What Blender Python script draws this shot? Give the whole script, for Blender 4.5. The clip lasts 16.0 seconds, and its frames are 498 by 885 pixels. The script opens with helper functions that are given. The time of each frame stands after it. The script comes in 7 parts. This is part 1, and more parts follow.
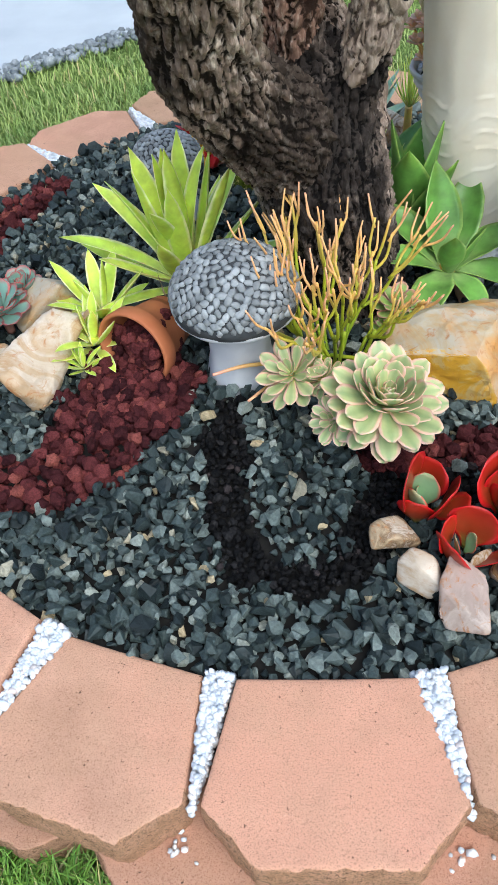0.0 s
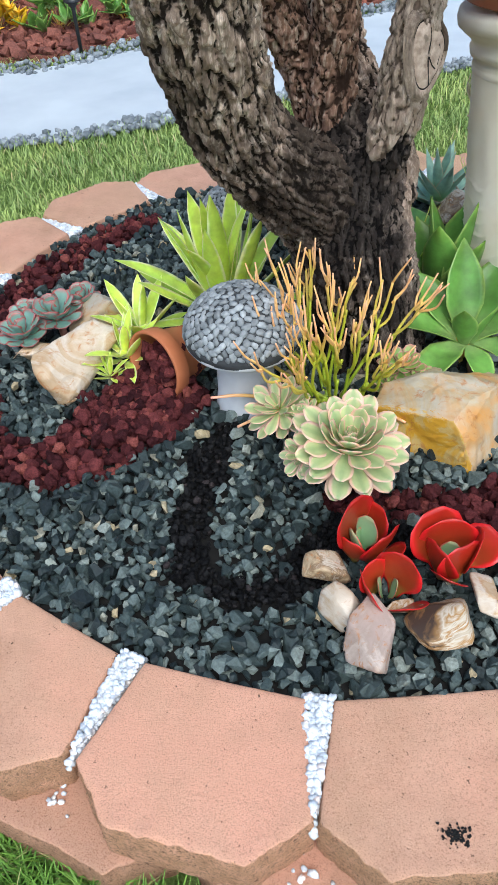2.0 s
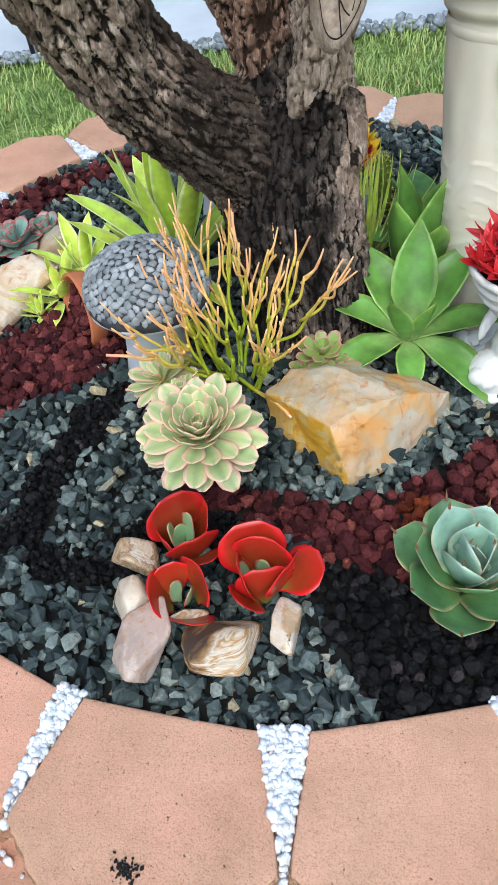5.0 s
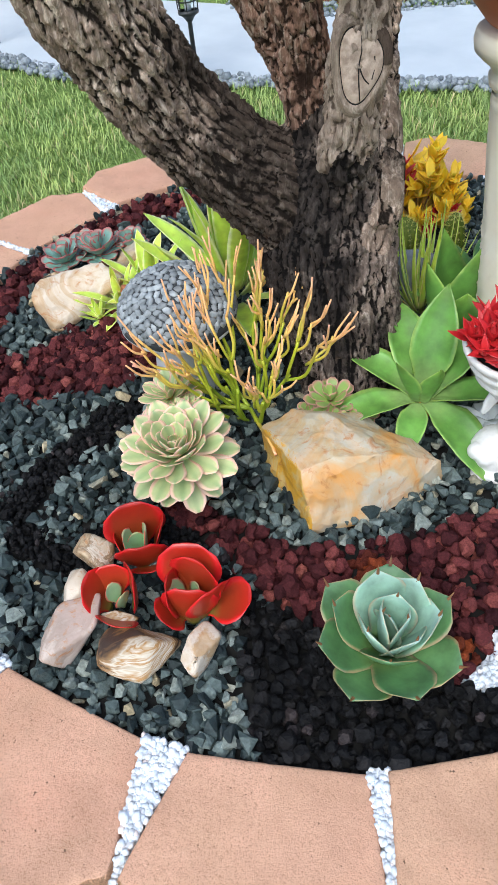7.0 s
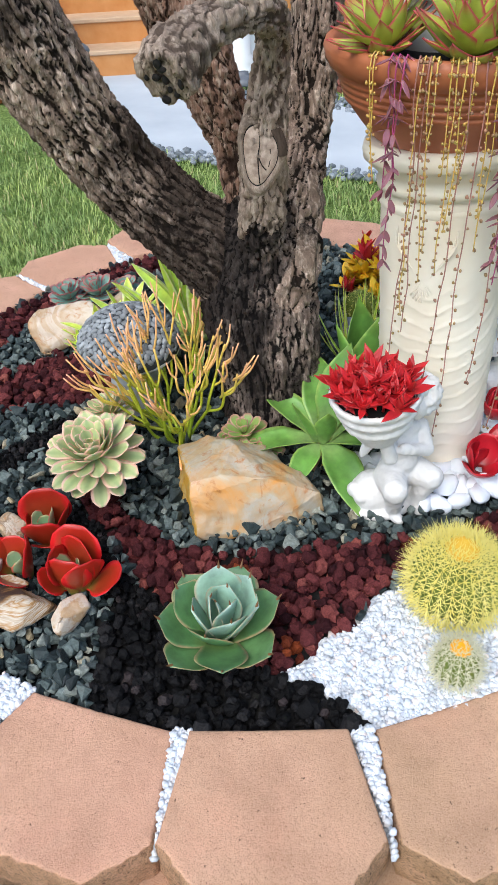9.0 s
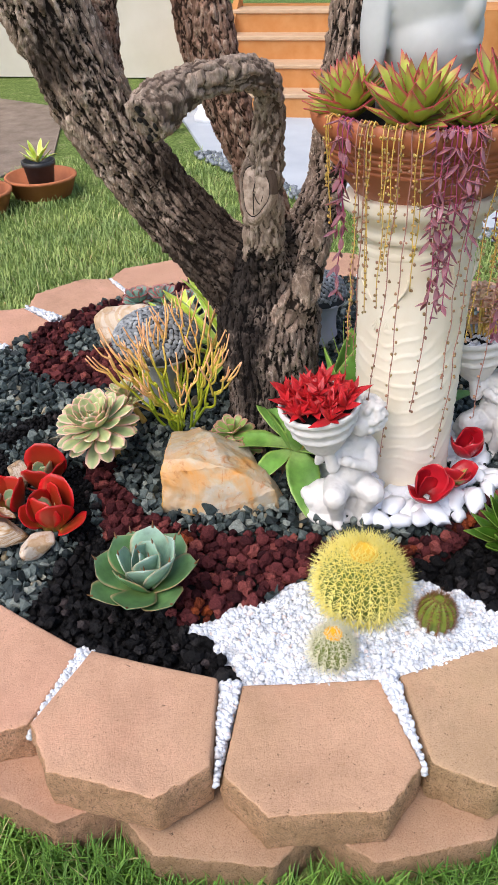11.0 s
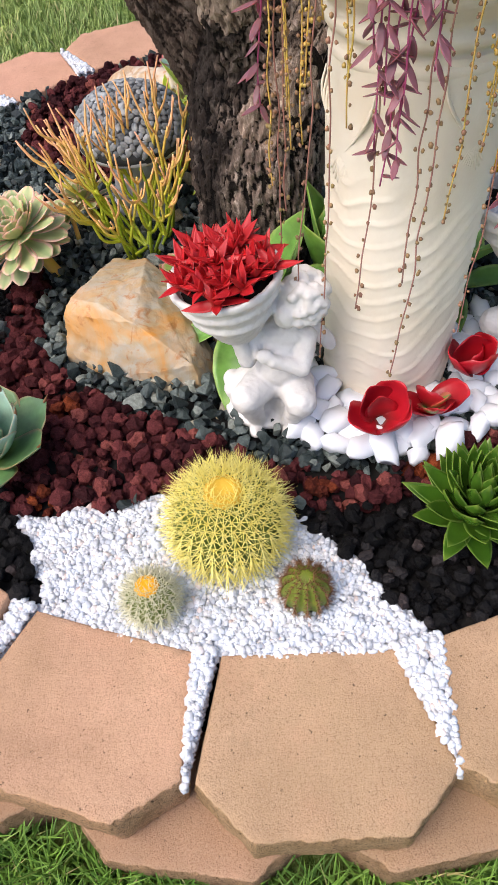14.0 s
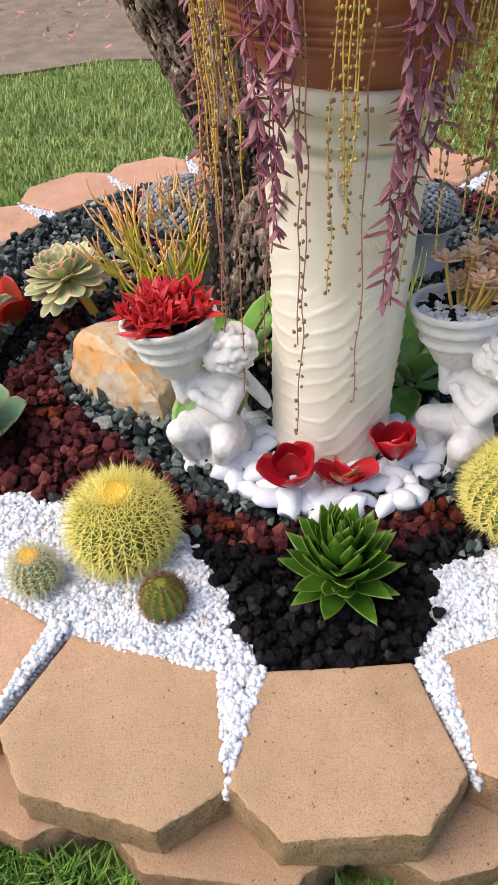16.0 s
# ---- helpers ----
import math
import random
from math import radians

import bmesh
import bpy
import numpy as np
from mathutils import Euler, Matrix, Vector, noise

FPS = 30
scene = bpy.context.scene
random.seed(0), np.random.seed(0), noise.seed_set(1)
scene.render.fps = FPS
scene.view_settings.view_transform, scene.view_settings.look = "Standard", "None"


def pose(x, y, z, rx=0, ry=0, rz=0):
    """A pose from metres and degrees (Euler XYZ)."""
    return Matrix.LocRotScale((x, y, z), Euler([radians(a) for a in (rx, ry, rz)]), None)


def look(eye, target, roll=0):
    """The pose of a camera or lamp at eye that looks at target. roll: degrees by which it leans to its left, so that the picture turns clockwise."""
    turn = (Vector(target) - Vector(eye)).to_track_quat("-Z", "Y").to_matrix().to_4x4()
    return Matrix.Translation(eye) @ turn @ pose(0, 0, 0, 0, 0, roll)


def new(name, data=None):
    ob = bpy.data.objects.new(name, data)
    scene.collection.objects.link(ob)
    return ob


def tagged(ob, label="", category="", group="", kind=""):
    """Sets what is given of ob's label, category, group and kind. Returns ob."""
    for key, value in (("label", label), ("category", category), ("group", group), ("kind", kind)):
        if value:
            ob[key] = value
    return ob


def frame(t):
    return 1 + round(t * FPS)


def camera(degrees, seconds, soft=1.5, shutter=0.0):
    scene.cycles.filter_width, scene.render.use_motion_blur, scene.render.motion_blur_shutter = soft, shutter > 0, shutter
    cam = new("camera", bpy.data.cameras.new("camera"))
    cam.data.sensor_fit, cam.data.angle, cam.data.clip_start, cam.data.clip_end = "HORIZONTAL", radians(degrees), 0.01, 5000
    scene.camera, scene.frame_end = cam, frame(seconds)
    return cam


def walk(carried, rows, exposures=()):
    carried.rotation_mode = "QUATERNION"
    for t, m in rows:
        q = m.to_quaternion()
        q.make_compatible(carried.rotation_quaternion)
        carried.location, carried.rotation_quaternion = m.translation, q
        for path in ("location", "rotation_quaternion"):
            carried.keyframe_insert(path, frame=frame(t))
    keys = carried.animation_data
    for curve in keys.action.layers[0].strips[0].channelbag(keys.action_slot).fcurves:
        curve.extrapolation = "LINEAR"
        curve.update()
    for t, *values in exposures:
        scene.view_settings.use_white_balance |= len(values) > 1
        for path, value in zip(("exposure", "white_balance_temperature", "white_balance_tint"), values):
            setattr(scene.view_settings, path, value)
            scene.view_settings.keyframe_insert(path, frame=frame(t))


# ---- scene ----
cam = camera(37.7, 16.0)
PATH = [
    (0, (0.074, 0.058, 1.221), (-0.069, 1.388, -0.266), -5.5),
    (0.5, (0.171, 0.066, 1.232), (-0.041, 1.425, -0.22), -3.8),
    (1, (0.271, 0.069, 1.234), (-0.071, 1.438, -0.184), -3.5),
    (1.5, (0.304, 0.063, 1.24), (-0.115, 1.426, -0.162), -3.9),
    (2, (0.353, -0.023, 1.243), (-0.115, 1.366, -0.117), -3.8),
    (2.5, (0.464, -0.117, 1.26), (-0.031, 1.316, -0.044), -3.1),
    (3, (0.63, -0.131, 1.273), (0.067, 1.331, 0.03), -1.9),
    (3.5, (0.779, -0.122, 1.287), (0.079, 1.293, 0.06), -1.7),
    (4, (0.79, -0.049, 1.257), (0.036, 1.269, -0.045), -3.6),
    (4.2, (0.76, 0.04, 1.213), (0.025, 1.305, -0.151), -4.3),
    (6.3, (0.876, 0.44, 1.216), (-0.103, 1.364, -0.262), -4.5),
    (6.5, (0.924, 0.454, 1.224), (-0.097, 1.365, -0.234), -4.6),
    (7, (1.009, 0.461, 1.246), (-0.09, 1.363, -0.161), -5.4),
    (7.5, (1.092, 0.417, 1.26), (-0.058, 1.339, -0.092), -4.8),
    (8, (1.226, 0.388, 1.28), (0.032, 1.308, -0.034), -4.3),
    (8.5, (1.305, 0.448, 1.304), (0.058, 1.345, 0.023), -3.7),
    (9, (1.4, 0.583, 1.301), (0.084, 1.418, 0.048), -2.7),
    (9.2, (1.451, 0.638, 1.305), (0.093, 1.409, 0.057), -2.2),
    (11.3, (1.783, 0.916, 1.352), (0.218, 1.385, 0.199), -0.9),
    (11.5, (1.77, 1.011, 1.353), (0.2, 1.414, 0.181), -0.9),
    (12, (1.735, 1.215, 1.295), (0.233, 1.394, -0.014), -2.0),
    (12.5, (1.642, 1.272, 1.247), (0.283, 1.352, -0.218), -5.5),
    (13, (1.54, 1.346, 1.22), (0.289, 1.371, -0.341), -6.3),
    (13.5, (1.465, 1.403, 1.217), (0.259, 1.378, -0.378), -5.6),
    (14, (1.447, 1.439, 1.232), (0.244, 1.384, -0.365), -4.4),
    (14.5, (1.47, 1.459, 1.24), (0.224, 1.339, -0.321), -2.3),
    (15, (1.522, 1.631, 1.241), (0.181, 1.321, -0.21), -0.4),
    (15.5, (1.573, 1.784, 1.244), (0.193, 1.335, -0.132), -1.5),
    (16, (1.595, 1.86, 1.213), (0.197, 1.39, -0.137), -2.9),
]
LIGHTING = [(0, 0.62, 5900, 2), (4, 0.56, 5850, 2), (7, 0.64, 5900, 3), (8, 0.54, 6000, 5), (9, 0.54, 6050, 6), (11.5, 0.6, 6550, 13), (12.5, 0.68, 6600, 13), (14, 0.6, 6700, 14), (16, 0.6, 6800, 13)]
walk(cam, [(t, look(eye, target, roll)) for t, eye, target, roll in PATH], LIGHTING)

# ---- world, sun ----
world = bpy.data.worlds.new("sky")
scene.world = world
world.use_nodes = True
wn, wl = world.node_tree.nodes, world.node_tree.links
sky = wn.new("ShaderNodeTexSky")
sky.sky_type = "NISHITA"
sky.sun_disc = False
sky.sun_elevation, sky.sun_rotation = radians(55), radians(152)
sky.air_density, sky.dust_density = 1.0, 3.0
wl.new(sky.outputs[0], wn["Background"].inputs[0])
wn["Background"].inputs[1].default_value = 0.15
sun = new("sun", bpy.data.lights.new("sun", "SUN"))
sun.data.energy, sun.data.angle, sun.data.color = 1.5, radians(50), (1.0, 0.95, 0.88)
sun.matrix_world = look((2.1 * math.sin(radians(152)), 2.1 * math.cos(radians(152)), 3.0), (0, 0, 0))


# ---- materials ----
def rgb(c):
    return (*c, 1.0) if len(c) == 3 else c


class Nodes:
    """A small writer of node trees."""

    def __init__(self, name):
        self.m = bpy.data.materials.new(name)
        self.m.use_nodes = True
        self.n, self.l = self.m.node_tree.nodes, self.m.node_tree.links
        self.b = self.n["Principled BSDF"]
        self.pos = self.n.new("ShaderNodeNewGeometry").outputs["Position"]

    def add(self, kind, **kw):
        node = self.n.new(kind)
        for k, v in kw.items():
            node.inputs[k].default_value = v
        return node

    def put(self, a, b):
        self.l.new(a, b)

    def noise(self, scale, detail=4.0, rough=0.55, vec=None, dist=0.0):
        node = self.add("ShaderNodeTexNoise", Scale=scale, Detail=detail, Roughness=rough, Distortion=dist)
        self.put(vec or self.pos, node.inputs["Vector"])
        return node.outputs["Fac"]

    def stretch(self, sx, sy, sz):
        node = self.n.new("ShaderNodeMapping")
        node.inputs["Scale"].default_value = (sx, sy, sz)
        self.put(self.pos, node.inputs["Vector"])
        return node.outputs[0]

    def ramp(self, fac, stops):
        node = self.n.new("ShaderNodeValToRGB")
        els = node.color_ramp.elements
        while len(els) < len(stops):
            els.new(0.5)
        for e, (p, c) in zip(els, stops):
            e.position, e.color = p, rgb(c)
        self.put(fac, node.inputs[0])
        return node.outputs[0]

    def mix(self, fac, a, b, mode="MIX"):
        node = self.n.new("ShaderNodeMix")
        node.data_type, node.blend_type = "RGBA", mode
        for sock, v in ((node.inputs[0], fac), (node.inputs[6], a), (node.inputs[7], b)):
            if isinstance(v, (int, float)):
                sock.default_value = v
            elif isinstance(v, tuple):
                sock.default_value = rgb(v)
            else:
                self.put(v, sock)
        return node.outputs[2]

    def math(self, op, a, b=0.0):
        node = self.n.new("ShaderNodeMath")
        node.operation = op
        for sock, v in zip(node.inputs, (a, b)):
            if isinstance(v, (int, float)):
                sock.default_value = v
            else:
                self.put(v, sock)
        return node.outputs[0]

    def uv(self):
        sep = self.n.new("ShaderNodeSeparateXYZ")
        self.put(self.n.new("ShaderNodeUVMap").outputs[0], sep.inputs[0])
        return sep.outputs[0], sep.outputs[1]

    def island(self):
        return self.n.new("ShaderNodeNewGeometry").outputs["Random Per Island"]

    def obrand(self):
        return self.n.new("ShaderNodeObjectInfo").outputs["Random"]

    def bump(self, height, strength, dist=0.002):
        node = self.add("ShaderNodeBump", Strength=strength, Distance=dist)
        self.put(height, node.inputs["Height"])
        self.put(node.outputs[0], self.b.inputs["Normal"])

    def out(self, color, rough=0.8, metal=0.0, spec=0.5, sss=0.0):
        if isinstance(color, tuple):
            self.b.inputs["Base Color"].default_value = rgb(color)
        else:
            self.put(color, self.b.inputs["Base Color"])
        if isinstance(rough, (int, float)):
            self.b.inputs["Roughness"].default_value = rough
        else:
            self.put(rough, self.b.inputs["Roughness"])
        self.b.inputs["Metallic"].default_value = metal
        self.b.inputs["Specular IOR Level"].default_value = spec
        if sss:
            self.b.inputs["Subsurface Weight"].default_value = sss
            self.b.inputs["Subsurface Radius"].default_value = (0.01, 0.006, 0.003)
            self.b.inputs["Subsurface Scale"].default_value = 0.5
        return self.m


def stone_mix(name, stops, scale, rough=0.85, bump=0.5, bscale=180.0, pieces="", tone=0.35, dist=0.0015, warp=0.0):
    """A mineral surface: noise through colour stops, grain, and a shift of tone from piece to piece."""
    k = Nodes(name)
    c = k.ramp(k.noise(scale, 5, 0.6, dist=warp), stops)
    fine = k.noise(bscale, 3, 0.6)
    c = k.mix(k.math("MULTIPLY", fine, 0.35), c, (0.02, 0.02, 0.02), "MIX")
    if pieces:
        r = k.island() if pieces == "island" else k.obrand()
        c = k.mix(1.0, c, k.ramp(r, [(0, (1 - tone,) * 3), (1, (1 + tone,) * 3)]), "MULTIPLY")
    k.bump(k.math("ADD", fine, k.noise(bscale * 0.25, 4)), bump, dist)
    return k.out(c, rough, spec=0.35)


def gravel(name, stops, rough, bscale, bump, spec=0.4):
    k = Nodes(name)
    c = k.ramp(k.island(), stops)
    n = k.noise(bscale, 4, 0.65)
    c = k.mix(1.0, c, k.ramp(n, [(0.3, (0.55, 0.55, 0.55)), (0.7, (1.3, 1.3, 1.3))]), "MULTIPLY")
    k.bump(n, bump, 0.0025)
    return k.out(c, rough, spec=spec)


def leafy(name, base, mid, tip, edge, edge_at=0.8, rough=0.45, streak=0.15, sss=0.15, centre=None, tip_at=0.8):
    """A leaf by its own length (v) and width (u): base, middle, tip and margin colours."""
    k = Nodes(name)
    u, v = k.uv()
    c = k.ramp(v, [(0.0, base), (0.35, mid), (tip_at, mid), (1.0, tip)])
    a = k.math("ABSOLUTE", k.math("SUBTRACT", k.math("MULTIPLY", u, 2.0), 1.0))
    n = k.noise(60, 4)
    a = k.math("ADD", a, k.math("MULTIPLY", k.math("SUBTRACT", n, 0.5), 0.25))
    if centre:
        c = k.mix(k.ramp(a, [(0.12, (1, 1, 1)), (0.45, (0, 0, 0))]), c, centre)
    c = k.mix(k.ramp(a, [(edge_at - 0.12, (0, 0, 0)), (min(edge_at + 0.08, 1.0), (1, 1, 1))]), c, edge)
    c = k.mix(1.0, c, k.ramp(k.noise(25, 5), [(0.3, (1 - streak,) * 3), (0.7, (1 + streak,) * 3)]), "MULTIPLY")
    c = k.mix(1.0, c, k.ramp(k.obrand(), [(0, (0.85, 0.9, 0.85)), (1, (1.12, 1.08, 1.05))]), "MULTIPLY")
    k.bump(k.noise(160, 3), 0.15, 0.001)
    return k.out(c, rough, sss=sss)


def plain(name, c1, c2, scale=30.0, rough=0.6, bump=0.15, bscale=120.0, metal=0.0, spec=0.5, sss=0.0, vary=0.0):
    k = Nodes(name)
    c = k.ramp(k.noise(scale, 5), [(0.3, c1), (0.7, c2)])
    if vary:
        c = k.mix(1.0, c, k.ramp(k.obrand(), [(0, (1 - vary,) * 3), (1, (1 + vary,) * 3)]), "MULTIPLY")
    k.bump(k.noise(bscale, 4), bump, 0.0015)
    return k.out(c, rough, metal, spec, sss)


def make_block(name, split=False):
    k = Nodes(name)
    fine = k.noise(420, 4, 0.7)
    grit = k.noise(190, 4, 0.75)
    if split:
        c = k.ramp(k.noise(26, 5, 0.7), [(0.3, (0.52, 0.35, 0.21)), (0.5, (0.7, 0.48, 0.31)), (0.72, (0.84, 0.58, 0.41))])
        c = k.mix(k.ramp(grit, [(0.36, (0.8, 0.8, 0.8)), (0.47, (0, 0, 0))]), c, (0.2, 0.13, 0.075))
    else:
        c = k.ramp(k.noise(5, 6, 0.7), [(0.3, (0.4, 0.27, 0.185)), (0.47, (0.52, 0.355, 0.255)), (0.56, (0.57, 0.395, 0.285)), (0.7, (0.67, 0.45, 0.335))])
        c = k.mix(k.ramp(k.noise(3.2, 4), [(0.45, (0, 0, 0)), (0.62, (0.5, 0.5, 0.5))]), c, (0.5, 0.36, 0.24))
        c = k.mix(k.ramp(grit, [(0.33, (0.5, 0.5, 0.5)), (0.4, (0, 0, 0))]), c, (0.34, 0.22, 0.145))
        c = k.mix(k.ramp(k.noise(2.1, 5, 0.7), [(0.5, (0, 0, 0)), (0.66, (0.55, 0.55, 0.55))]), c, (0.66, 0.4, 0.29))
    c = k.mix(k.ramp(fine, [(0.38, (0.7, 0.7, 0.7)), (0.48, (0, 0, 0))]), c, (0.3, 0.19, 0.125))
    c = k.mix(k.ramp(k.noise(360, 2), [(0.6, (0, 0, 0)), (0.74, (0.6, 0.6, 0.6))]), c, (0.66, 0.5, 0.38))
    pores = k.noise(95, 3, 0.7)
    c = k.mix(k.ramp(pores, [(0.295, (0.9, 0.9, 0.9)), (0.335, (0, 0, 0))]), c, (0.09, 0.06, 0.04))
    c = k.mix(k.ramp(k.noise(9, 5, 0.7), [(0.64, (0, 0, 0)), (0.8, (0.5, 0.5, 0.5))]), c, (0.3, 0.22, 0.15))
    c = k.mix(1.0, c, k.ramp(k.obrand(), [(0, (0.93, 0.95, 0.93)), (1, (1.07, 1.02, 1.04))]), "MULTIPLY")
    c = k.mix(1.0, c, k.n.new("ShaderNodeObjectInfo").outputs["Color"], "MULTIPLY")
    k.bump(k.math("ADD", fine, k.math("ADD", grit, pores)), 1.0 if split else 0.5, 0.006 if split else 0.0022)
    return k.out(c, 0.93, spec=0.22)


def make_bark(name, low, high, flake, spread=0.5, stain=0.475, dark=1.6):
    """Bark plates: u is the height of the plate over its cracks."""
    k = Nodes(name)
    u, v = k.uv()
    st = k.stretch(1.0, 1.0, 0.24)
    n = k.noise(60, 6, 0.75, st, 1.2)
    c = k.ramp(n, [(0.36, tuple(x * 0.7 for x in high)), (0.5, high), (0.64, flake)])
    c = k.mix(k.ramp(k.noise(3.4, 6, 0.66), [(stain, (0, 0, 0)), (stain + 0.105, (spread, spread, spread))]), c, tuple(x * dark for x in low))
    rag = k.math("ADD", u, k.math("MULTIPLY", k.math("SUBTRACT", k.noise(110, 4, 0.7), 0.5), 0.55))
    # Furrow shade is put into the colour: near black where u is low.
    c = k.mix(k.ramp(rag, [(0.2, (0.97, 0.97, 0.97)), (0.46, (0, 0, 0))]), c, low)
    k.bump(k.math("ADD", k.math("ADD", n, k.math("MULTIPLY", rag, 0.8)), k.noise(190, 5, 0.7, st)), 1.0, 0.007)
    return k.out(c, 0.95, spec=0.1)


def make_quartz(name, a, b, c3, sc=9.0):
    k = Nodes(name)
    n = k.noise(sc, 6, 0.6, None, 1.2)
    c = k.ramp(n, [(0.32, a), (0.46, b), (0.54, c3), (0.7, b)])
    c = k.mix(k.ramp(k.noise(sc * 0.8, 5, 0.65, None, 0.8), [(0.5, (0, 0, 0)), (0.68, (0.65, 0.65, 0.65))]), c, a)
    c = k.mix(k.ramp(k.noise(sc * 3, 5, 0.6, None, 2.0), [(0.56, (0, 0, 0)), (0.68, (0.8, 0.8, 0.8))]), c, (0.42, 0.17, 0.05))
    k.bump(k.noise(60, 5, 0.6), 0.5, 0.003)
    return k.out(c, 0.5, spec=0.5)


def make_lawn():
    k = Nodes("lawn_soil")
    c = k.ramp(k.noise(7, 5), [(0.3, (0.13, 0.19, 0.05)), (0.6, (0.22, 0.3, 0.09)), (0.75, (0.34, 0.32, 0.17))])
    c = k.mix(k.ramp(k.noise(55, 4, 0.7), [(0.4, (0.9, 0.9, 0.9)), (0.6, (0, 0, 0))]), c, (0.06, 0.1, 0.02))
    k.bump(k.noise(70, 4, 0.7), 0.8, 0.01)
    return k.out(c, 0.95, spec=0.1)


def make_grass(name, a, b, c3):
    k = Nodes(name)
    u, v = k.uv()
    c = k.ramp(k.island(), [(0.0, a), (0.55, b), (0.93, b), (0.97, c3)])
    # Shade low among the blades is painted in: dim foot, brighter tip.
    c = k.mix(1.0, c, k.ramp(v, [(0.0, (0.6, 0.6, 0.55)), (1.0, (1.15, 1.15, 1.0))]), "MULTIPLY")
    c = k.mix(1.0, c, k.ramp(k.noise(3.5, 3), [(0.35, (0.75, 0.8, 0.8)), (0.65, (1.25, 1.15, 1.1))]), "MULTIPLY")
    return k.out(c, 0.55, spec=0.3, sss=0.1)


M = {}
M["block"] = make_block("block_concrete")
M["block_split"] = make_block("split_block_face", True)
M["soil"] = stone_mix("dark_soil", [(0.3, (0.005, 0.0045, 0.0045)), (0.7, (0.013, 0.012, 0.011))], 40, 0.95, 0.8, 90)
M["lawn"] = make_lawn()
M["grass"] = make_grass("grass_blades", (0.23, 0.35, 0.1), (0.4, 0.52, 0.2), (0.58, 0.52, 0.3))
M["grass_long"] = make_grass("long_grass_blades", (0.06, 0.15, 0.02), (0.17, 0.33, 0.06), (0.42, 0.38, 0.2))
M["grey"] = gravel("slate_chips", [(0.0, (0.012, 0.018, 0.02)), (0.3, (0.03, 0.044, 0.045)), (0.6, (0.068, 0.092, 0.09)), (0.83, (0.15, 0.185, 0.176)), (0.965, (0.27, 0.295, 0.26)), (0.99, (0.42, 0.34, 0.21))], 0.55, 150, 0.9, 0.3)
M["red"] = gravel("red_lava_rock", [(0.0, (0.025, 0.007, 0.009)), (0.5, (0.082, 0.02, 0.022)), (0.85, (0.16, 0.04, 0.04)), (1.0, (0.25, 0.075, 0.06))], 0.9, 330, 1.0, 0.1)
M["rust"] = gravel("rust_lava_rock", [(0.0, (0.08, 0.018, 0.012)), (0.6, (0.14, 0.03, 0.015)), (1.0, (0.28, 0.06, 0.02))], 0.9, 330, 1.0, 0.1)
M["black"] = gravel("black_lava_rock", [(0.0, (0.003, 0.003, 0.0035)), (0.6, (0.0065, 0.0062, 0.0068)), (0.93, (0.02, 0.019, 0.02)), (1.0, (0.048, 0.037, 0.037))], 0.65, 300, 1.0, 0.12)
M["white"] = gravel("white_gravel", [(0.0, (0.62, 0.67, 0.75)), (0.6, (0.72, 0.75, 0.8)), (0.95, (0.79, 0.78, 0.79)), (1.0, (0.78, 0.63, 0.57))], 0.5, 60, 0.05)
M["pebble"] = plain("polished_white_pebble", (0.74, 0.79, 0.87), (0.83, 0.85, 0.88), 14, 0.35, 0.05, vary=0.06)
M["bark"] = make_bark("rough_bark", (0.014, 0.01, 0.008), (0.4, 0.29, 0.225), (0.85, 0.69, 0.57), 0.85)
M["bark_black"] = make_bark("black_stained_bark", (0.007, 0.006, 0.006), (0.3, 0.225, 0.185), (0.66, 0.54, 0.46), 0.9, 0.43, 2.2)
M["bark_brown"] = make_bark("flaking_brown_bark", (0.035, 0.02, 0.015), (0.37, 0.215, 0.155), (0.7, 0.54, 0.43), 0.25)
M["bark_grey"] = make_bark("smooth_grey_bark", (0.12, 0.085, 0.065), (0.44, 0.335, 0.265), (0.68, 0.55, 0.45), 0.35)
M["cutwood"] = stone_mix("weathered_cut_wood", [(0.35, (0.36, 0.26, 0.2)), (0.6, (0.66, 0.51, 0.41))], 60, 0.85, 0.7, 160)
M["plaster"] = plain("ivory_plaster", (0.79, 0.70, 0.55), (0.86, 0.8, 0.68), 9, 0.75, 0.3, 90)
M["whiteplaster"] = plain("white_plaster", (0.64, 0.62, 0.6), (0.74, 0.725, 0.705), 30, 0.7, 0.7, 70)
M["statue"] = plain("grey_white_resin", (0.46, 0.47, 0.48), (0.58, 0.59, 0.6), 12, 0.5, 0.08, 90)
M["terra"] = plain("terracotta", (0.42, 0.13, 0.05), (0.5, 0.17, 0.07), 16, 0.75, 0.25, 140)
M["terra_dark"] = plain("brown_glazed_terracotta", (0.36, 0.11, 0.045), (0.46, 0.15, 0.065), 14, 0.5, 0.2, 100)
M["concrete_stem"] = plain("grey_cement", (0.50, 0.51, 0.54), (0.60, 0.61, 0.64), 14, 0.85, 0.3, 120)
M["mosaic"] = plain("grey_mosaic_pebble", (0.16, 0.175, 0.185), (0.33, 0.35, 0.365), 50, 0.7, 0.4, 260, vary=0.35)
M["mortar"] = plain("dark_mortar", (0.03, 0.033, 0.037), (0.06, 0.064, 0.07), 40, 0.9, 0.4, 160)
M["quartz"] = make_quartz("yellow_quartzite", (0.6, 0.27, 0.055), (0.47, 0.36, 0.22), (0.47, 0.43, 0.35), 7)
M["amber"] = make_quartz("iron_stained_quartzite", (0.5, 0.25, 0.02), (0.6, 0.33, 0.03), (0.55, 0.4, 0.16), 14)
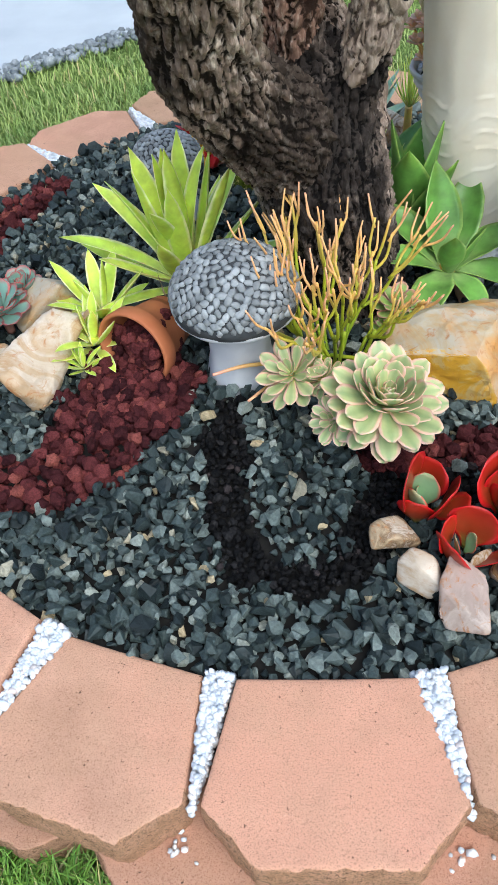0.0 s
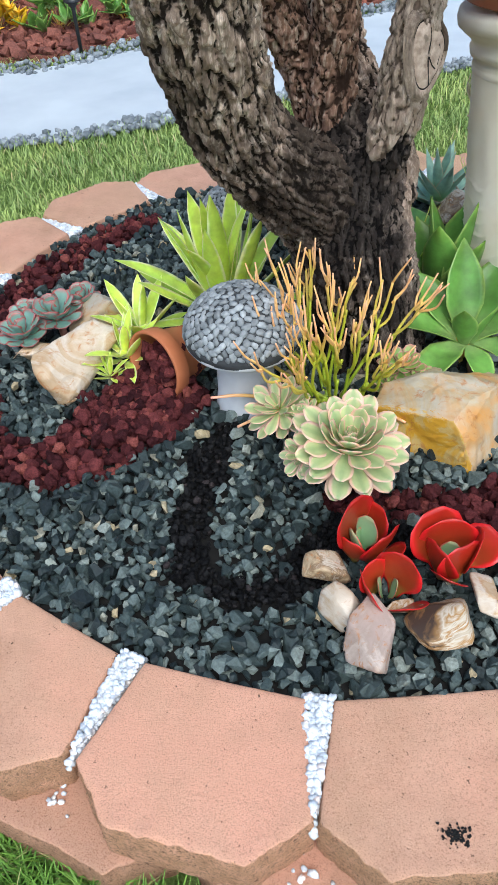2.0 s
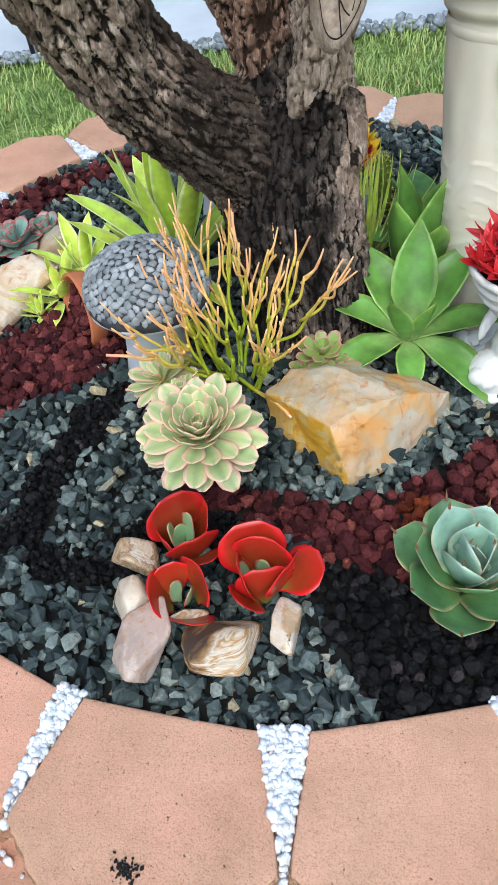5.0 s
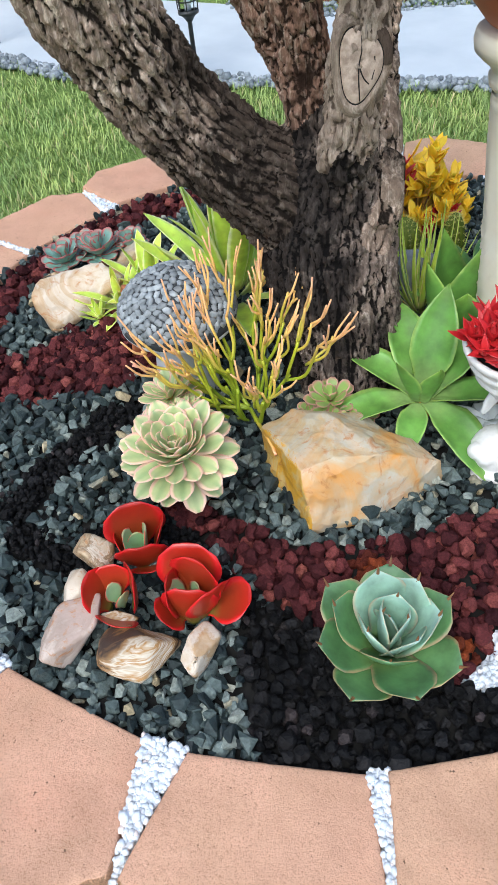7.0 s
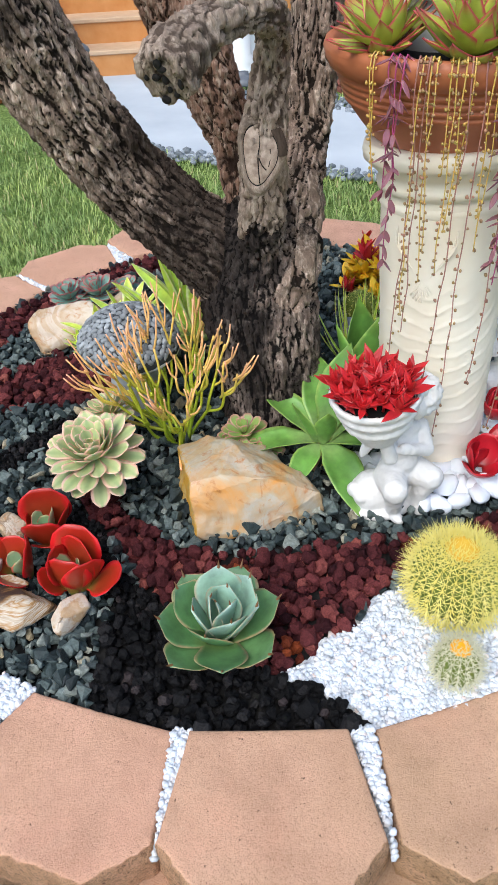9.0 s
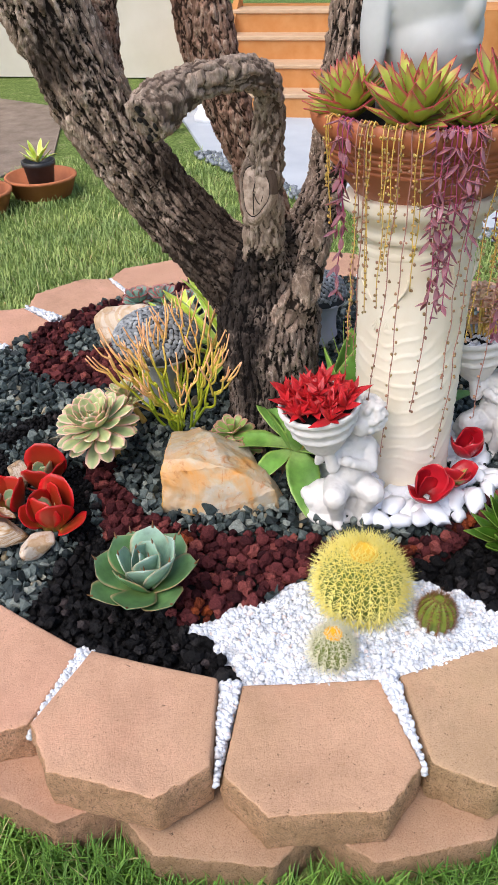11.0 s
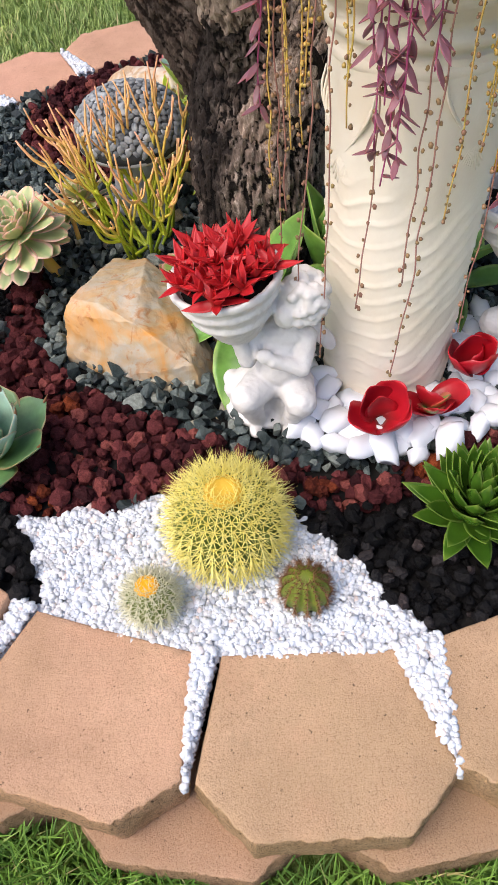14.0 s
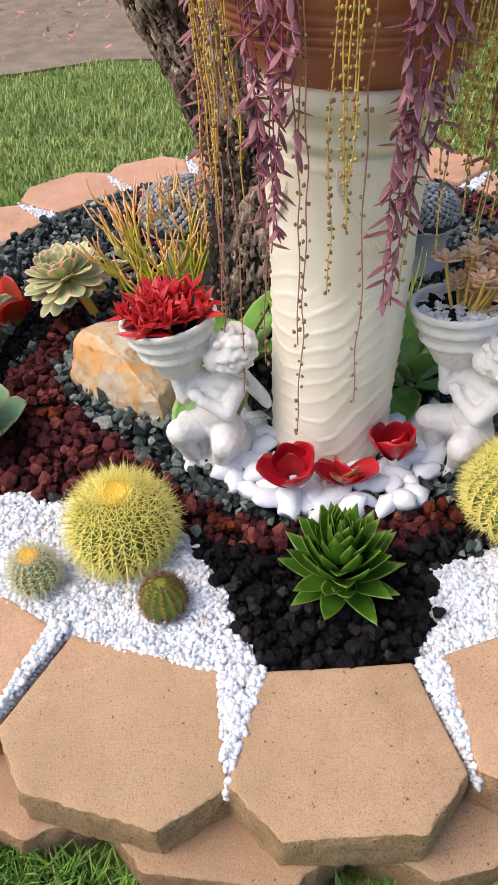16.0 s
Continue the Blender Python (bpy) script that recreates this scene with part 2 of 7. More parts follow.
M["ag_outer"] = leafy("green_agave_leaf", (0.2, 0.3, 0.09), (0.1, 0.21, 0.08), (0.13, 0.25, 0.13), (0.36, 0.26, 0.14), 0.975, rough=0.45, streak=0.4)
M["quartz_white"] = make_quartz("tan_white_quartz", (0.54, 0.42, 0.3), (0.46, 0.3, 0.16), (0.62, 0.54, 0.45), 9)
M["petrified"] = make_quartz("banded_brown_stone", (0.55, 0.42, 0.27), (0.2, 0.12, 0.06), (0.6, 0.52, 0.42), 22)
k = Nodes("banded_stone")
kb = k.stretch(14, 10, 95)
kc = k.ramp(k.noise(1.0, 4, 0.6, kb, 0.6), [(0.34, (0.05, 0.03, 0.02)), (0.43, (0.26, 0.14, 0.05)), (0.5, (0.55, 0.48, 0.38)), (0.56, (0.34, 0.17, 0.04)), (0.63, (0.58, 0.52, 0.44))])
k.bump(k.noise(60, 5, 0.6), 0.4, 0.003)
M["banded"] = k.out(kc, 0.55)
M["pinkstone"] = make_quartz("pink_grey_stone", (0.46, 0.34, 0.29), (0.36, 0.27, 0.22), (0.52, 0.42, 0.36), 12)
M["greyrock"] = stone_mix("grey_rock", [(0.3, (0.16, 0.17, 0.18)), (0.7, (0.36, 0.37, 0.38))], 14, 0.85, 0.6, 110)
M["path"] = plain("pale_concrete_path", (0.4, 0.44, 0.49), (0.5, 0.54, 0.58), 2.5, 0.8, 0.2, 120)
M["mulch"] = gravel("red_mulch", [(0.0, (0.13, 0.045, 0.035)), (1.0, (0.28, 0.1, 0.07))], 0.9, 90, 0.6)
M["riverstone"] = gravel("grey_river_stones", [(0.0, (0.12, 0.14, 0.155)), (1.0, (0.32, 0.35, 0.38))], 0.7, 90, 0.2)
M["dirt"] = stone_mix("dry_dirt", [(0.3, (0.2, 0.15, 0.11)), (0.7, (0.34, 0.27, 0.21))], 6, 0.95, 0.6, 70)
M["petal"] = plain("pink_petal", (0.55, 0.14, 0.2), (0.65, 0.3, 0.32), 60, 0.6)
M["deadleaf"] = plain("dry_brown_leaf", (0.17, 0.1, 0.06), (0.3, 0.19, 0.12), 50, 0.8, vary=0.3)
M["deck"] = plain("orange_stained_wood", (0.5, 0.2, 0.05), (0.58, 0.27, 0.09), 10, 0.55, 0.2)
M["decktop"] = plain("tan_tread_wood", (0.5, 0.33, 0.2), (0.6, 0.42, 0.27), 10, 0.6, 0.2)
M["housewall"] = plain("cream_wall", (0.6, 0.56, 0.47), (0.66, 0.62, 0.54), 3, 0.85, 0.2)
M["whitepaint"] = plain("white_paint", (0.76, 0.77, 0.79), (0.82, 0.83, 0.84), 6, 0.5, 0.05)
M["fence"] = plain("brown_fence_wood", (0.16, 0.09, 0.06), (0.24, 0.14, 0.1), 12, 0.8, 0.3)
M["blackmetal"] = plain("black_plastic", (0.02, 0.021, 0.024), (0.035, 0.036, 0.04), 30, 0.45, 0.05)
M["greymetal"] = plain("dull_grey_cap", (0.09, 0.1, 0.12), (0.14, 0.15, 0.17), 30, 0.5, 0.05)
M["teal"] = plain("teal_glaze", (0.03, 0.2, 0.19), (0.05, 0.26, 0.24), 8, 0.4, 0.05)
k = Nodes("clear_glass")
k.b.inputs["Transmission Weight"].default_value = 1.0
k.b.inputs["Base Color"].default_value = (0.95, 0.97, 1.0, 1)
k.b.inputs["Roughness"].default_value = 0.12
k.b.inputs["IOR"].default_value = 1.1
M["glass"] = k.m
# leaves
M["yucca"] = leafy("pale_green_yucca", (0.6, 0.66, 0.24), (0.6, 0.74, 0.1), (0.62, 0.74, 0.1), (0.88, 0.88, 0.45), 0.84, sss=0.35, streak=0.25)
M["ag_green"] = leafy("bright_green_agave", (0.3, 0.42, 0.16), (0.13, 0.28, 0.055), (0.22, 0.38, 0.06), (0.3, 0.43, 0.11), 0.96, rough=0.38, streak=0.35, sss=0.1)
M["ag_blue"] = leafy("blue_green_agave", (0.26, 0.42, 0.17), (0.28, 0.43, 0.34), (0.34, 0.47, 0.42), (0.4, 0.36, 0.26), 0.98, rough=0.5, streak=0.35)
M["aeonium"] = leafy("variegated_aeonium", (0.54, 0.56, 0.16), (0.44, 0.49, 0.24), (0.64, 0.46, 0.32), (0.76, 0.48, 0.38), 0.73, rough=0.5, sss=0.2, centre=(0.33, 0.41, 0.19), tip_at=0.86)
M["aeonium_small"] = leafy("pink_green_aeonium", (0.3, 0.42, 0.1), (0.26, 0.38, 0.1), (0.5, 0.22, 0.2), (0.55, 0.3, 0.25), 0.75)
M["kalanchoe"] = leafy("red_paddle", (0.2, 0.25, 0.05), (0.3, 0.04, 0.012), (0.42, 0.014, 0.01), (0.55, 0.012, 0.015), 0.78, rough=0.32, tip_at=0.5)
M["kal_green"] = leafy("green_paddle", (0.26, 0.44, 0.2), (0.3, 0.46, 0.26), (0.36, 0.36, 0.2), (0.6, 0.1, 0.08), 0.9, rough=0.4)
M["haworthia"] = leafy("dark_green_rosette", (0.05, 0.11, 0.015), (0.055, 0.14, 0.014), (0.17, 0.27, 0.04), (0.17, 0.27, 0.05), 0.93, rough=0.24)
M["echeveria"] = leafy("blue_echeveria", (0.2, 0.36, 0.3), (0.22, 0.38, 0.33), (0.4, 0.12, 0.12), (0.42, 0.1, 0.1), 0.8)
M["lipstick"] = leafy("green_red_echeveria", (0.34, 0.46, 0.06), (0.42, 0.48, 0.08), (0.5, 0.03, 0.08), (0.5, 0.06, 0.1), 0.86, tip_at=0.74)
M["crassula"] = leafy("scarlet_crassula", (0.25, 0.02, 0.015), (0.48, 0.012, 0.018), (0.62, 0.04, 0.035), (0.5, 0.012, 0.02), 0.9, rough=0.45)
M["pinksedum"] = leafy("pink_sedum", (0.66, 0.56, 0.24), (0.82, 0.56, 0.36), (0.82, 0.46, 0.38), (0.84, 0.52, 0.42), 0.85)
M["redflower"] = leafy("red_rubber_petal", (0.2, 0.01, 0.012), (0.44, 0.01, 0.022), (0.56, 0.02, 0.035), (0.42, 0.008, 0.02), 0.95, rough=0.35)
M["greenleaf"] = leafy("green_sepal", (0.15, 0.3, 0.05), (0.22, 0.36, 0.07), (0.55, 0.1, 0.08), (0.6, 0.15, 0.1), 0.7)
M["yellowleaf"] = leafy("golden_yellow_leaf", (0.6, 0.5, 0.04), (0.92, 0.58, 0.02), (0.95, 0.6, 0.03), (0.95, 0.55, 0.03), 0.9)
M["purpleleaf"] = leafy("purple_trailing_leaf", (0.3, 0.13, 0.15), (0.24, 0.1, 0.13), (0.3, 0.07, 0.11), (0.4, 0.12, 0.19), 0.9, sss=0.45)
M["purplestem"] = plain("purple_stem", (0.36, 0.045, 0.15), (0.42, 0.07, 0.19), 50, 0.5)
M["pearl"] = plain("brown_green_bead", (0.26, 0.2, 0.06), (0.32, 0.14, 0.1), 25, 0.45, vary=0.2)
M["pearl_y"] = plain("yellow_green_bead", (0.4, 0.29, 0.065), (0.5, 0.32, 0.1), 25, 0.45, vary=0.2, sss=0.6)
M["ystem"] = plain("golden_stem", (0.6, 0.44, 0.09), (0.66, 0.4, 0.13), 40, 0.5, sss=0.4)
M["pstem"] = plain("pinkish_stem", (0.4, 0.2, 0.15), (0.34, 0.14, 0.12), 40, 0.5)
M["barrel"] = plain("barrel_green", (0.13, 0.18, 0.03), (0.22, 0.26, 0.05), 40, 0.6)
M["barrel_dark"] = plain("dark_cactus_green", (0.1, 0.15, 0.01), (0.2, 0.24, 0.02), 60, 0.6)
M["spine"] = plain("straw_spine", (0.8, 0.68, 0.14), (0.85, 0.78, 0.3), 60, 0.5)
M["spine_brown"] = plain("brown_spine", (0.13, 0.05, 0.02), (0.26, 0.13, 0.05), 60, 0.5)
M["spine_white"] = plain("pale_spine", (0.62, 0.6, 0.42), (0.72, 0.7, 0.52), 60, 0.5)
M["crown_yellow"] = plain("golden_cactus_crown", (0.66, 0.4, 0.03), (0.74, 0.48, 0.06), 90, 0.8, 0.8, 300)
M["crown_orange"] = plain("orange_cactus_crown", (0.9, 0.4, 0.005), (0.9, 0.48, 0.01), 90, 0.8, 0.8, 300)
k = Nodes("pencil_cactus_skin")
pu, pv = k.uv()
pc = k.ramp(k.math("ADD", pv, k.math("MULTIPLY", k.math("SUBTRACT", k.noise(16, 3), 0.5), 0.4)), [(0.0, (0.24, 0.36, 0.02)), (0.4, (0.46, 0.48, 0.03)), (0.66, (0.8, 0.48, 0.14)), (0.95, (0.86, 0.42, 0.29))])
M["pencil"] = k.out(pc, 0.45, sss=0.1)
# Near black that stands in for the shade inside hollows, cracks and holes.
k = Nodes("dark_hollow")
M["hollow"] = k.out((0.008, 0.006, 0.005), 0.95)


# ---- mesh helpers ----
rng = np.random.default_rng(7)
RND = random.Random(11)


def mesh(name, verts, faces, mat=None, smooth=True, uvs=None):
    """A mesh from arrays; uvs: one pair for each vertex."""
    me = bpy.data.meshes.new(name)
    if isinstance(verts, np.ndarray):
        verts = verts.tolist()
    if isinstance(faces, np.ndarray):
        faces = faces.tolist()
    me.from_pydata(verts, [], faces)
    if uvs is not None:
        lay = me.uv_layers.new(name="UVMap")
        idx = np.empty(len(me.loops), dtype=np.int32)
        me.loops.foreach_get("vertex_index", idx)
        lay.data.foreach_set("uv", np.asarray(uvs, dtype=np.float32)[idx].ravel())
    if smooth:
        me.polygons.foreach_set("use_smooth", [True] * len(me.polygons))
    if mat:
        me.materials.append(mat)
    me.update()
    return me


def bm_mesh(name, bm, mat, smooth=True):
    me = bpy.data.meshes.new(name)
    bm.normal_update()
    bm.to_mesh(me)
    bm.free()
    if smooth:
        me.polygons.foreach_set("use_smooth", [True] * len(me.polygons))
    me.materials.append(mat)
    return me


def empty(name, m, label, category, group="", kind=""):
    ob = new(name)
    ob.empty_display_size = 0.05
    ob.matrix_basis = m
    return tagged(ob, label, category, group, kind)


def part(name, me, parent, m=None, label=""):
    ob = new(name, me)
    ob.parent = parent
    if m is not None:
        ob.matrix_basis = m
    return tagged(ob, label) if label else ob


def solid(name, me, m, label, category, group="", kind=""):
    ob = new(name, me)
    ob.matrix_basis = m
    return tagged(ob, label, category, group, kind)


def grid_faces(nu, nv, close_u=False, start=0):
    """Quads of a grid whose index is v * nu + u."""
    out = []
    for v in range(nv - 1):
        for u in range(nu if close_u else nu - 1):
            a, b = v * nu + u, v * nu + (u + 1) % nu
            out.append((start + a, start + b, start + b + nu, start + a + nu))
    return out


def lathe(profile, seg=48, wobble=None):
    """Verts and faces of a turned form: profile of (radius, z) from bottom to top."""
    verts, uvs = [], []
    for i, (r, z) in enumerate(profile):
        for s in range(seg):
            a = 2 * math.pi * s / seg
            rr = r + (wobble(a, z, r) if wobble else 0)
            verts.append((rr * math.cos(a), rr * math.sin(a), z))
            uvs.append((s / seg, i / (len(profile) - 1)))
    return verts, grid_faces(seg, len(profile), True), uvs


def turned(name, profile, mat, seg=48, wobble=None):
    v, f, uv = lathe(profile, seg, wobble)
    return mesh(name, v, f, mat, True, uv)


def spline(points, step):
    """A Catmull-Rom line through points (rows of numbers), evenly stepped."""
    p = np.array(points, float)
    p = np.vstack([2 * p[0] - p[1], p, 2 * p[-1] - p[-2]])
    out = []
    for i in range(1, len(p) - 2):
        n = max(2, int(np.linalg.norm(p[i + 1, :3] - p[i, :3]) / step))
        for t in np.arange(n) / n:
            a, b, c, d = p[i - 1], p[i], p[i + 1], p[i + 2]
            out.append(0.5 * (2 * b + (c - a) * t + (2 * a - 5 * b + 4 * c - d) * t * t + (3 * b - a - 3 * c + d) * t ** 3))
    out.append(p[-2])
    return np.array(out)


def tube(rows, seg, relief=None, cap=True):
    """A tube along rows of (x, y, z, radius). relief(point, angle, along): metres outwards."""
    rows = np.asarray(rows)
    pts, rad = rows[:, :3], rows[:, 3]
    tan = np.gradient(pts, axis=0)
    tan /= np.linalg.norm(tan, axis=1)[:, None] + 1e-12
    side = np.cross(tan[0], (0.31, 0.2, 0.93) if abs(tan[0][2]) < 0.9 else (1, 0, 0))
    side /= np.linalg.norm(side)
    along = np.r_[0, np.cumsum(np.linalg.norm(np.diff(pts, axis=0), axis=1))]
    verts, uvs = [], []
    for i, (p, r, t) in enumerate(zip(pts, rad, tan)):
        side = side - t * (side @ t)
        side /= np.linalg.norm(side)
        up = np.cross(t, side)
        for s in range(seg):
            a = 2 * math.pi * s / seg
            d = math.cos(a) * side + math.sin(a) * up
            q = p + d * r
            if relief:
                q = q + d * relief(q, a, along[i])
            verts.append(tuple(q))
            uvs.append((s / seg, along[i] / along[-1]))
    faces = grid_faces(seg, len(pts), True)
    if cap:
        for row, flip in ((0, True), (len(pts) - 1, False)):
            c = len(verts)
            verts.append(tuple(pts[row]))
            uvs.append((0.5, float(row > 0)))
            for s in range(seg):
                a, b = row * seg + s, row * seg + (s + 1) % seg
                faces.append((b, a, c) if flip else (a, b, c))
    return verts, faces, uvs


def leaf_mesh(name, mat, length, width, shape, bend=0.3, cup=0.25, thick=0.004, nu=7, nv=12, twist=0.0, ripple=0.0, tip_hook=0.0):
    """A leaf that grows along +y from the origin and arches towards +z (bend > 0) or down (bend < 0).
    shape: half-widths (0 to 1) at even steps along the leaf; cup: how far the margins lift; thick: metres at the middle."""
    top, bot, uvs = [], [], []
    ang, y, z = 0.0, 0.0, 0.0
    for j in range(nv):
        t = j / (nv - 1)
        k0 = t * (len(shape) - 1)
        i0 = min(int(k0), len(shape) - 2)
        f = k0 - i0
        f = f * f * (3 - 2 * f) if len(shape) < 5 else f
        w = width * 0.5 * (shape[i0] * (1 - f) + shape[i0 + 1] * f)
        if j:
            ang = bend * t + tip_hook * t * t * t
            y += math.cos(ang) * length / (nv - 1)
            z += math.sin(ang) * length / (nv - 1)
        th = thick * (1 - 0.75 * t) + 0.0006
        for i in range(nu):
            u = -1 + 2 * i / (nu - 1)
            lift = cup * w * u * u + ripple * w * math.sin(9 * t + 3 * u) * abs(u)
            tw = twist * t * u * w
            x = w * u
            nz = (math.cos(ang), -math.sin(ang))
            edge = th * (1 - 0.85 * u * u)
            zz, yy = z + lift * nz[0] + tw, y + lift * nz[1]
            top.append((x, yy + edge * 0.5 * nz[1], zz + edge * 0.5 * nz[0]))
            bot.append((x, yy - edge * 0.5 * nz[1], zz - edge * 0.5 * nz[0]))
            uvs.append(((u + 1) / 2, t))
    n = len(top)
    faces = grid_faces(nu, nv)
    faces += [tuple(n + q for q in reversed(fc)) for fc in grid_faces(nu, nv)]
    rim = [j * nu for j in range(nv)] + [(nv - 1) * nu + i for i in range(1, nu)] + [j * nu + nu - 1 for j in range(nv - 2, -1, -1)] + list(range(nu - 2, 0, -1))
    for a, b in zip(rim, rim[1:] + rim[:1]):
        faces.append((a, b, b + n, a + n))
    return mesh(name, top + bot, faces, mat, True, uvs + uvs)


def aim(x, y, z, azimuth, lift, roll=0.0, scale=1.0):
    """A pose for a leaf: it leaves (x, y, z) towards the azimuth (degrees), lifted above the level."""
    return Matrix.Translation((x, y, z)) @ Euler((0, 0, radians(azimuth - 90))).to_matrix().to_4x4() @ Euler((radians(lift), 0, 0)).to_matrix().to_4x4() @ Euler((0, radians(roll), 0)).to_matrix().to_4x4() @ Matrix.Scale(scale, 4)


def rock_mesh(name, mat, size, seed, cuts=9, fine=0.04, sub=4, smooth=True, box=0.6):
    """A boulder: a rounded block cut by random planes, with fine relief."""
    r = random.Random(seed)
    bm = bmesh.new()
    bmesh.ops.create_icosphere(bm, subdivisions=sub, radius=1.0)
    planes = []
    for _ in range(cuts):
        n = Vector((r.uniform(-1, 1), r.uniform(-1, 1), r.uniform(-1, 1))).normalized()
        planes.append((n, r.uniform(0.55, 0.82)))
    for v in bm.verts:
        p = v.co.copy()
        p = Vector([math.copysign(abs(c) ** box, c) for c in p]) * 0.92
        for n, d in planes:
            over = p.dot(n) - d
            if over > 0:
                p -= n * over * 0.93
        p += p.normalized() * (noise.fractal(p * 2.2 + Vector((seed, 0, 0)), 0.8, 2.0, 4) * fine * 1.6)
        v.co = Vector((p.x * size[0], p.y * size[1], p.z * size[2]))
    return bm_mesh(name, bm, mat, smooth)


CX, CY = 0.09, 1.47  # middle of the round bed
BED = 0.2  # height of the gravel and of the blocks' tops


# ---- the setting: lawn, path, beds, house side ----
def sheet(name, pts, z, mat, label, category, thick=0.0):
    """A flat outline as a slab (or one face when thick is 0)."""
    bm = bmesh.new()
    f = bm.faces.new([bm.verts.new((x, y, z)) for x, y in pts])
    if f.normal.z < 0 or f.calc_area() and sum((pts[i][0] * pts[(i + 1) % len(pts)][1] - pts[(i + 1) % len(pts)][0] * pts[i][1]) for i in range(len(pts))) < 0:
        f.normal_flip()
    if thick:
        ext = bmesh.ops.extrude_face_region(bm, geom=[f])
        vs = [g for g in ext["geom"] if isinstance(g, bmesh.types.BMVert)]
        for v in vs:
            v.co.z -= thick
        bmesh.ops.recalc_face_normals(bm, faces=bm.faces[:])
    return solid(name, bm_mesh(name, bm, mat, False), Matrix(), label, category, kind="structure")


def ground_height(x, y):
    return 0.012 * noise.noise(Vector((x * 1.7, y * 1.7, 3.0)))


def make_ground():
    n = 121
    axis = np.sign(np.linspace(-1, 1, n)) * np.abs(np.linspace(-1, 1, n)) ** 3 * 150 + np.linspace(-4, 4, n)
    verts = []
    for y in axis:
        for x in axis:
            verts.append((x, y + 1.4, ground_height(x, y) - 0.012 if abs(x) < 12 and abs(y) < 12 else -0.03))
    solid("ground", mesh("ground", verts, grid_faces(n, n), M["lawn"]), Matrix(), "green lawn with worn yellowish patches", "lawn", kind="structure")


make_ground()
PATH_NEAR = [(-3.4, 2.3), (-2.75, 2.42), (-2.3, 2.55), (-1.9, 2.85), (-1.4, 3.12), (-0.9, 3.5), (-0.3, 3.95), (0.4, 4.5), (1.2, 5.1), (2.4, 6.0)]
PATH_FAR = [(1.4, 7.6), (0.4, 6.2), (-0.6, 5.2), (-1.3, 4.75), (-1.75, 4.4), (-2.2, 3.95), (-2.75, 3.8), (-3.4, 3.55), (-5.2, 4.4), (-6.2, 3.0), (-4.6, 2.45)]
sheet("path", PATH_NEAR + PATH_FAR, 0.012, M["path"], "pale bluish concrete garden path", "path", 0.06)
MULCH = [(-2.6, 4.1), (-2.15, 4.25), (-1.75, 4.75), (-1.2, 5.1), (-0.5, 5.6), (0.4, 6.6), (0.0, 9.5), (-4.0, 9.0), (-4.6, 6.0), (-3.6, 4.3)]
sheet("planting_bed", MULCH, 0.02, M["mulch"], "far planting bed covered in red mulch", "bed", 0.05)
DIRT = [(-2.15, -1.0), (-2.35, -0.7), (-2.65, -0.35), (-2.75, 0.1), (-3.1, 0.6), (-3.9, 1.3), (-5.5, 1.6), (-9, -1), (-6, -5), (-2.5, -4)]
sheet("dirt_patch", DIRT, 0.004, M["dirt"], "bare dry dirt beyond the lawn", "dirt", 0.03)


def scatter(poly_test, box, step, seed, jitter=0.85):
    """Points on a loose hexagonal grid inside a test."""
    r = random.Random(seed)
    out = []
    y, row = box[1], 0
    while y < box[3]:
        x = box[0] + (step / 2 if row % 2 else 0)
        while x < box[2]:
            px_, py_ = x + r.uniform(-jitter, jitter) * step / 2, y + r.uniform(-jitter, jitter) * step / 2
            if poly_test(px_, py_):
                out.append((px_, py_))
            x += step
        y += step * 0.866
        row += 1
    return out


def inside(poly):
    def test(x, y):
        hit, j = False, len(poly) - 1
        for i in range(len(poly)):
            xi, yi = poly[i]
            xj, yj = poly[j]
            if (yi > y) != (yj > y) and x < (xj - xi) * (y - yi) / (yj - yi) + xi:
                hit = not hit
            j = i
        return hit
    return test


def band(line, half, fray=0.18):
    """A test for a band round a line of points."""
    p = np.array(spline(line, 0.02))

    def test(x, y):
        return float(np.min((p[:, 0] - x) ** 2 + (p[:, 1] - y) ** 2)) < (half * (1 + fray * (noise.noise(Vector((x * 14, y * 14, 1.0))) + 0.8 * noise.noise(Vector((x * 55, y * 55, 2.0)))))) ** 2
    return test


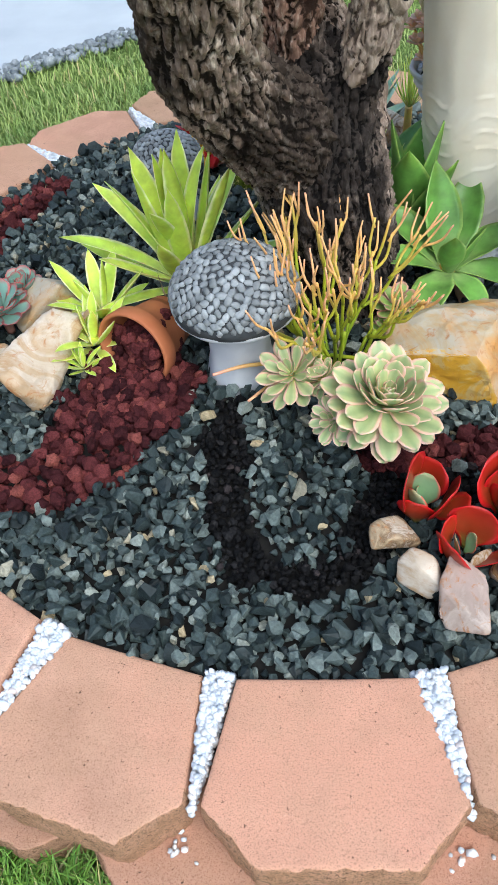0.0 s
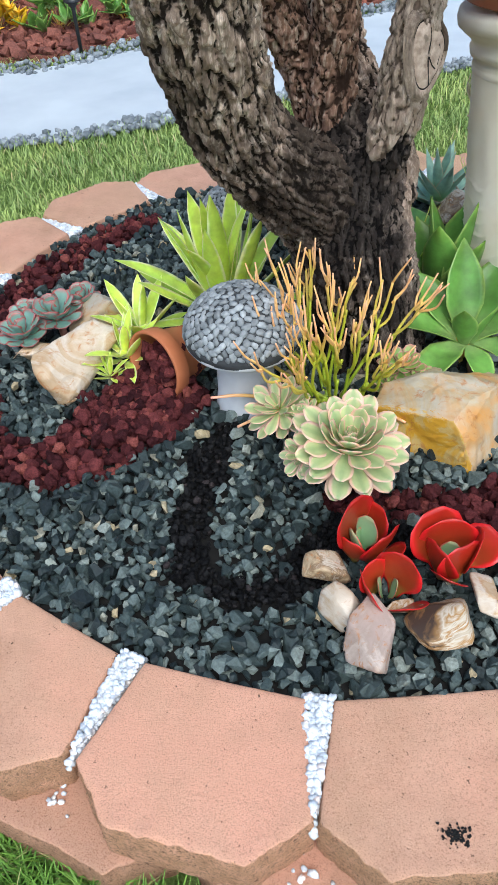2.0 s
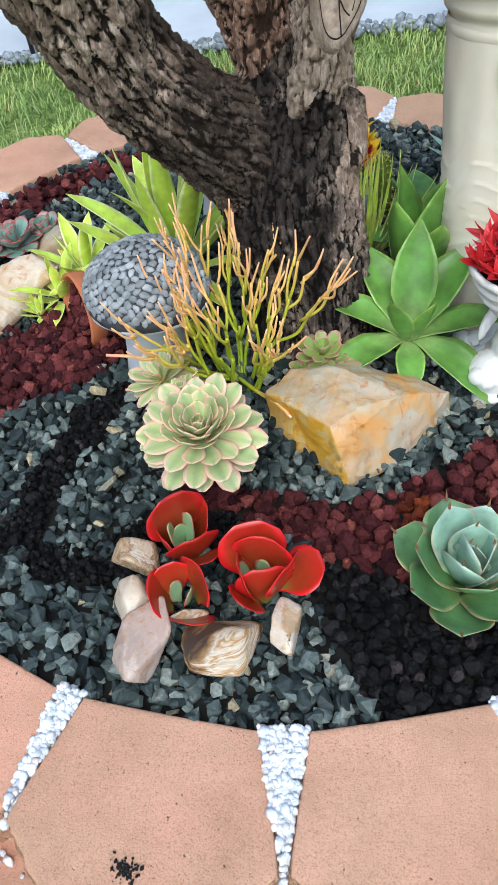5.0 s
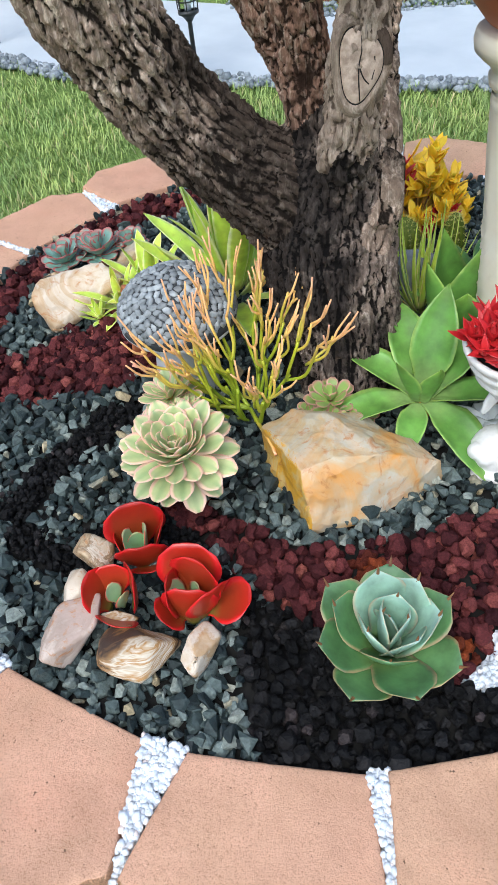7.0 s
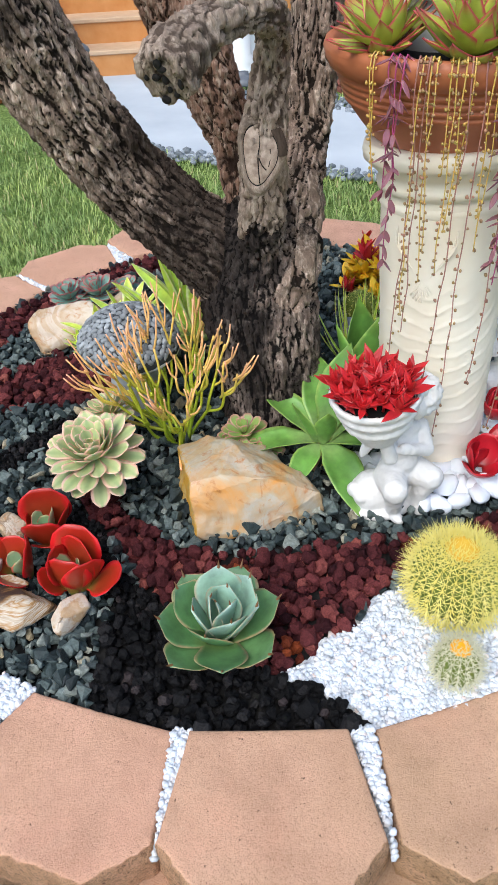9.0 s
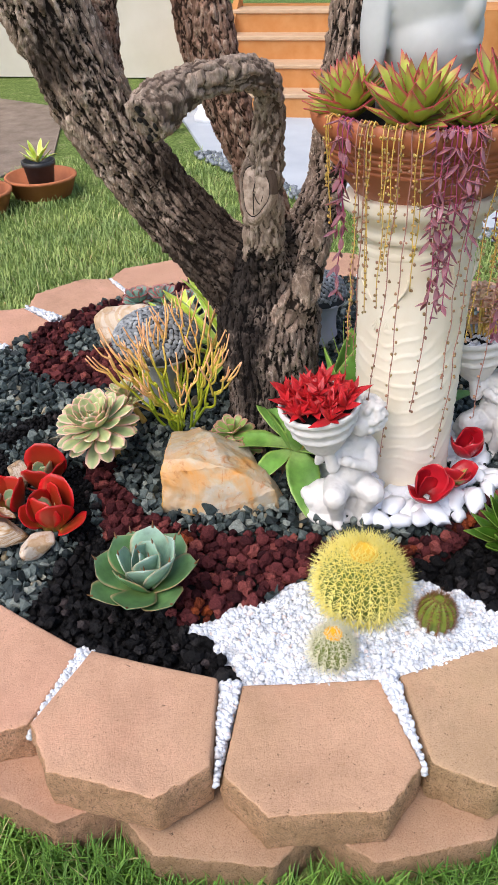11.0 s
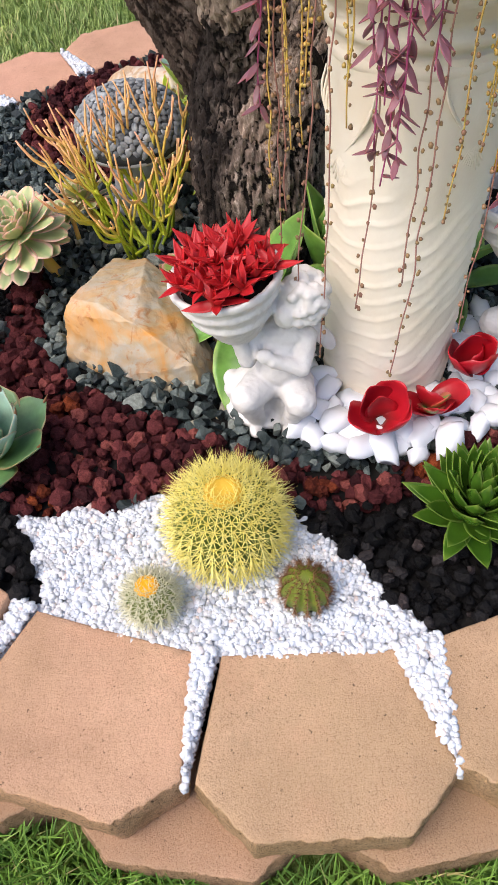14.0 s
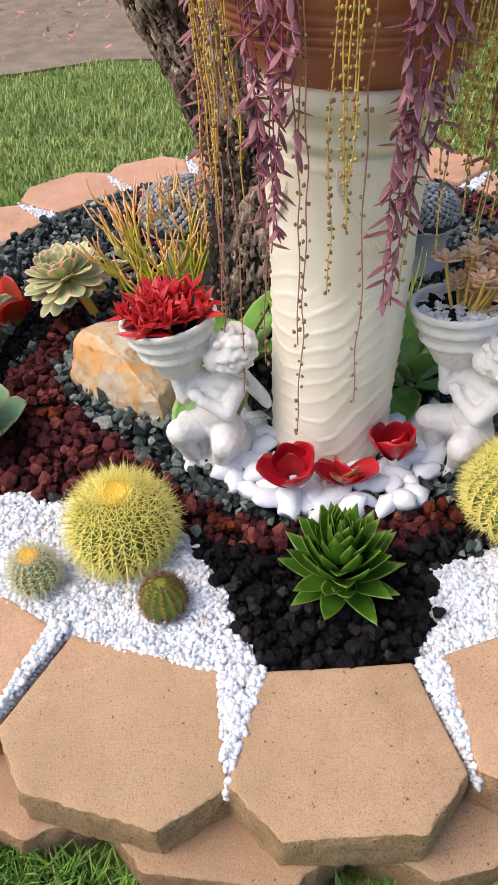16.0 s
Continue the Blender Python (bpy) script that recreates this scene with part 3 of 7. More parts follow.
def chip_shapes(count, seed, points=9, flat=0.55, round_=False, pitted=0.0):
    """Small stone shapes of unit size, as arrays of verts and triangles."""
    r = random.Random(seed)
    out = []
    for i in range(count):
        bm = bmesh.new()
        if round_:
            bmesh.ops.create_icosphere(bm, subdivisions=2 if round_ == 2 else 1, radius=0.5)
            for v in bm.verts:
                v.co *= 1 + 0.5 * noise.noise(v.co * 3.2 + Vector((i * 7.3 + seed, 0, 0))) + pitted * noise.noise(v.co * 9 + Vector((0, i * 5.1, seed)))
            sx, sy, sz = r.uniform(0.85, 1.2), r.uniform(0.8, 1.0), r.uniform(0.65, 0.9)
            for v in bm.verts:
                v.co = Vector((v.co.x * sx, v.co.y * sy, v.co.z * sz))
        else:
            sx, sy, sz = r.uniform(0.9, 1.25), r.uniform(0.66, 0.98), r.uniform(flat * 0.75, flat * 1.15)
            for _ in range(points):
                p = Vector((r.gauss(0, 1), r.gauss(0, 1), r.gauss(0, 1))).normalized()
                p = Vector([math.copysign(abs(c) ** 0.7, c) for c in p])
                bm.verts.new((p.x * 0.5 * sx, p.y * 0.5 * sy, p.z * 0.5 * sz))
            hull = bmesh.ops.convex_hull(bm, input=bm.verts[:])
            bmesh.ops.delete(bm, geom=list({g for g in hull["geom_interior"] + hull["geom_unused"] if isinstance(g, bmesh.types.BMVert)}), context="VERTS")
        bmesh.ops.triangulate(bm, faces=bm.faces[:])
        bm.verts.index_update()
        out.append((np.array([v.co[:] for v in bm.verts]), np.array([[v.index for v in f.verts] for f in bm.faces])))
        bm.free()
    return out


def strew(name, spots, shapes, size, mat, label, category, seed, tilt=0.5, spread=0.3, smooth=False, lift=0.0, high=None):
    """One mesh of many loose stones at spots of (x, y, z)."""
    g = np.random.default_rng(seed)
    vs, fs, base = [], [], 0
    for x, y, z in spots:
        v, f = shapes[int(g.integers(len(shapes)))]
        s = size * math.exp(g.normal(0, spread))
        s = min(s, size * 1.75)
        e = Euler((g.normal(0, tilt), g.normal(0, tilt), g.uniform(0, 6.283))).to_matrix()
        w = (v * s) @ np.array(e).T
        w[:, 0] += x
        w[:, 1] += y
        w[:, 2] += z + lift + g.uniform(0, 0.25) * s
        vs.append(w)
        fs.append(f + base)
        base += len(v)
    me = mesh(name, np.vstack(vs), np.vstack(fs), mat, smooth)
    return solid(name, me, Matrix(), label, category, kind="stuff")


# ---- the bed of gravel ----
def bed_height(x, y):
    """The gravel rises a little towards the tree."""
    d = math.hypot(x - CX, y - CY)
    return BED - 0.02 + 0.022 * max(0.0, 1 - d / 0.95) + 0.006 * noise.noise(Vector((x * 6, y * 6, 0)))


def make_soil():
    rows, seg = 24, 96
    verts = [(CX, CY, bed_height(CX, CY))]
    for i in range(1, rows + 1):
        r = 1.06 * i / rows
        for s in range(seg):
            a = 2 * math.pi * s / seg
            x, y = CX + r * math.cos(a), CY + r * math.sin(a)
            verts.append((x, y, bed_height(x, y) - 0.008 - (0.05 if r > 1.0 else 0)))
    faces = [(0, 1 + s, 1 + (s + 1) % seg) for s in range(seg)] + grid_faces(seg, rows, True, 1)
    solid("bed_soil", mesh("bed_soil", verts, faces, M["soil"]), Matrix(), "dark soil of the round raised bed", "soil", kind="structure")


make_soil()
RED_LOOP = [(-0.12, 1.16), (-0.17, 1.02), (-0.235, 0.935), (-0.286, 0.87), (-0.35, 0.83), (-0.42, 0.815), (-0.52, 0.82), (-0.6, 0.845), (-0.71, 0.925), (-0.77, 1.06), (-0.815, 1.25), (-0.85, 1.45), (-0.84, 1.6), (-0.77, 1.79), (-0.69, 1.93), (-0.6, 2.03), (-0.56, 1.95), (-0.63, 1.82), (-0.69, 1.68), (-0.74, 1.52), (-0.74, 1.4), (-0.71, 1.22), (-0.65, 1.11), (-0.57, 0.97), (-0.5, 0.945), (-0.44, 0.95), (-0.42, 1.04), (-0.39, 1.14), (-0.31, 1.21), (-0.19, 1.23)]
POOL_LINE = [(-0.07, 1.05), (-0.072, 0.95), (-0.062, 0.86), (-0.038, 0.745), (0.012, 0.69), (0.065, 0.675), (0.148, 0.705), (0.185, 0.775), (0.24, 0.85), (0.34, 0.865)]
RED_POLY = [(0.16, 0.935), (0.21, 0.895), (0.36, 0.91), (0.5, 0.905), (0.62, 0.93), (0.72, 0.965), (0.80, 1.005), (0.80, 1.14), (0.765, 1.25), (0.775, 1.42), (0.80, 1.5), (0.81, 1.615), (0.785, 1.743), (0.737, 1.845), (0.67, 1.93), (0.60, 1.93), (0.64, 1.85), (0.70, 1.75), (0.735, 1.65), (0.735, 1.54), (0.71, 1.45), (0.68, 1.37), (0.608, 1.236), (0.527, 1.096), (0.433, 0.992), (0.3, 0.975), (0.2, 0.965)]
BLACK_POLY = [(0.30, 0.86), (0.42, 0.885), (0.50, 0.905), (0.62, 0.93), (0.72, 0.965), (0.80, 1.005), (0.855, 1.04), (0.985, 1.085), (1.1, 1.0), (0.95, 0.78), (0.75, 0.66), (0.68, 0.69), (0.6, 0.75), (0.54, 0.79), (0.5, 0.835), (0.42, 0.825), (0.3, 0.82)]
WHITE_POLY = [(0.80, 1.005), (0.855, 1.04), (0.985, 1.085), (1.1, 1.1), (1.1, 1.64), (1.03, 1.67), (0.983, 1.625), (0.917, 1.575), (0.848, 1.505), (0.80, 1.46), (0.775, 1.36), (0.775, 1.25), (0.80, 1.14)]
BLACK2_POLY = [(0.80, 1.46), (0.848, 1.505), (0.917, 1.575), (0.983, 1.625), (1.03, 1.67), (1.1, 1.7), (1.0, 1.98), (0.959, 1.898), (0.865, 1.922), (0.775, 1.9), (0.70, 1.97), (0.6, 2.05), (0.5, 2.08), (0.52, 1.97), (0.60, 1.93), (0.67, 1.93), (0.737, 1.845), (0.785, 1.743), (0.81, 1.615), (0.80, 1.5)]
WHITE2_POLY = [(0.865, 1.922), (0.959, 1.898), (1.1, 2.0), (0.8, 2.4), (0.55, 2.35), (0.62, 2.12), (0.72, 1.98), (0.775, 1.9)]
in_loop, on_pool = inside(RED_LOOP), band(POOL_LINE, 0.038, 0.6)
in_red, in_black, in_white, in_black2, in_white2 = inside(RED_POLY), inside(BLACK_POLY), inside(WHITE_POLY), inside(BLACK2_POLY), inside(WHITE2_POLY)
PED = (0.487, 1.663)


def zone(x, y):
    j = noise.noise(Vector((x * 22, y * 22, 9.0))) * 0.012
    k_ = noise.noise(Vector((x * 22, y * 22, 19.0))) * 0.012
    x, y = x + j, y + k_
    if in_white(x, y) or in_white2(x, y):
        return "white"
    if in_red(x, y) or in_loop(x, y):
        return "red"
    if in_black(x, y) or in_black2(x, y) or on_pool(x, y):
        return "black"
    return "grey"


def in_bed(x, y, r=0.96):
    return math.hypot(x - CX, y - CY) < r and math.hypot(x - 0.15, y - 1.43) > 0.12 and math.hypot(x - PED[0], y - PED[1]) > 0.1


CHIPS = chip_shapes(16, 3, points=12, flat=0.82)
LAVA_SMALL = chip_shapes(10, 6, round_=1)
LAVA_ROUGH = chip_shapes(12, 9, round_=2, pitted=0.3)
GRIT = chip_shapes(8, 8, round_=1)
SLAB = chip_shapes(4, 12, points=12, flat=0.2)
AREA = (-0.95, 0.45, 1.12, 2.5)


def rest(points, up=0.0):
    return [(x, y, bed_height(x, y) + up) for x, y in points]


pts = scatter(lambda x, y: in_bed(x, y) and zone(x, y) == "grey", AREA, 0.0185, 1)
top = [p for p in scatter(lambda x, y: in_bed(x, y) and zone(x, y) == "grey", AREA, 0.028, 2)]
strew("slate_gravel", rest(pts, 0.0) + rest(top, 0.017), CHIPS, 0.0228, M["grey"], "loose dark grey green slate chips filling the bed", "gravel", 1, 0.75)
pts = scatter(lambda x, y: in_bed(x, y) and zone(x, y) == "red", AREA, 0.022, 3)
top = scatter(lambda x, y: in_bed(x, y) and zone(x, y) == "red", AREA, 0.031, 4)
rusty = lambda x, y: x > 0.5 and noise.noise(Vector((x * 9, y * 9, 4.0))) > (0.36 if y < 1.4 else 0.12)
both = rest(pts, -0.003) + rest(top, 0.017)
strew("red_lava_gravel", [p for p in both if not rusty(p[0], p[1])], LAVA_ROUGH, 0.0265, M["red"], "band of dark maroon lava rock gravel", "gravel", 2, 0.8, 0.22)
strew("rust_lava_gravel", [p for p in both if rusty(p[0], p[1])], LAVA_ROUGH, 0.026, M["rust"], "brighter rust red lava rocks among the maroon ones", "gravel", 3, 0.8, 0.22)
coarse = lambda x, y: x > 0.5
pts = scatter(lambda x, y: in_bed(x, y) and zone(x, y) == "black" and coarse(x, y), AREA, 0.0185, 5)
top = scatter(lambda x, y: in_bed(x, y) and zone(x, y) == "black" and coarse(x, y), AREA, 0.027, 6)
fine = scatter(lambda x, y: in_bed(x, y) and zone(x, y) == "black" and not coarse(x, y), AREA, 0.0115, 7)
strew("black_lava_gravel", rest(pts, -0.002) + rest(top, 0.014), LAVA_ROUGH, 0.0215, M["black"], "coarse black lava rock gravel", "gravel", 4, 0.8, 0.25)
strew("fine_black_gravel", rest(fine, 0.006) + rest(fine[::3], 0.012), LAVA_SMALL, 0.013, M["black"], "fine black lava grit in a curving line", "gravel", 5, 0.8, 0.25)
white_pts = scatter(lambda x, y: in_bed(x, y, 0.968) and zone(x, y) == "white", AREA, 0.0062, 8)
white_top = scatter(lambda x, y: in_bed(x, y, 0.968) and zone(x, y) == "white", AREA, 0.0105, 9)

# ---- ring of blocks ----
JOINTS = [-98.5, -80.2, -61.3, -43.0, -25.7, -8.2, 10.3, 27.6, 46.0, 64.3, 82.7, 101.0, 119.5, 138.4, 157.0, 175.6, 194.2, 212.9, 228.3, 245.4, 261.5]


GAPS = [0.036, 0.041, 0.063, 0.028, 0.034, 0.03, 0.066, 0.042, 0.045, 0.045, 0.045, 0.045, 0.045, 0.045, 0.05, 0.05, 0.012, 0.045, 0.045, 0.045, 0.036]  # metres between blocks at the inner edge


def block_mesh(seed, half, r_in, r_wide, r_front, high, gap_a=0.045, gap_b=0.045):
    """A split-faced wall block about the bed's middle, facing +x: narrow inside, three rough faces outside."""
    r = random.Random(seed)
    h = radians(half)
    ga_, gb_ = gap_a / 2 / r_in, gap_b / 2 / r_in
    out = [(r_in, -(h - ga_)), (r_wide - 0.02, -(h - radians(0.25))), (r_wide, -(h - radians(0.2))), (r_front, -h * 0.53), (r_front, h * 0.53), (r_wide, h - radians(0.2)), (r_wide - 0.02, h - radians(0.25)), (r_in, h - gb_)]
    corner = [(a * math.cos(b), a * math.sin(b)) for a, b in out]
    rough = [0.15, 0.3, 1, 1, 1, 0.3, 0.15, 0.1]
    line, wild = [], []
    for i, (p, q) in enumerate(zip(corner, corner[1:] + corner[:1])):
        n = max(1, int(math.hypot(q[0] - p[0], q[1] - p[1]) / 0.0075))
        for s in range(n):
            t = s / n
            line.append((p[0] * (1 - t) + q[0] * t, p[1] * (1 - t) + q[1] * t))
            wild.append(rough[i])
    mx = sum(p[0] for p in line) / len(line)
    levels = [0.0, 0.08, 0.18, 0.28, 0.38, 0.48, 0.58, 0.68, 0.78, 0.87, 0.94, 0.985, 1.0]
    inset = [0.004, 0.001, 0.0, 0.0, 0.0, 0.0, 0.0, 0.0, 0.0005, 0.0015, 0.003, 0.0045, 0.008]
    verts = []
    for lv, ins in zip(levels, inset):
        for (x, y), w in zip(line, wild):
            d = Vector((x - mx, y)).normalized()
            k_ = (noise.fractal(Vector((x * 48 + seed * 3.1, y * 48, lv * 5.2)), 0.7, 2.0, 4) * 0.0036 + noise.noise(Vector((x * 120, y * 120, lv * 13))) * 0.0024) * w - ins * (1 + 0.4 * w * noise.noise(Vector((x * 75, y * 75, seed))))
            verts.append((x + d.x * k_, y + d.y * k_, high * lv + (0.0022 * w * noise.noise(Vector((x * 50, y * 50, seed + 5.0))) if lv > 0.9 else 0)))
    m_ = len(line)
    faces = grid_faces(m_, len(levels), True)
    top_ring = [(len(levels) - 1) * m_ + i for i in range(m_)]
    last = top_ring
    for s in (0.93, 0.75, 0.4):
        ring = []
        for i in top_ring:
            x, y, z = verts[i]
            nx, ny = mx + (x - mx) * s, y * s
            verts.append((nx, ny, high + 0.0016 * noise.fractal(Vector((nx * 22, ny * 22, seed)), 0.8, 2.0, 3)))
            ring.append(len(verts) - 1)
        faces += [(last[i], last[(i + 1) % m_], ring[(i + 1) % m_], ring[i]) for i in range(m_)]
        last = ring
    faces.append(tuple(last))
    me = mesh("block", verts, faces, M["block"])
    me.materials.append(M["block_split"])
    side = m_ * (len(levels) - 2)
    for p in me.polygons:
        if p.index < side and wild[p.index % m_] > 0.2:
            p.material_index = 1
    return me


def block_tint(angle):
    """Tint by angle round the ring: pinker on one side, blending to tan on the other."""
    t = max(0.0, math.cos(radians(0.9 * ((angle - 30 + 180) % 360 - 180))))
    pink, tan = (1.04, 0.87, 0.83), (0.89, 0.85, 0.73)
    return [p * (1 - t) + q * t for p, q in zip(pink, tan)] + [1.0]


curb = empty("block_ring_wall", Matrix.Translation((CX, CY, 0)), "low round retaining wall of two courses of terracotta concrete blocks", "garden wall")
for i, (a, b) in enumerate(zip(JOINTS, JOINTS[1:])):
    me = block_mesh(i, (b - a) / 2, 0.966, 1.146, 1.213, 0.102, GAPS[i], GAPS[i + 1])
    blk = part("block", me, curb, Matrix.Translation((0, 0, 0.099)) @ Matrix.Rotation(radians((a + b) / 2), 4, "Z") @ pose(0, 0, 0, RND.uniform(-0.5, 0.5), RND.uniform(-0.6, 0.6), RND.uniform(-0.4, 0.4)))
    blk.color = block_tint((a + b) / 2)
low_mid = [(a + b) / 2 for a, b in zip(JOINTS, JOINTS[1:])]
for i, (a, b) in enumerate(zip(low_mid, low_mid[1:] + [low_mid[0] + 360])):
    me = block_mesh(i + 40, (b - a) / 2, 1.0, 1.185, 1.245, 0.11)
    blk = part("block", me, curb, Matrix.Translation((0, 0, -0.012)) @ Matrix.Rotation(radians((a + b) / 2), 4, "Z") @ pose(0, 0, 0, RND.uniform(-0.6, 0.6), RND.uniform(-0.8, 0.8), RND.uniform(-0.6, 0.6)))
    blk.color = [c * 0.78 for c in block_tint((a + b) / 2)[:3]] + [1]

joint_pts = []
g = random.Random(5)
for a, gap_ in zip(JOINTS[:-1], GAPS):
    def at_joint(r_, w, z):
        aa = a + w * math.degrees(gap_ / 2 / 0.966) * max(0.06, (1.15 - r_) / 0.18)
        joint_pts.append((CX + r_ * math.cos(radians(aa)), CY + r_ * math.sin(radians(aa)), z))
    for _ in range(int(9500 * gap_) + 40):
        at_joint(1.14 - 0.178 * math.sqrt(g.random()), g.uniform(-1.06, 1.06), 0.192 + g.uniform(0, 0.006))
    for s_ in range(26):
        for w in (-1.0, -0.6, -0.2, 0.2, 0.6, 1.0):
            at_joint(0.957 + 0.19 * s_ / 25, w, 0.181)
            at_joint(0.96 + 0.19 * s_ / 25, w, 0.172)
    for _ in range(9 if 238 < a % 360 < 312 else 0):
        aa, r_ = a + g.uniform(-1.6, 1.6), g.uniform(1.15, 1.2)
        joint_pts.append((CX + r_ * math.cos(radians(aa)), CY + r_ * math.sin(radians(aa)), 0.103))
white_base = scatter(lambda x, y: in_bed(x, y, 0.968) and zone(x, y) == "white", AREA, 0.011, 10)
strew("white_gravel", rest(white_pts, 0.006) + rest(white_base, -0.002) + rest(white_base, 0.001) + rest(white_top, 0.008) + joint_pts, GRIT, 0.0108, M["white"], "small bright white marble gravel between the blocks and round the cacti", "gravel", 6, 0.7, 0.22, True)
strew("white_grit", rest(white_base, -0.003), SLAB, 0.03, M["white"], "fine white marble grit under the white gravel", "gravel", 7, 0.08, 0.1)

# ---- tree ----
TREE_SEED = Vector((3.1, 1.7, 0.4))
tree = empty("tree", Matrix(), "old gnarled tree with dark furrowed bark and cut limbs", "tree")
# each limb: name, label, material, furrow depth, across and along scale, rows of (x, y, z, radius)
BOUGHS = [
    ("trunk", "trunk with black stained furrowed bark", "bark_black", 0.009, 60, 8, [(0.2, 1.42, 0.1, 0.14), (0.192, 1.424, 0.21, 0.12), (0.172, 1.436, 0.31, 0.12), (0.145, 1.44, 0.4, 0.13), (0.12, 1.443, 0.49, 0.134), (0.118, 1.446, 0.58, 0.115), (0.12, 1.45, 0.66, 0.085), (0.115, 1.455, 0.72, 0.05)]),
    ("main_limb", "", "bark", 0.009, 52, 10, [(0.135, 1.465, 0.43, 0.105), (0.063, 1.407, 0.575, 0.11), (-0.009, 1.313, 0.673, 0.091), (-0.058, 1.224, 0.79, 0.086), (-0.056, 1.097, 0.989, 0.089), (-0.05, 0.991, 1.242, 0.09), (-0.045, 0.9, 1.45, 0.086), (-0.04, 0.8, 1.7, 0.08)]),
    ("limb", "limb with flaking reddish brown bark", "bark_brown", 0.006, 56, 24, [(0.1, 1.47, 0.6, 0.06), (0.04, 1.478, 0.745, 0.052), (0.0, 1.439, 0.864, 0.046), (-0.043, 1.392, 0.981, 0.046), (-0.06, 1.35, 1.1, 0.046), (-0.08, 1.32, 1.3, 0.043), (-0.1, 1.3, 1.6, 0.04)]),
    ("limb", "upright limb with dark furrowed bark", "bark", 0.008, 54, 10, [(0.175, 1.46, 0.54, 0.085), (0.118, 1.553, 0.711, 0.06), (0.05, 1.63, 0.812, 0.054), (0.022, 1.66, 0.925, 0.055), (0.016, 1.684, 1.091, 0.056), (0.012, 1.71, 1.3, 0.052), (0.0, 1.74, 1.6, 0.045)]),
    ("cut_limb", "smooth grey sawn limb bent over to a broken stub", "bark_grey", 0.0075, 56, 18, [(0.15, 1.43, 0.58, 0.05), (0.197, 1.407, 0.72, 0.046), (0.222, 1.395, 0.85, 0.047), (0.232, 1.4, 0.96, 0.037), (0.25, 1.398, 1.045, 0.034), (0.29, 1.365, 1.1, 0.032), (0.33, 1.28, 1.115, 0.031), (0.355, 1.2, 1.105, 0.036), (0.38, 1.14, 1.08, 0.047), (0.398, 1.105, 1.058, 0.046)]),
    ("limb", "limb with flaking reddish brown bark", "bark_brown", 0.0055, 60, 34, [(-0.055, 1.12, 0.95, 0.06), (-0.11, 1.12, 1.06, 0.052), (-0.15, 1.13, 1.2, 0.047), (-0.18, 1.14, 1.4, 0.045)]),
    ("limb", "limb with flaking reddish brown bark", "bark_brown", 0.006, 56, 24, [(0.1, 1.46, 0.62, 0.055), (0.075, 1.445, 0.74, 0.05), (0.08, 1.42, 0.855, 0.045), (0.088, 1.385, 0.959, 0.042), (0.075, 1.35, 1.1, 0.042), (0.06, 1.33, 1.3, 0.04), (0.04, 1.31, 1.6, 0.038)]),
]


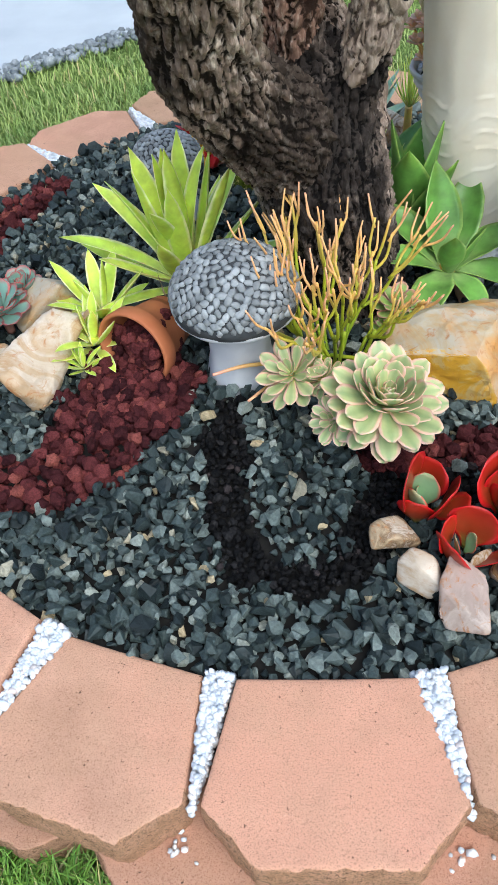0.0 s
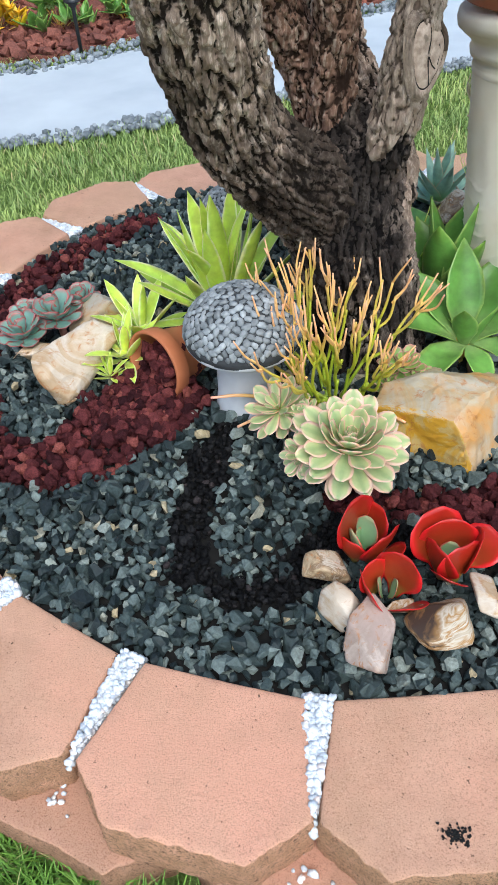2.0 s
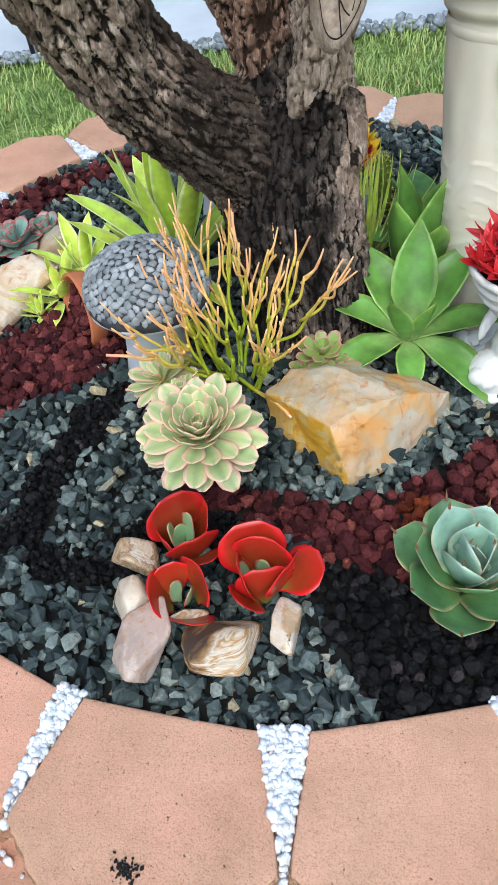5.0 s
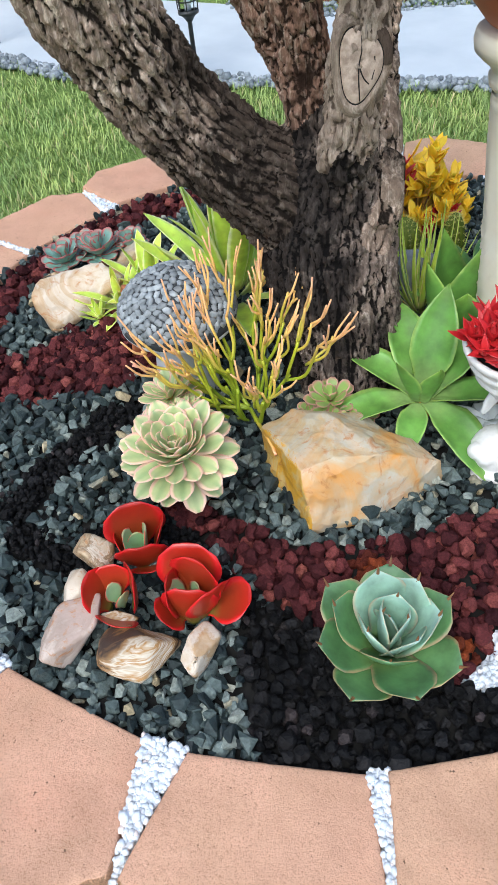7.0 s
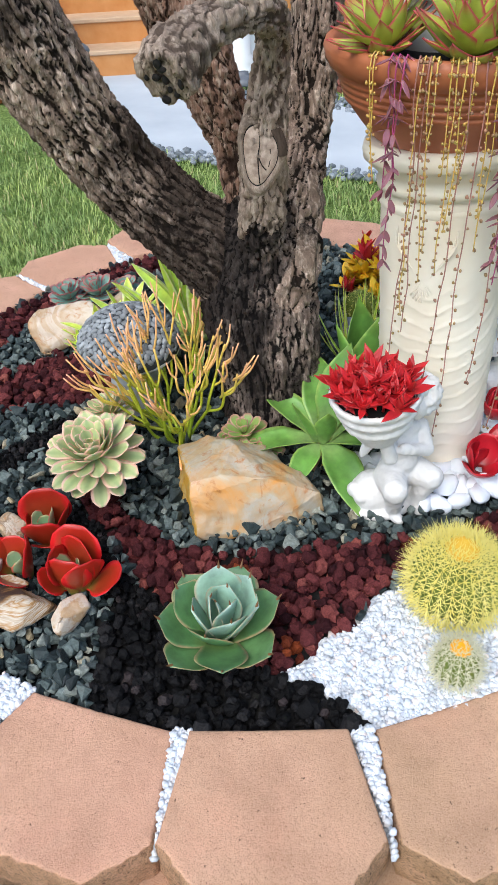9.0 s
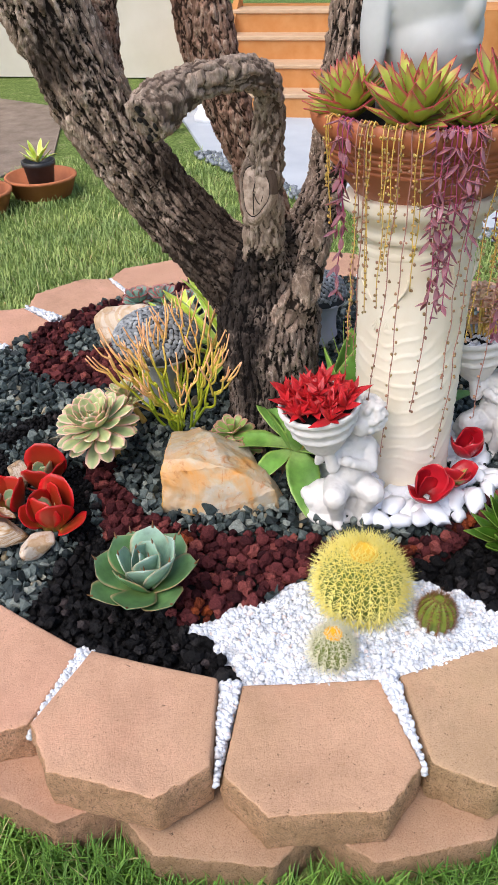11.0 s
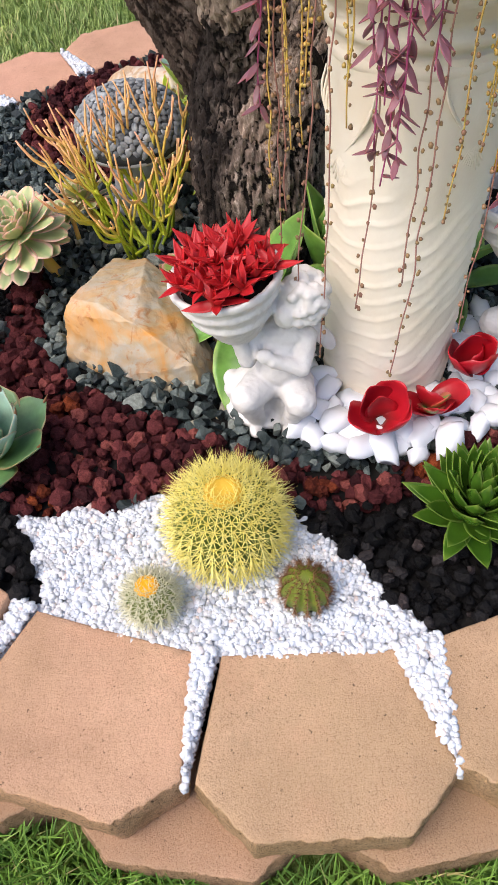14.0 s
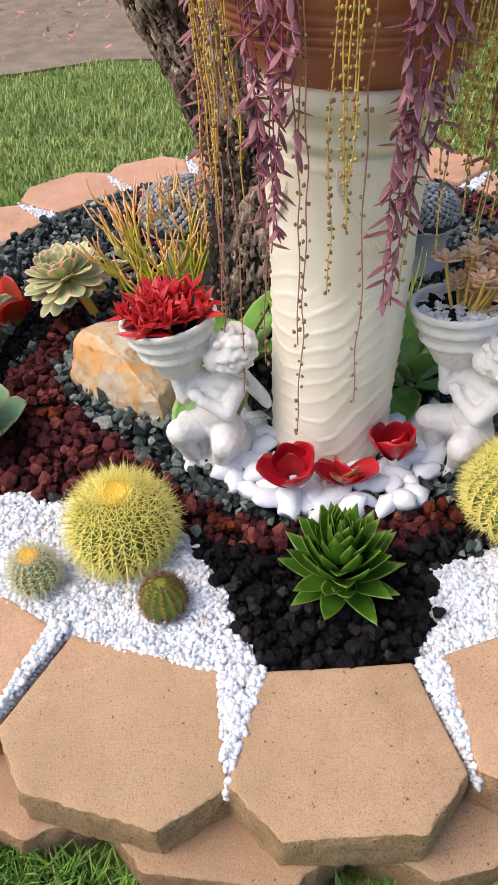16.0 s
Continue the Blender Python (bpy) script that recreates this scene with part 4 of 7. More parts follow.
def make_tree():
    """The limbs are grown together into one skin, furrowed along each limb, and parted again limb by limb."""
    axes, verts, faces = [], [], []
    for k_, (_, _, _, _, _, _, rows) in enumerate(BOUGHS):
        line = spline(rows, 0.02)
        v, f, _ = tube(line, 40)
        faces += [tuple(i + len(verts) for i in q) for q in f]
        verts += v
        axes.append(line)
    raw = new("raw", mesh("raw", verts, faces))
    r = raw.modifiers.new("join", "REMESH")
    r.mode, r.voxel_size = "VOXEL", 0.0045
    sm = raw.modifiers.new("soft", "SMOOTH")
    sm.factor, sm.iterations = 0.5, 14
    ev = raw.evaluated_get(bpy.context.evaluated_depsgraph_get())
    skin = bpy.data.meshes.new_from_object(ev)
    n = len(skin.vertices)
    co, nr = np.empty(n * 3), np.empty(n * 3)
    skin.vertices.foreach_get("co", co)
    skin.vertices.foreach_get("normal", nr)
    co, nr = co.reshape(-1, 3), nr.reshape(-1, 3)
    bpy.data.objects.remove(raw)
    best, owner, spot = np.full(n, 1e9), np.zeros(n, int), np.zeros(n, int)
    for k_, line in enumerate(axes):
        d = np.sqrt(((co[:, None, :] - line[None, :, :3]) ** 2).sum(2)) - line[None, :, 3]
        at, near = d.argmin(1), d.min(1)
        win = near < best
        best[win], owner[win], spot[win] = near[win], k_, at[win]
    low_end = np.array([co[i, 2] < 0.69 + 0.11 * noise.noise(Vector(co[i]) * 16) for i in range(n)]) & (owner == 4)
    owner[low_end] = 0
    spot[low_end] = (((co[low_end][:, None, :] - axes[0][None, :, :3]) ** 2).sum(2)).argmin(1)
    out = co.copy()
    tone = np.zeros((n, 2))
    frames = []
    for line in axes:
        tan = np.gradient(line[:, :3], axis=0)
        tan /= np.linalg.norm(tan, axis=1)[:, None]
        along = np.r_[0, np.cumsum(np.linalg.norm(np.diff(line[:, :3], axis=0), axis=1))]
        frames.append((tan, along))
    for i in range(n):
        k_ = owner[i]
        _, _, _, depth, sx, sz, _ = BOUGHS[k_]
        tan, along = frames[k_]
        t = tan[spot[i]]
        off = co[i] - axes[k_][spot[i], :3]
        s = along[spot[i]] + off @ t
        off = off - t * (off @ t)
        p = Vector((off[0] * sx, off[1] * sx + off[2] * sx * 0.5, s * sz + off[2] * 3)) + TREE_SEED * (k_ + 1)
        w = p + noise.noise_vector(p * 0.7) * 0.8 + noise.noise_vector(p * 2.3) * 0.3
        d = noise.voronoi(w)[0]
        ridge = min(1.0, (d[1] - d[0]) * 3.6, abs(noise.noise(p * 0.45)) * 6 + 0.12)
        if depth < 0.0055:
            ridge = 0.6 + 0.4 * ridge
        # The ridge goes out as u, by which the bark colour darkens its furrows.
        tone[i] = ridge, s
        q = Vector(co[i])
        lump = noise.fractal(q * 6.5, 0.9, 2.0, 3)
        out[i] += nr[i] * (depth * (ridge - 0.6) + 0.006 * lump + depth * 0.6 * noise.fractal(q * 70, 0.8, 2.0, 3))
    polys = np.array([tuple(p.vertices) for p in skin.polygons if len(p.vertices) == 4])
    own = owner[polys].min(1)
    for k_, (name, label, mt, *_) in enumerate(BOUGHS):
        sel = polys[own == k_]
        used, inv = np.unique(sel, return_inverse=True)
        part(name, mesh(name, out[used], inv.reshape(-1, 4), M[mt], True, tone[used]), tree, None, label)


make_tree()


def make_knots():
    n = Vector((0.7, -0.7, 0.1)).normalized()
    m = Matrix.Translation((0.252, 1.364, 0.868)) @ n.to_track_quat("Z", "Y").to_matrix().to_4x4()
    v, f, uv = lathe([(0.0001, 0.004), (0.01, 0.005), (0.02, 0.0055), (0.029, 0.004), (0.0315, 0.0), (0.033, 0.0), (0.035, 0.0035), (0.04, 0.0015), (0.046, -0.012)], 48, lambda a, z, r: 0.003 * math.sin(3 * a + 1) * r / 0.03)
    me = mesh("knot", [(x, y * 1.6, z + 0.002 * noise.noise(Vector((x * 160, y * 50, 0)))) for x, y, z in v], f, M["cutwood"], True, uv)
    me.materials.append(M["hollow"])
    me.materials.append(M["bark_grey"])
    for p in me.polygons:
        ring = p.index // 48
        p.material_index = 1 if ring in (4,) else 2 if ring > 4 else 0
    knot = part("knot", me, tree, m, "pale healed oval knot with dark cracks")
    for line in ([(0.001, 0.04), (0.002, 0.02), (-0.002, -0.005), (0.001, -0.05)], [(0.021, 0.012), (0.022, -0.002), (0.018, -0.02)], [(0.0, -0.005), (0.006, -0.018), (0.014, -0.026)]):
        vv, ff, uu = tube(spline([(x, y, 0.0052, 0.0011) for x, y in line], 0.006), 6)
        part("crack", mesh("crack", vv, ff, M["hollow"], True, uu), knot)
    n = Vector((0.8, 0.55, 0.05)).normalized()
    m = Matrix.Translation((0.226, 1.522, 0.612)) @ n.to_track_quat("Z", "Y").to_matrix().to_4x4()
    v, f, uv = lathe([(0.0001, -0.03), (0.015, -0.022), (0.02, -0.004), (0.024, 0.008), (0.033, 0.008), (0.042, -0.006), (0.05, -0.03)], 36, lambda a, z, r: 0.004 * math.sin(2 * a) + 0.003 * math.sin(5 * a))
    me = mesh("hollow", [(x, y * 1.4, z) for x, y, z in v], f, M["bark"], True, uv)
    me.materials.append(M["hollow"])
    for p in me.polygons:
        if p.index < 36 * 2:
            p.material_index = 1
    part("hollow", me, tree, m, "dark hollow in the trunk")
    # Rot holes: small black caps, their inner shade given by colour only.
    for i in range(9):
        a = i * 2.4
        rr = 0.0115 * math.sqrt(i + 0.3) * RND.uniform(0.8, 1.2)
        a += RND.uniform(-0.5, 0.5)
        part("rot_hole", turned("rot_hole", [(0.0001, 0.001), (0.004, 0.001), (0.0055, 0.0005), (0.007, -0.004)], M["hollow"], 12), tree,
             Matrix.Translation((0.397, 1.106, 1.058)) @ Vector((0.35, -0.75, -0.5)).to_track_quat("Z", "Y").to_matrix().to_4x4() @ Matrix.Translation((rr * math.cos(a), rr * math.sin(a), 0.004)) @ Matrix.Diagonal((RND.uniform(0.5, 1.5), RND.uniform(0.5, 1.3), 1, 1)))


make_knots()


# ---- pedestal with bowl ----
def make_pedestal():
    lean = Matrix.Translation((PED[0] + 0.008, PED[1], 0.185)) @ Euler((0, radians(-4.6), 0)).to_matrix().to_4x4()
    ob = empty("pedestal", lean, "ivory plaster pedestal column carved with wavy drapery on white pebbles", "pedestal")

    def waves(a, z, r):
        q = z * 27 - 1.5 * math.sin(a + 0.6) + 0.6 * math.sin(2 * a + 2) + 0.5 * math.sin(3 * a + z * 9) + 0.8 * noise.noise(Vector((math.cos(a) * 2, math.sin(a) * 2, z * 7)))
        saw = (q % 1.0)
        ridge = (saw ** 8) * 0.0032 if z < 0.4 else (saw ** 8) * 0.0032 * max(0.0, 1 - (z - 0.4) / 0.06 - 0.6 * math.sin(a * 2))
        ridge = max(0.0, ridge)
        return ridge + 0.003 * noise.noise(Vector((math.cos(a) * 3, math.sin(a) * 3, z * 9)))
    prof = [(0.112 + 0.012 * min(1.0, t / 150 * 1.2), 0.61 * t / 150) for t in range(151)]
    part("shaft", turned("shaft", [(0.0, 0)] + prof, M["plaster"], 120, waves), ob)
    cap = [(0.123, 0.585), (0.126, 0.59), (0.126, 0.6), (0.121, 0.606), (0.121, 0.617), (0.131, 0.622), (0.133, 0.635), (0.127, 0.641), (0.135, 0.655), (0.15, 0.668), (0.153, 0.673), (0.158, 0.676), (0.16, 0.69), (0.157, 0.703), (0.15, 0.706), (0.0, 0.706)]
    part("capital", turned("capital", cap, M["plaster"], 72), ob, None, "stepped round capital")
    # raised shell and feathers
    for az, zc in ((-62, 0.47), (30, 0.5), (150, 0.48)):
        for s in range(9):
            t = -48 + 12 * s
            rows = [(0.121, 0, zc, 0.0015), (0.1215, 0.016 * math.sin(radians(t)), zc - 0.025 * math.cos(radians(t)), 0.0024), (0.1195, 0.032 * math.sin(radians(t)), zc - 0.05 * math.cos(radians(t)), 0.0018)]
            vv, ff, uu = tube(spline(rows, 0.006), 8)
            part("shell_rib", mesh("shell_rib", vv, ff, M["plaster"], True, uu), ob, Matrix.Rotation(radians(az), 4, "Z"))
        for side in (-1, 1):
            for s in range(5):
                rows = [(0.1215, side * 0.012, zc + 0.005, 0.0015), (0.1205, side * (0.03 + 0.006 * s), zc + 0.03 + 0.008 * s, 0.002), (0.113, side * (0.045 + 0.003 * s), zc + 0.045 + 0.013 * s, 0.0012)]
                vv, ff, uu = tube(spline(rows, 0.008), 8)
                part("feather", mesh("feather", vv, ff, M["plaster"], True, uu), ob, Matrix.Rotation(radians(az), 4, "Z"))
    return ob


make_pedestal()
BOWL = (0.432, 1.667, 0.888)


def make_bowl():
    prof = [(0.0, 0.0), (0.13, 0.0), (0.142, 0.004), (0.165, 0.03), (0.19, 0.062)]
    for i in range(4):
        z = 0.066 + i * 0.012
        r = 0.192 + 0.035 * (z - 0.06) / 0.09
        prof += [(r, z), (r + 0.003, z + 0.004), (r + 0.003, z + 0.007), (r, z + 0.0095)]
    prof += [(0.215, 0.118), (0.224, 0.122), (0.232, 0.135), (0.236, 0.152), (0.232, 0.163), (0.222, 0.165), (0.214, 0.158), (0.208, 0.135), (0.2, 0.128), (0.0, 0.135)]
    ob = empty("planter_bowl", Matrix.Translation(BOWL), "wide brown terracotta bowl with ridged sides on the pedestal", "planter")
    part("bowl", turned("bowl", prof, M["terra_dark"], 84), ob)
    part("potting_soil", turned("potting_soil", [(0.203, 0.128), (0.2, 0.139), (0.1, 0.146), (0.0001, 0.148)], M["soil"], 40, lambda a, z, r: 0.003 * math.sin(7 * a)), ob)


make_bowl()


def make_head():
    """The head-shaped pot that stands in the bowl: one smooth plain form."""
    bm = bmesh.new()

    def ball(c, s, rot=(0, 0, 0)):
        bmesh.ops.create_uvsphere(bm, u_segments=28, v_segments=18, radius=1.0, matrix=Matrix.LocRotScale(c, Euler(rot), s))
    ball((0, 0, 0.2), (0.105, 0.1, 0.15))
    ball((0.02, 0, 0.12), (0.088, 0.088, 0.1))
    ball((0, 0, 0.02), (0.07, 0.07, 0.1))
    ball((0.075, 0, 0.055), (0.03, 0.035, 0.028))
    ball((0.098, 0, 0.165), (0.022, 0.02, 0.035))
    ball((0.1, 0, 0.112), (0.014, 0.03, 0.0075))
    ball((0.099, 0, 0.099), (0.014, 0.024, 0.0075))
    for s in (-1, 1):
        ball((-0.01, 0.108 * s, 0.14), (0.03, 0.016, 0.085))
    ob = solid("head_planter", bm_mesh("head_planter", bm, M["statue"]), Matrix.Translation((BOWL[0] - 0.03, BOWL[1] - 0.02, BOWL[2] + 0.15)) @ pose(0, 0, 0, 0, 0, 20) @ Matrix.Scale(1.1, 4), "smooth grey white head shaped pot standing in the bowl", "planter")
    r = ob.modifiers.new("join", "REMESH")
    r.mode, r.voxel_size, r.use_smooth_shade = "VOXEL", 0.0055, True
    s = ob.modifiers.new("soft", "SMOOTH")
    s.factor, s.iterations = 0.5, 6


make_head()


# ---- putti with bowls ----
RIM = Matrix.Translation((-0.002, -0.046, 0.196)) @ Vector((-0.02, -0.14, 0.99)).to_track_quat("Z", "Y").to_matrix().to_4x4()
CUP = [(0.0, 0.0), (0.03, 0.003), (0.045, 0.018), (0.06, 0.044), (0.068, 0.06), (0.076, 0.063), (0.078, 0.07), (0.075, 0.076), (0.081, 0.092), (0.088, 0.095), (0.09, 0.103), (0.086, 0.108), (0.091, 0.12), (0.098, 0.124), (0.099, 0.133), (0.095, 0.138), (0.087, 0.135), (0.081, 0.114), (0.0, 0.106)]
CUP = [(r * 0.9, z * 0.94) for r, z in CUP]


bm = bmesh.new()
bmesh.ops.create_icosphere(bm, subdivisions=3, radius=1.0)
BALL_V, BALL_F = np.array([v.co[:] for v in bm.verts]), np.array([[v.index for v in f.verts] for f in bm.faces])
bm.free()


def putto_mesh(seed):
    """A seated child that faces +x, lifts a ringed cup beside its head and has wings on its back."""
    vs, fs = [], []

    def ball(c, s, rot=(0, 0, 0)):
        m = np.array(Matrix.LocRotScale(c, Euler([radians(a) for a in rot]), s))
        fs.append(BALL_F + 162 * len(fs))
        vs.append(BALL_V @ m[:3, :3].T + m[:3, 3])

    def bone(a, b, r1, r2):
        for i in range(7):
            t = i / 6
            ball(Vector(a).lerp(Vector(b), t), (r1 * (1 - t) + r2 * t,) * 3)
    r = random.Random(seed)
    # rough seat
    ball((-0.025, -0.03, 0.035), (0.048, 0.05, 0.05))
    ball((-0.02, 0.035, 0.03), (0.05, 0.045, 0.045))
    ball((-0.01, -0.01, 0.01), (0.055, 0.075, 0.02))
    for _ in range(10):
        ball((r.uniform(-0.05, 0.0), r.uniform(-0.075, 0.06), r.uniform(0.0, 0.06)), (r.uniform(0.014, 0.022),) * 3)
    # trunk of the body
    ball((-0.008, 0.016, 0.09), (0.04, 0.048, 0.034))
    ball((-0.004, 0.016, 0.125), (0.036, 0.041, 0.04))
    ball((-0.012, 0.018, 0.168), (0.032, 0.042, 0.038))
    ball((-0.014, 0.02, 0.195), (0.028, 0.046, 0.02))
    bone((-0.014, 0.028, 0.2), (-0.016, 0.04, 0.232), 0.019, 0.018)
    # head thrown back towards the cup, curls all over its crown
    ball((-0.016, 0.05, 0.262), (0.039, 0.038, 0.043), (20, 0, 0))
    ball((0.006, 0.03, 0.254), (0.024, 0.022, 0.026))
    for _ in range(95):
        d = Vector((r.uniform(-1, 0.9), r.uniform(-0.25, 1), r.uniform(-0.45, 1))).normalized()
        q = 0.0075 * r.uniform(0.8, 1.3)
        ball((-0.017 + d.x * 0.041, 0.052 + d.y * 0.04, 0.265 + d.z * 0.044), (q, q, q * 0.8))
    # legs
    bone((0.0, -0.01, 0.088), (0.05, -0.036, 0.098), 0.034, 0.027)
    bone((0.05, -0.036, 0.098), (0.036, -0.022, 0.03), 0.025, 0.016)
    ball((0.045, -0.022, 0.014), (0.024, 0.013, 0.012))
    bone((0.0, 0.042, 0.088), (0.048, 0.056, 0.092), 0.034, 0.027)
    bone((0.048, 0.056, 0.092), (0.034, 0.036, 0.028), 0.025, 0.016)
    ball((0.043, 0.034, 0.012), (0.024, 0.013, 0.012))
    # arms: one under the cup, one across the chest
    bone((-0.012, -0.02, 0.19), (0.022, -0.034, 0.165), 0.019, 0.016)
    bone((0.022, -0.034, 0.165), (0.022, -0.05, 0.215), 0.015, 0.012)
    ball((0.02, -0.053, 0.228), (0.012, 0.016, 0.016))
    bone((-0.01, 0.062, 0.188), (0.026, 0.056, 0.152), 0.018, 0.015)
    bone((0.026, 0.056, 0.152), (0.032, 0.01, 0.172), 0.014, 0.012)
    ball((0.03, -0.004, 0.18), (0.012, 0.016, 0.012))
    # folded wings of overlapping feathers
    for side in (-1, 1):
        for n in range(4):
            ball((-0.042 - 0.004 * n, 0.03 + side * (0.03 + 0.011 * n), 0.19 - 0.016 * n), (0.008, 0.015, 0.042 - 0.004 * n), (26 * side, 0, 0))
    cup, base = [tuple(RIM @ Vector(p)) for p in lathe(CUP, 48)[0]], 162 * len(fs)
    faces = np.vstack(fs).tolist() + [tuple(base + i for i in q) for q in grid_faces(48, len(CUP), True)]
    return mesh("putto_planter", np.vstack(vs).tolist() + cup, faces, M["whiteplaster"])


ROUGH = bpy.data.textures.new("rough_plaster", "CLOUDS")
ROUGH.noise_scale, ROUGH.noise_depth = 0.011, 4


def make_putto(x, y, facing, seed, label):
    ob = solid("putto_planter", putto_mesh(seed), Matrix.Translation((x, y, BED - 0.005)) @ pose(0, 0, 0, 0, 0, facing), label, "garden statue", "statues beside the pedestal")
    r = ob.modifiers.new("join", "REMESH")
    r.mode, r.voxel_size, r.use_smooth_shade = "VOXEL", 0.0028, True
    s = ob.modifiers.new("soft", "SMOOTH")
    s.factor, s.iterations = 0.5, 3
    d = ob.modifiers.new("rough", "DISPLACE")
    d.texture, d.strength, d.texture_coords = ROUGH, 0.0035, "LOCAL"
    return ob


make_putto(0.6, 1.445, -6, 3, "white plaster winged child lifting a bowl of scarlet succulents")
make_putto(0.48, 1.915, -45, 4, "white plaster winged child lifting a bowl of pebbles and pink sedum")
PB1 = Matrix.Translation((0.6, 1.445, BED - 0.005)) @ pose(0, 0, 0, 0, 0, -6) @ RIM @ Matrix.Translation((0, 0, 0.114))
PB2 = Matrix.Translation((0.48, 1.915, BED - 0.005)) @ pose(0, 0, 0, 0, 0, -45) @ RIM @ Matrix.Translation((0, 0, 0.116))


# ---- ornaments ----
def fib_dome(count, lowest):
    """Directions spread evenly over the upper part of a ball."""
    out = []
    for i in range(count):
        z = 1 - (1 - lowest) * (i + 0.5) / count
        a = i * 2.399963
        s = math.sqrt(max(0.0, 1 - z * z))
        out.append(Vector((s * math.cos(a), s * math.sin(a), z)))
    return out


PEB_ROUND = [mesh("pebble", *(lambda v, f: (v, f))(*s), M["mosaic"], True) for s in chip_shapes(6, 21, round_=2)]


def make_mushroom(x, y, label, tall=1.0, r_cap=0.112, dome=0.078, count=300):
    ob = empty("mushroom_ornament", Matrix.Translation((x, y, BED - 0.01)), label, "garden ornament")
    stem = [(0.0, 0), (0.07, 0.0), (0.073, 0.008), (0.068, 0.03), (0.062, 0.06), (0.06, 0.1), (0.063, 0.13), (0.07, 0.15), (0.075, 0.17)]
    stem = [(r, z * tall) for r, z in stem]
    part("stem", turned("stem", stem, M["concrete_stem"], 40, lambda a, z, r: 0.0022 * math.sin(3 * a + z * 30) + 0.0015 * math.sin(7 * a)), ob, None, "plain grey cement stem")
    zc = 0.172 * tall
    cap = [(0.05, zc - 0.012), (r_cap * 0.9, zc - 0.012), (r_cap * 1.0, zc - 0.004), (r_cap * 1.02, zc + 0.012)]
    for i in range(1, 13):
        t = radians(90 * i / 12)
        cap.append((r_cap * math.cos(t) + 0.0001, zc + 0.012 + dome * math.sin(t)))
    part("cap", turned("cap", cap, M["mortar"], 56), ob)
    rim = [(r_cap * 0.8, zc - 0.014), (r_cap * 0.95, zc - 0.0135), (r_cap * 0.99, zc - 0.009), (r_cap * 1.0, zc - 0.002), (r_cap * 0.985, zc + 0.002)]
    part("rim", turned("rim", rim, M["concrete_stem"], 56, lambda a, z, r: 0.001 * math.sin(9 * a)), ob, None, "pale cement rim under the cap")
    for d in fib_dome(count, 0.0):
        n = Vector((d.x / r_cap, d.y / r_cap, d.z / dome)).normalized()
        p = Vector((d.x * r_cap, d.y * r_cap, zc + 0.013 + d.z * dome))
        m = Matrix.Translation(p) @ n.to_track_quat("Z", "Y").to_matrix().to_4x4() @ pose(0, 0, 0, 0, 0, RND.uniform(0, 360))
        s = 0.0172 * RND.uniform(0.85, 1.15) * math.sqrt(300 / count) * r_cap / 0.112
        part("pebble", RND.choice(PEB_ROUND), ob, m @ Matrix.Diagonal((s * 1.06, s * 0.92, s * 0.6, 1)))


make_mushroom(-0.046, 1.171, "grey cement mushroom with a pebble mosaic cap standing in gravel", 1.12, 0.121, 0.084, 340)
make_mushroom(-0.243, 1.756, "second pebble capped mushroom behind the pale yucca", 0.92, 0.088, 0.07, 240)


def make_tipped_pot():
    axis = Vector((-0.45, -0.88, 0.12)).normalized()
    m = Matrix.Translation((-0.203, 1.293, 0.244)) @ axis.to_track_quat("Z", "Y").to_matrix().to_4x4()
    ob = empty("tipped_pot", m, "terracotta pot lying on its side spilling red lava rock", "pot")
    prof = [(0.0, 0.0), (0.048, 0.0), (0.052, 0.004), (0.06, 0.05), (0.067, 0.092), (0.073, 0.094), (0.0775, 0.098), (0.08, 0.128), (0.0785, 0.132), (0.074, 0.132), (0.071, 0.128), (0.066, 0.09), (0.055, 0.02), (0.0, 0.016)]
    part("pot_body", turned("pot_body", [(r * 1.07, z * 1.05) for r, z in prof], M["terra"], 56), ob)
    spots = []
    for i in range(260):
        a, rr, h = RND.uniform(0, 6.283), 0.06 * math.sqrt(RND.random()), RND.uniform(0.05, 0.14)
        p = m @ Vector((rr * math.cos(a), rr * math.sin(a), h))
        if p.z < 0.278 + 0.03 * (0.14 - h) / 0.1:
            spots.append(tuple(p))
    for i in range(260):
        t = RND.random()
        cx, cy = -0.255 - 0.03 * t, 1.165 - 0.13 * t
        spots.append((cx + RND.gauss(0, 0.05), cy + RND.gauss(0, 0.03), BED + 0.002 + 0.035 * (1 - t) * RND.random()))
    strew("spilled_lava", spots, LAVA_ROUGH, 0.024, M["red"], "dark red lava rocks spilling out of the tipped pot", "gravel", 12, 0.8, 0.2)


make_tipped_pot()

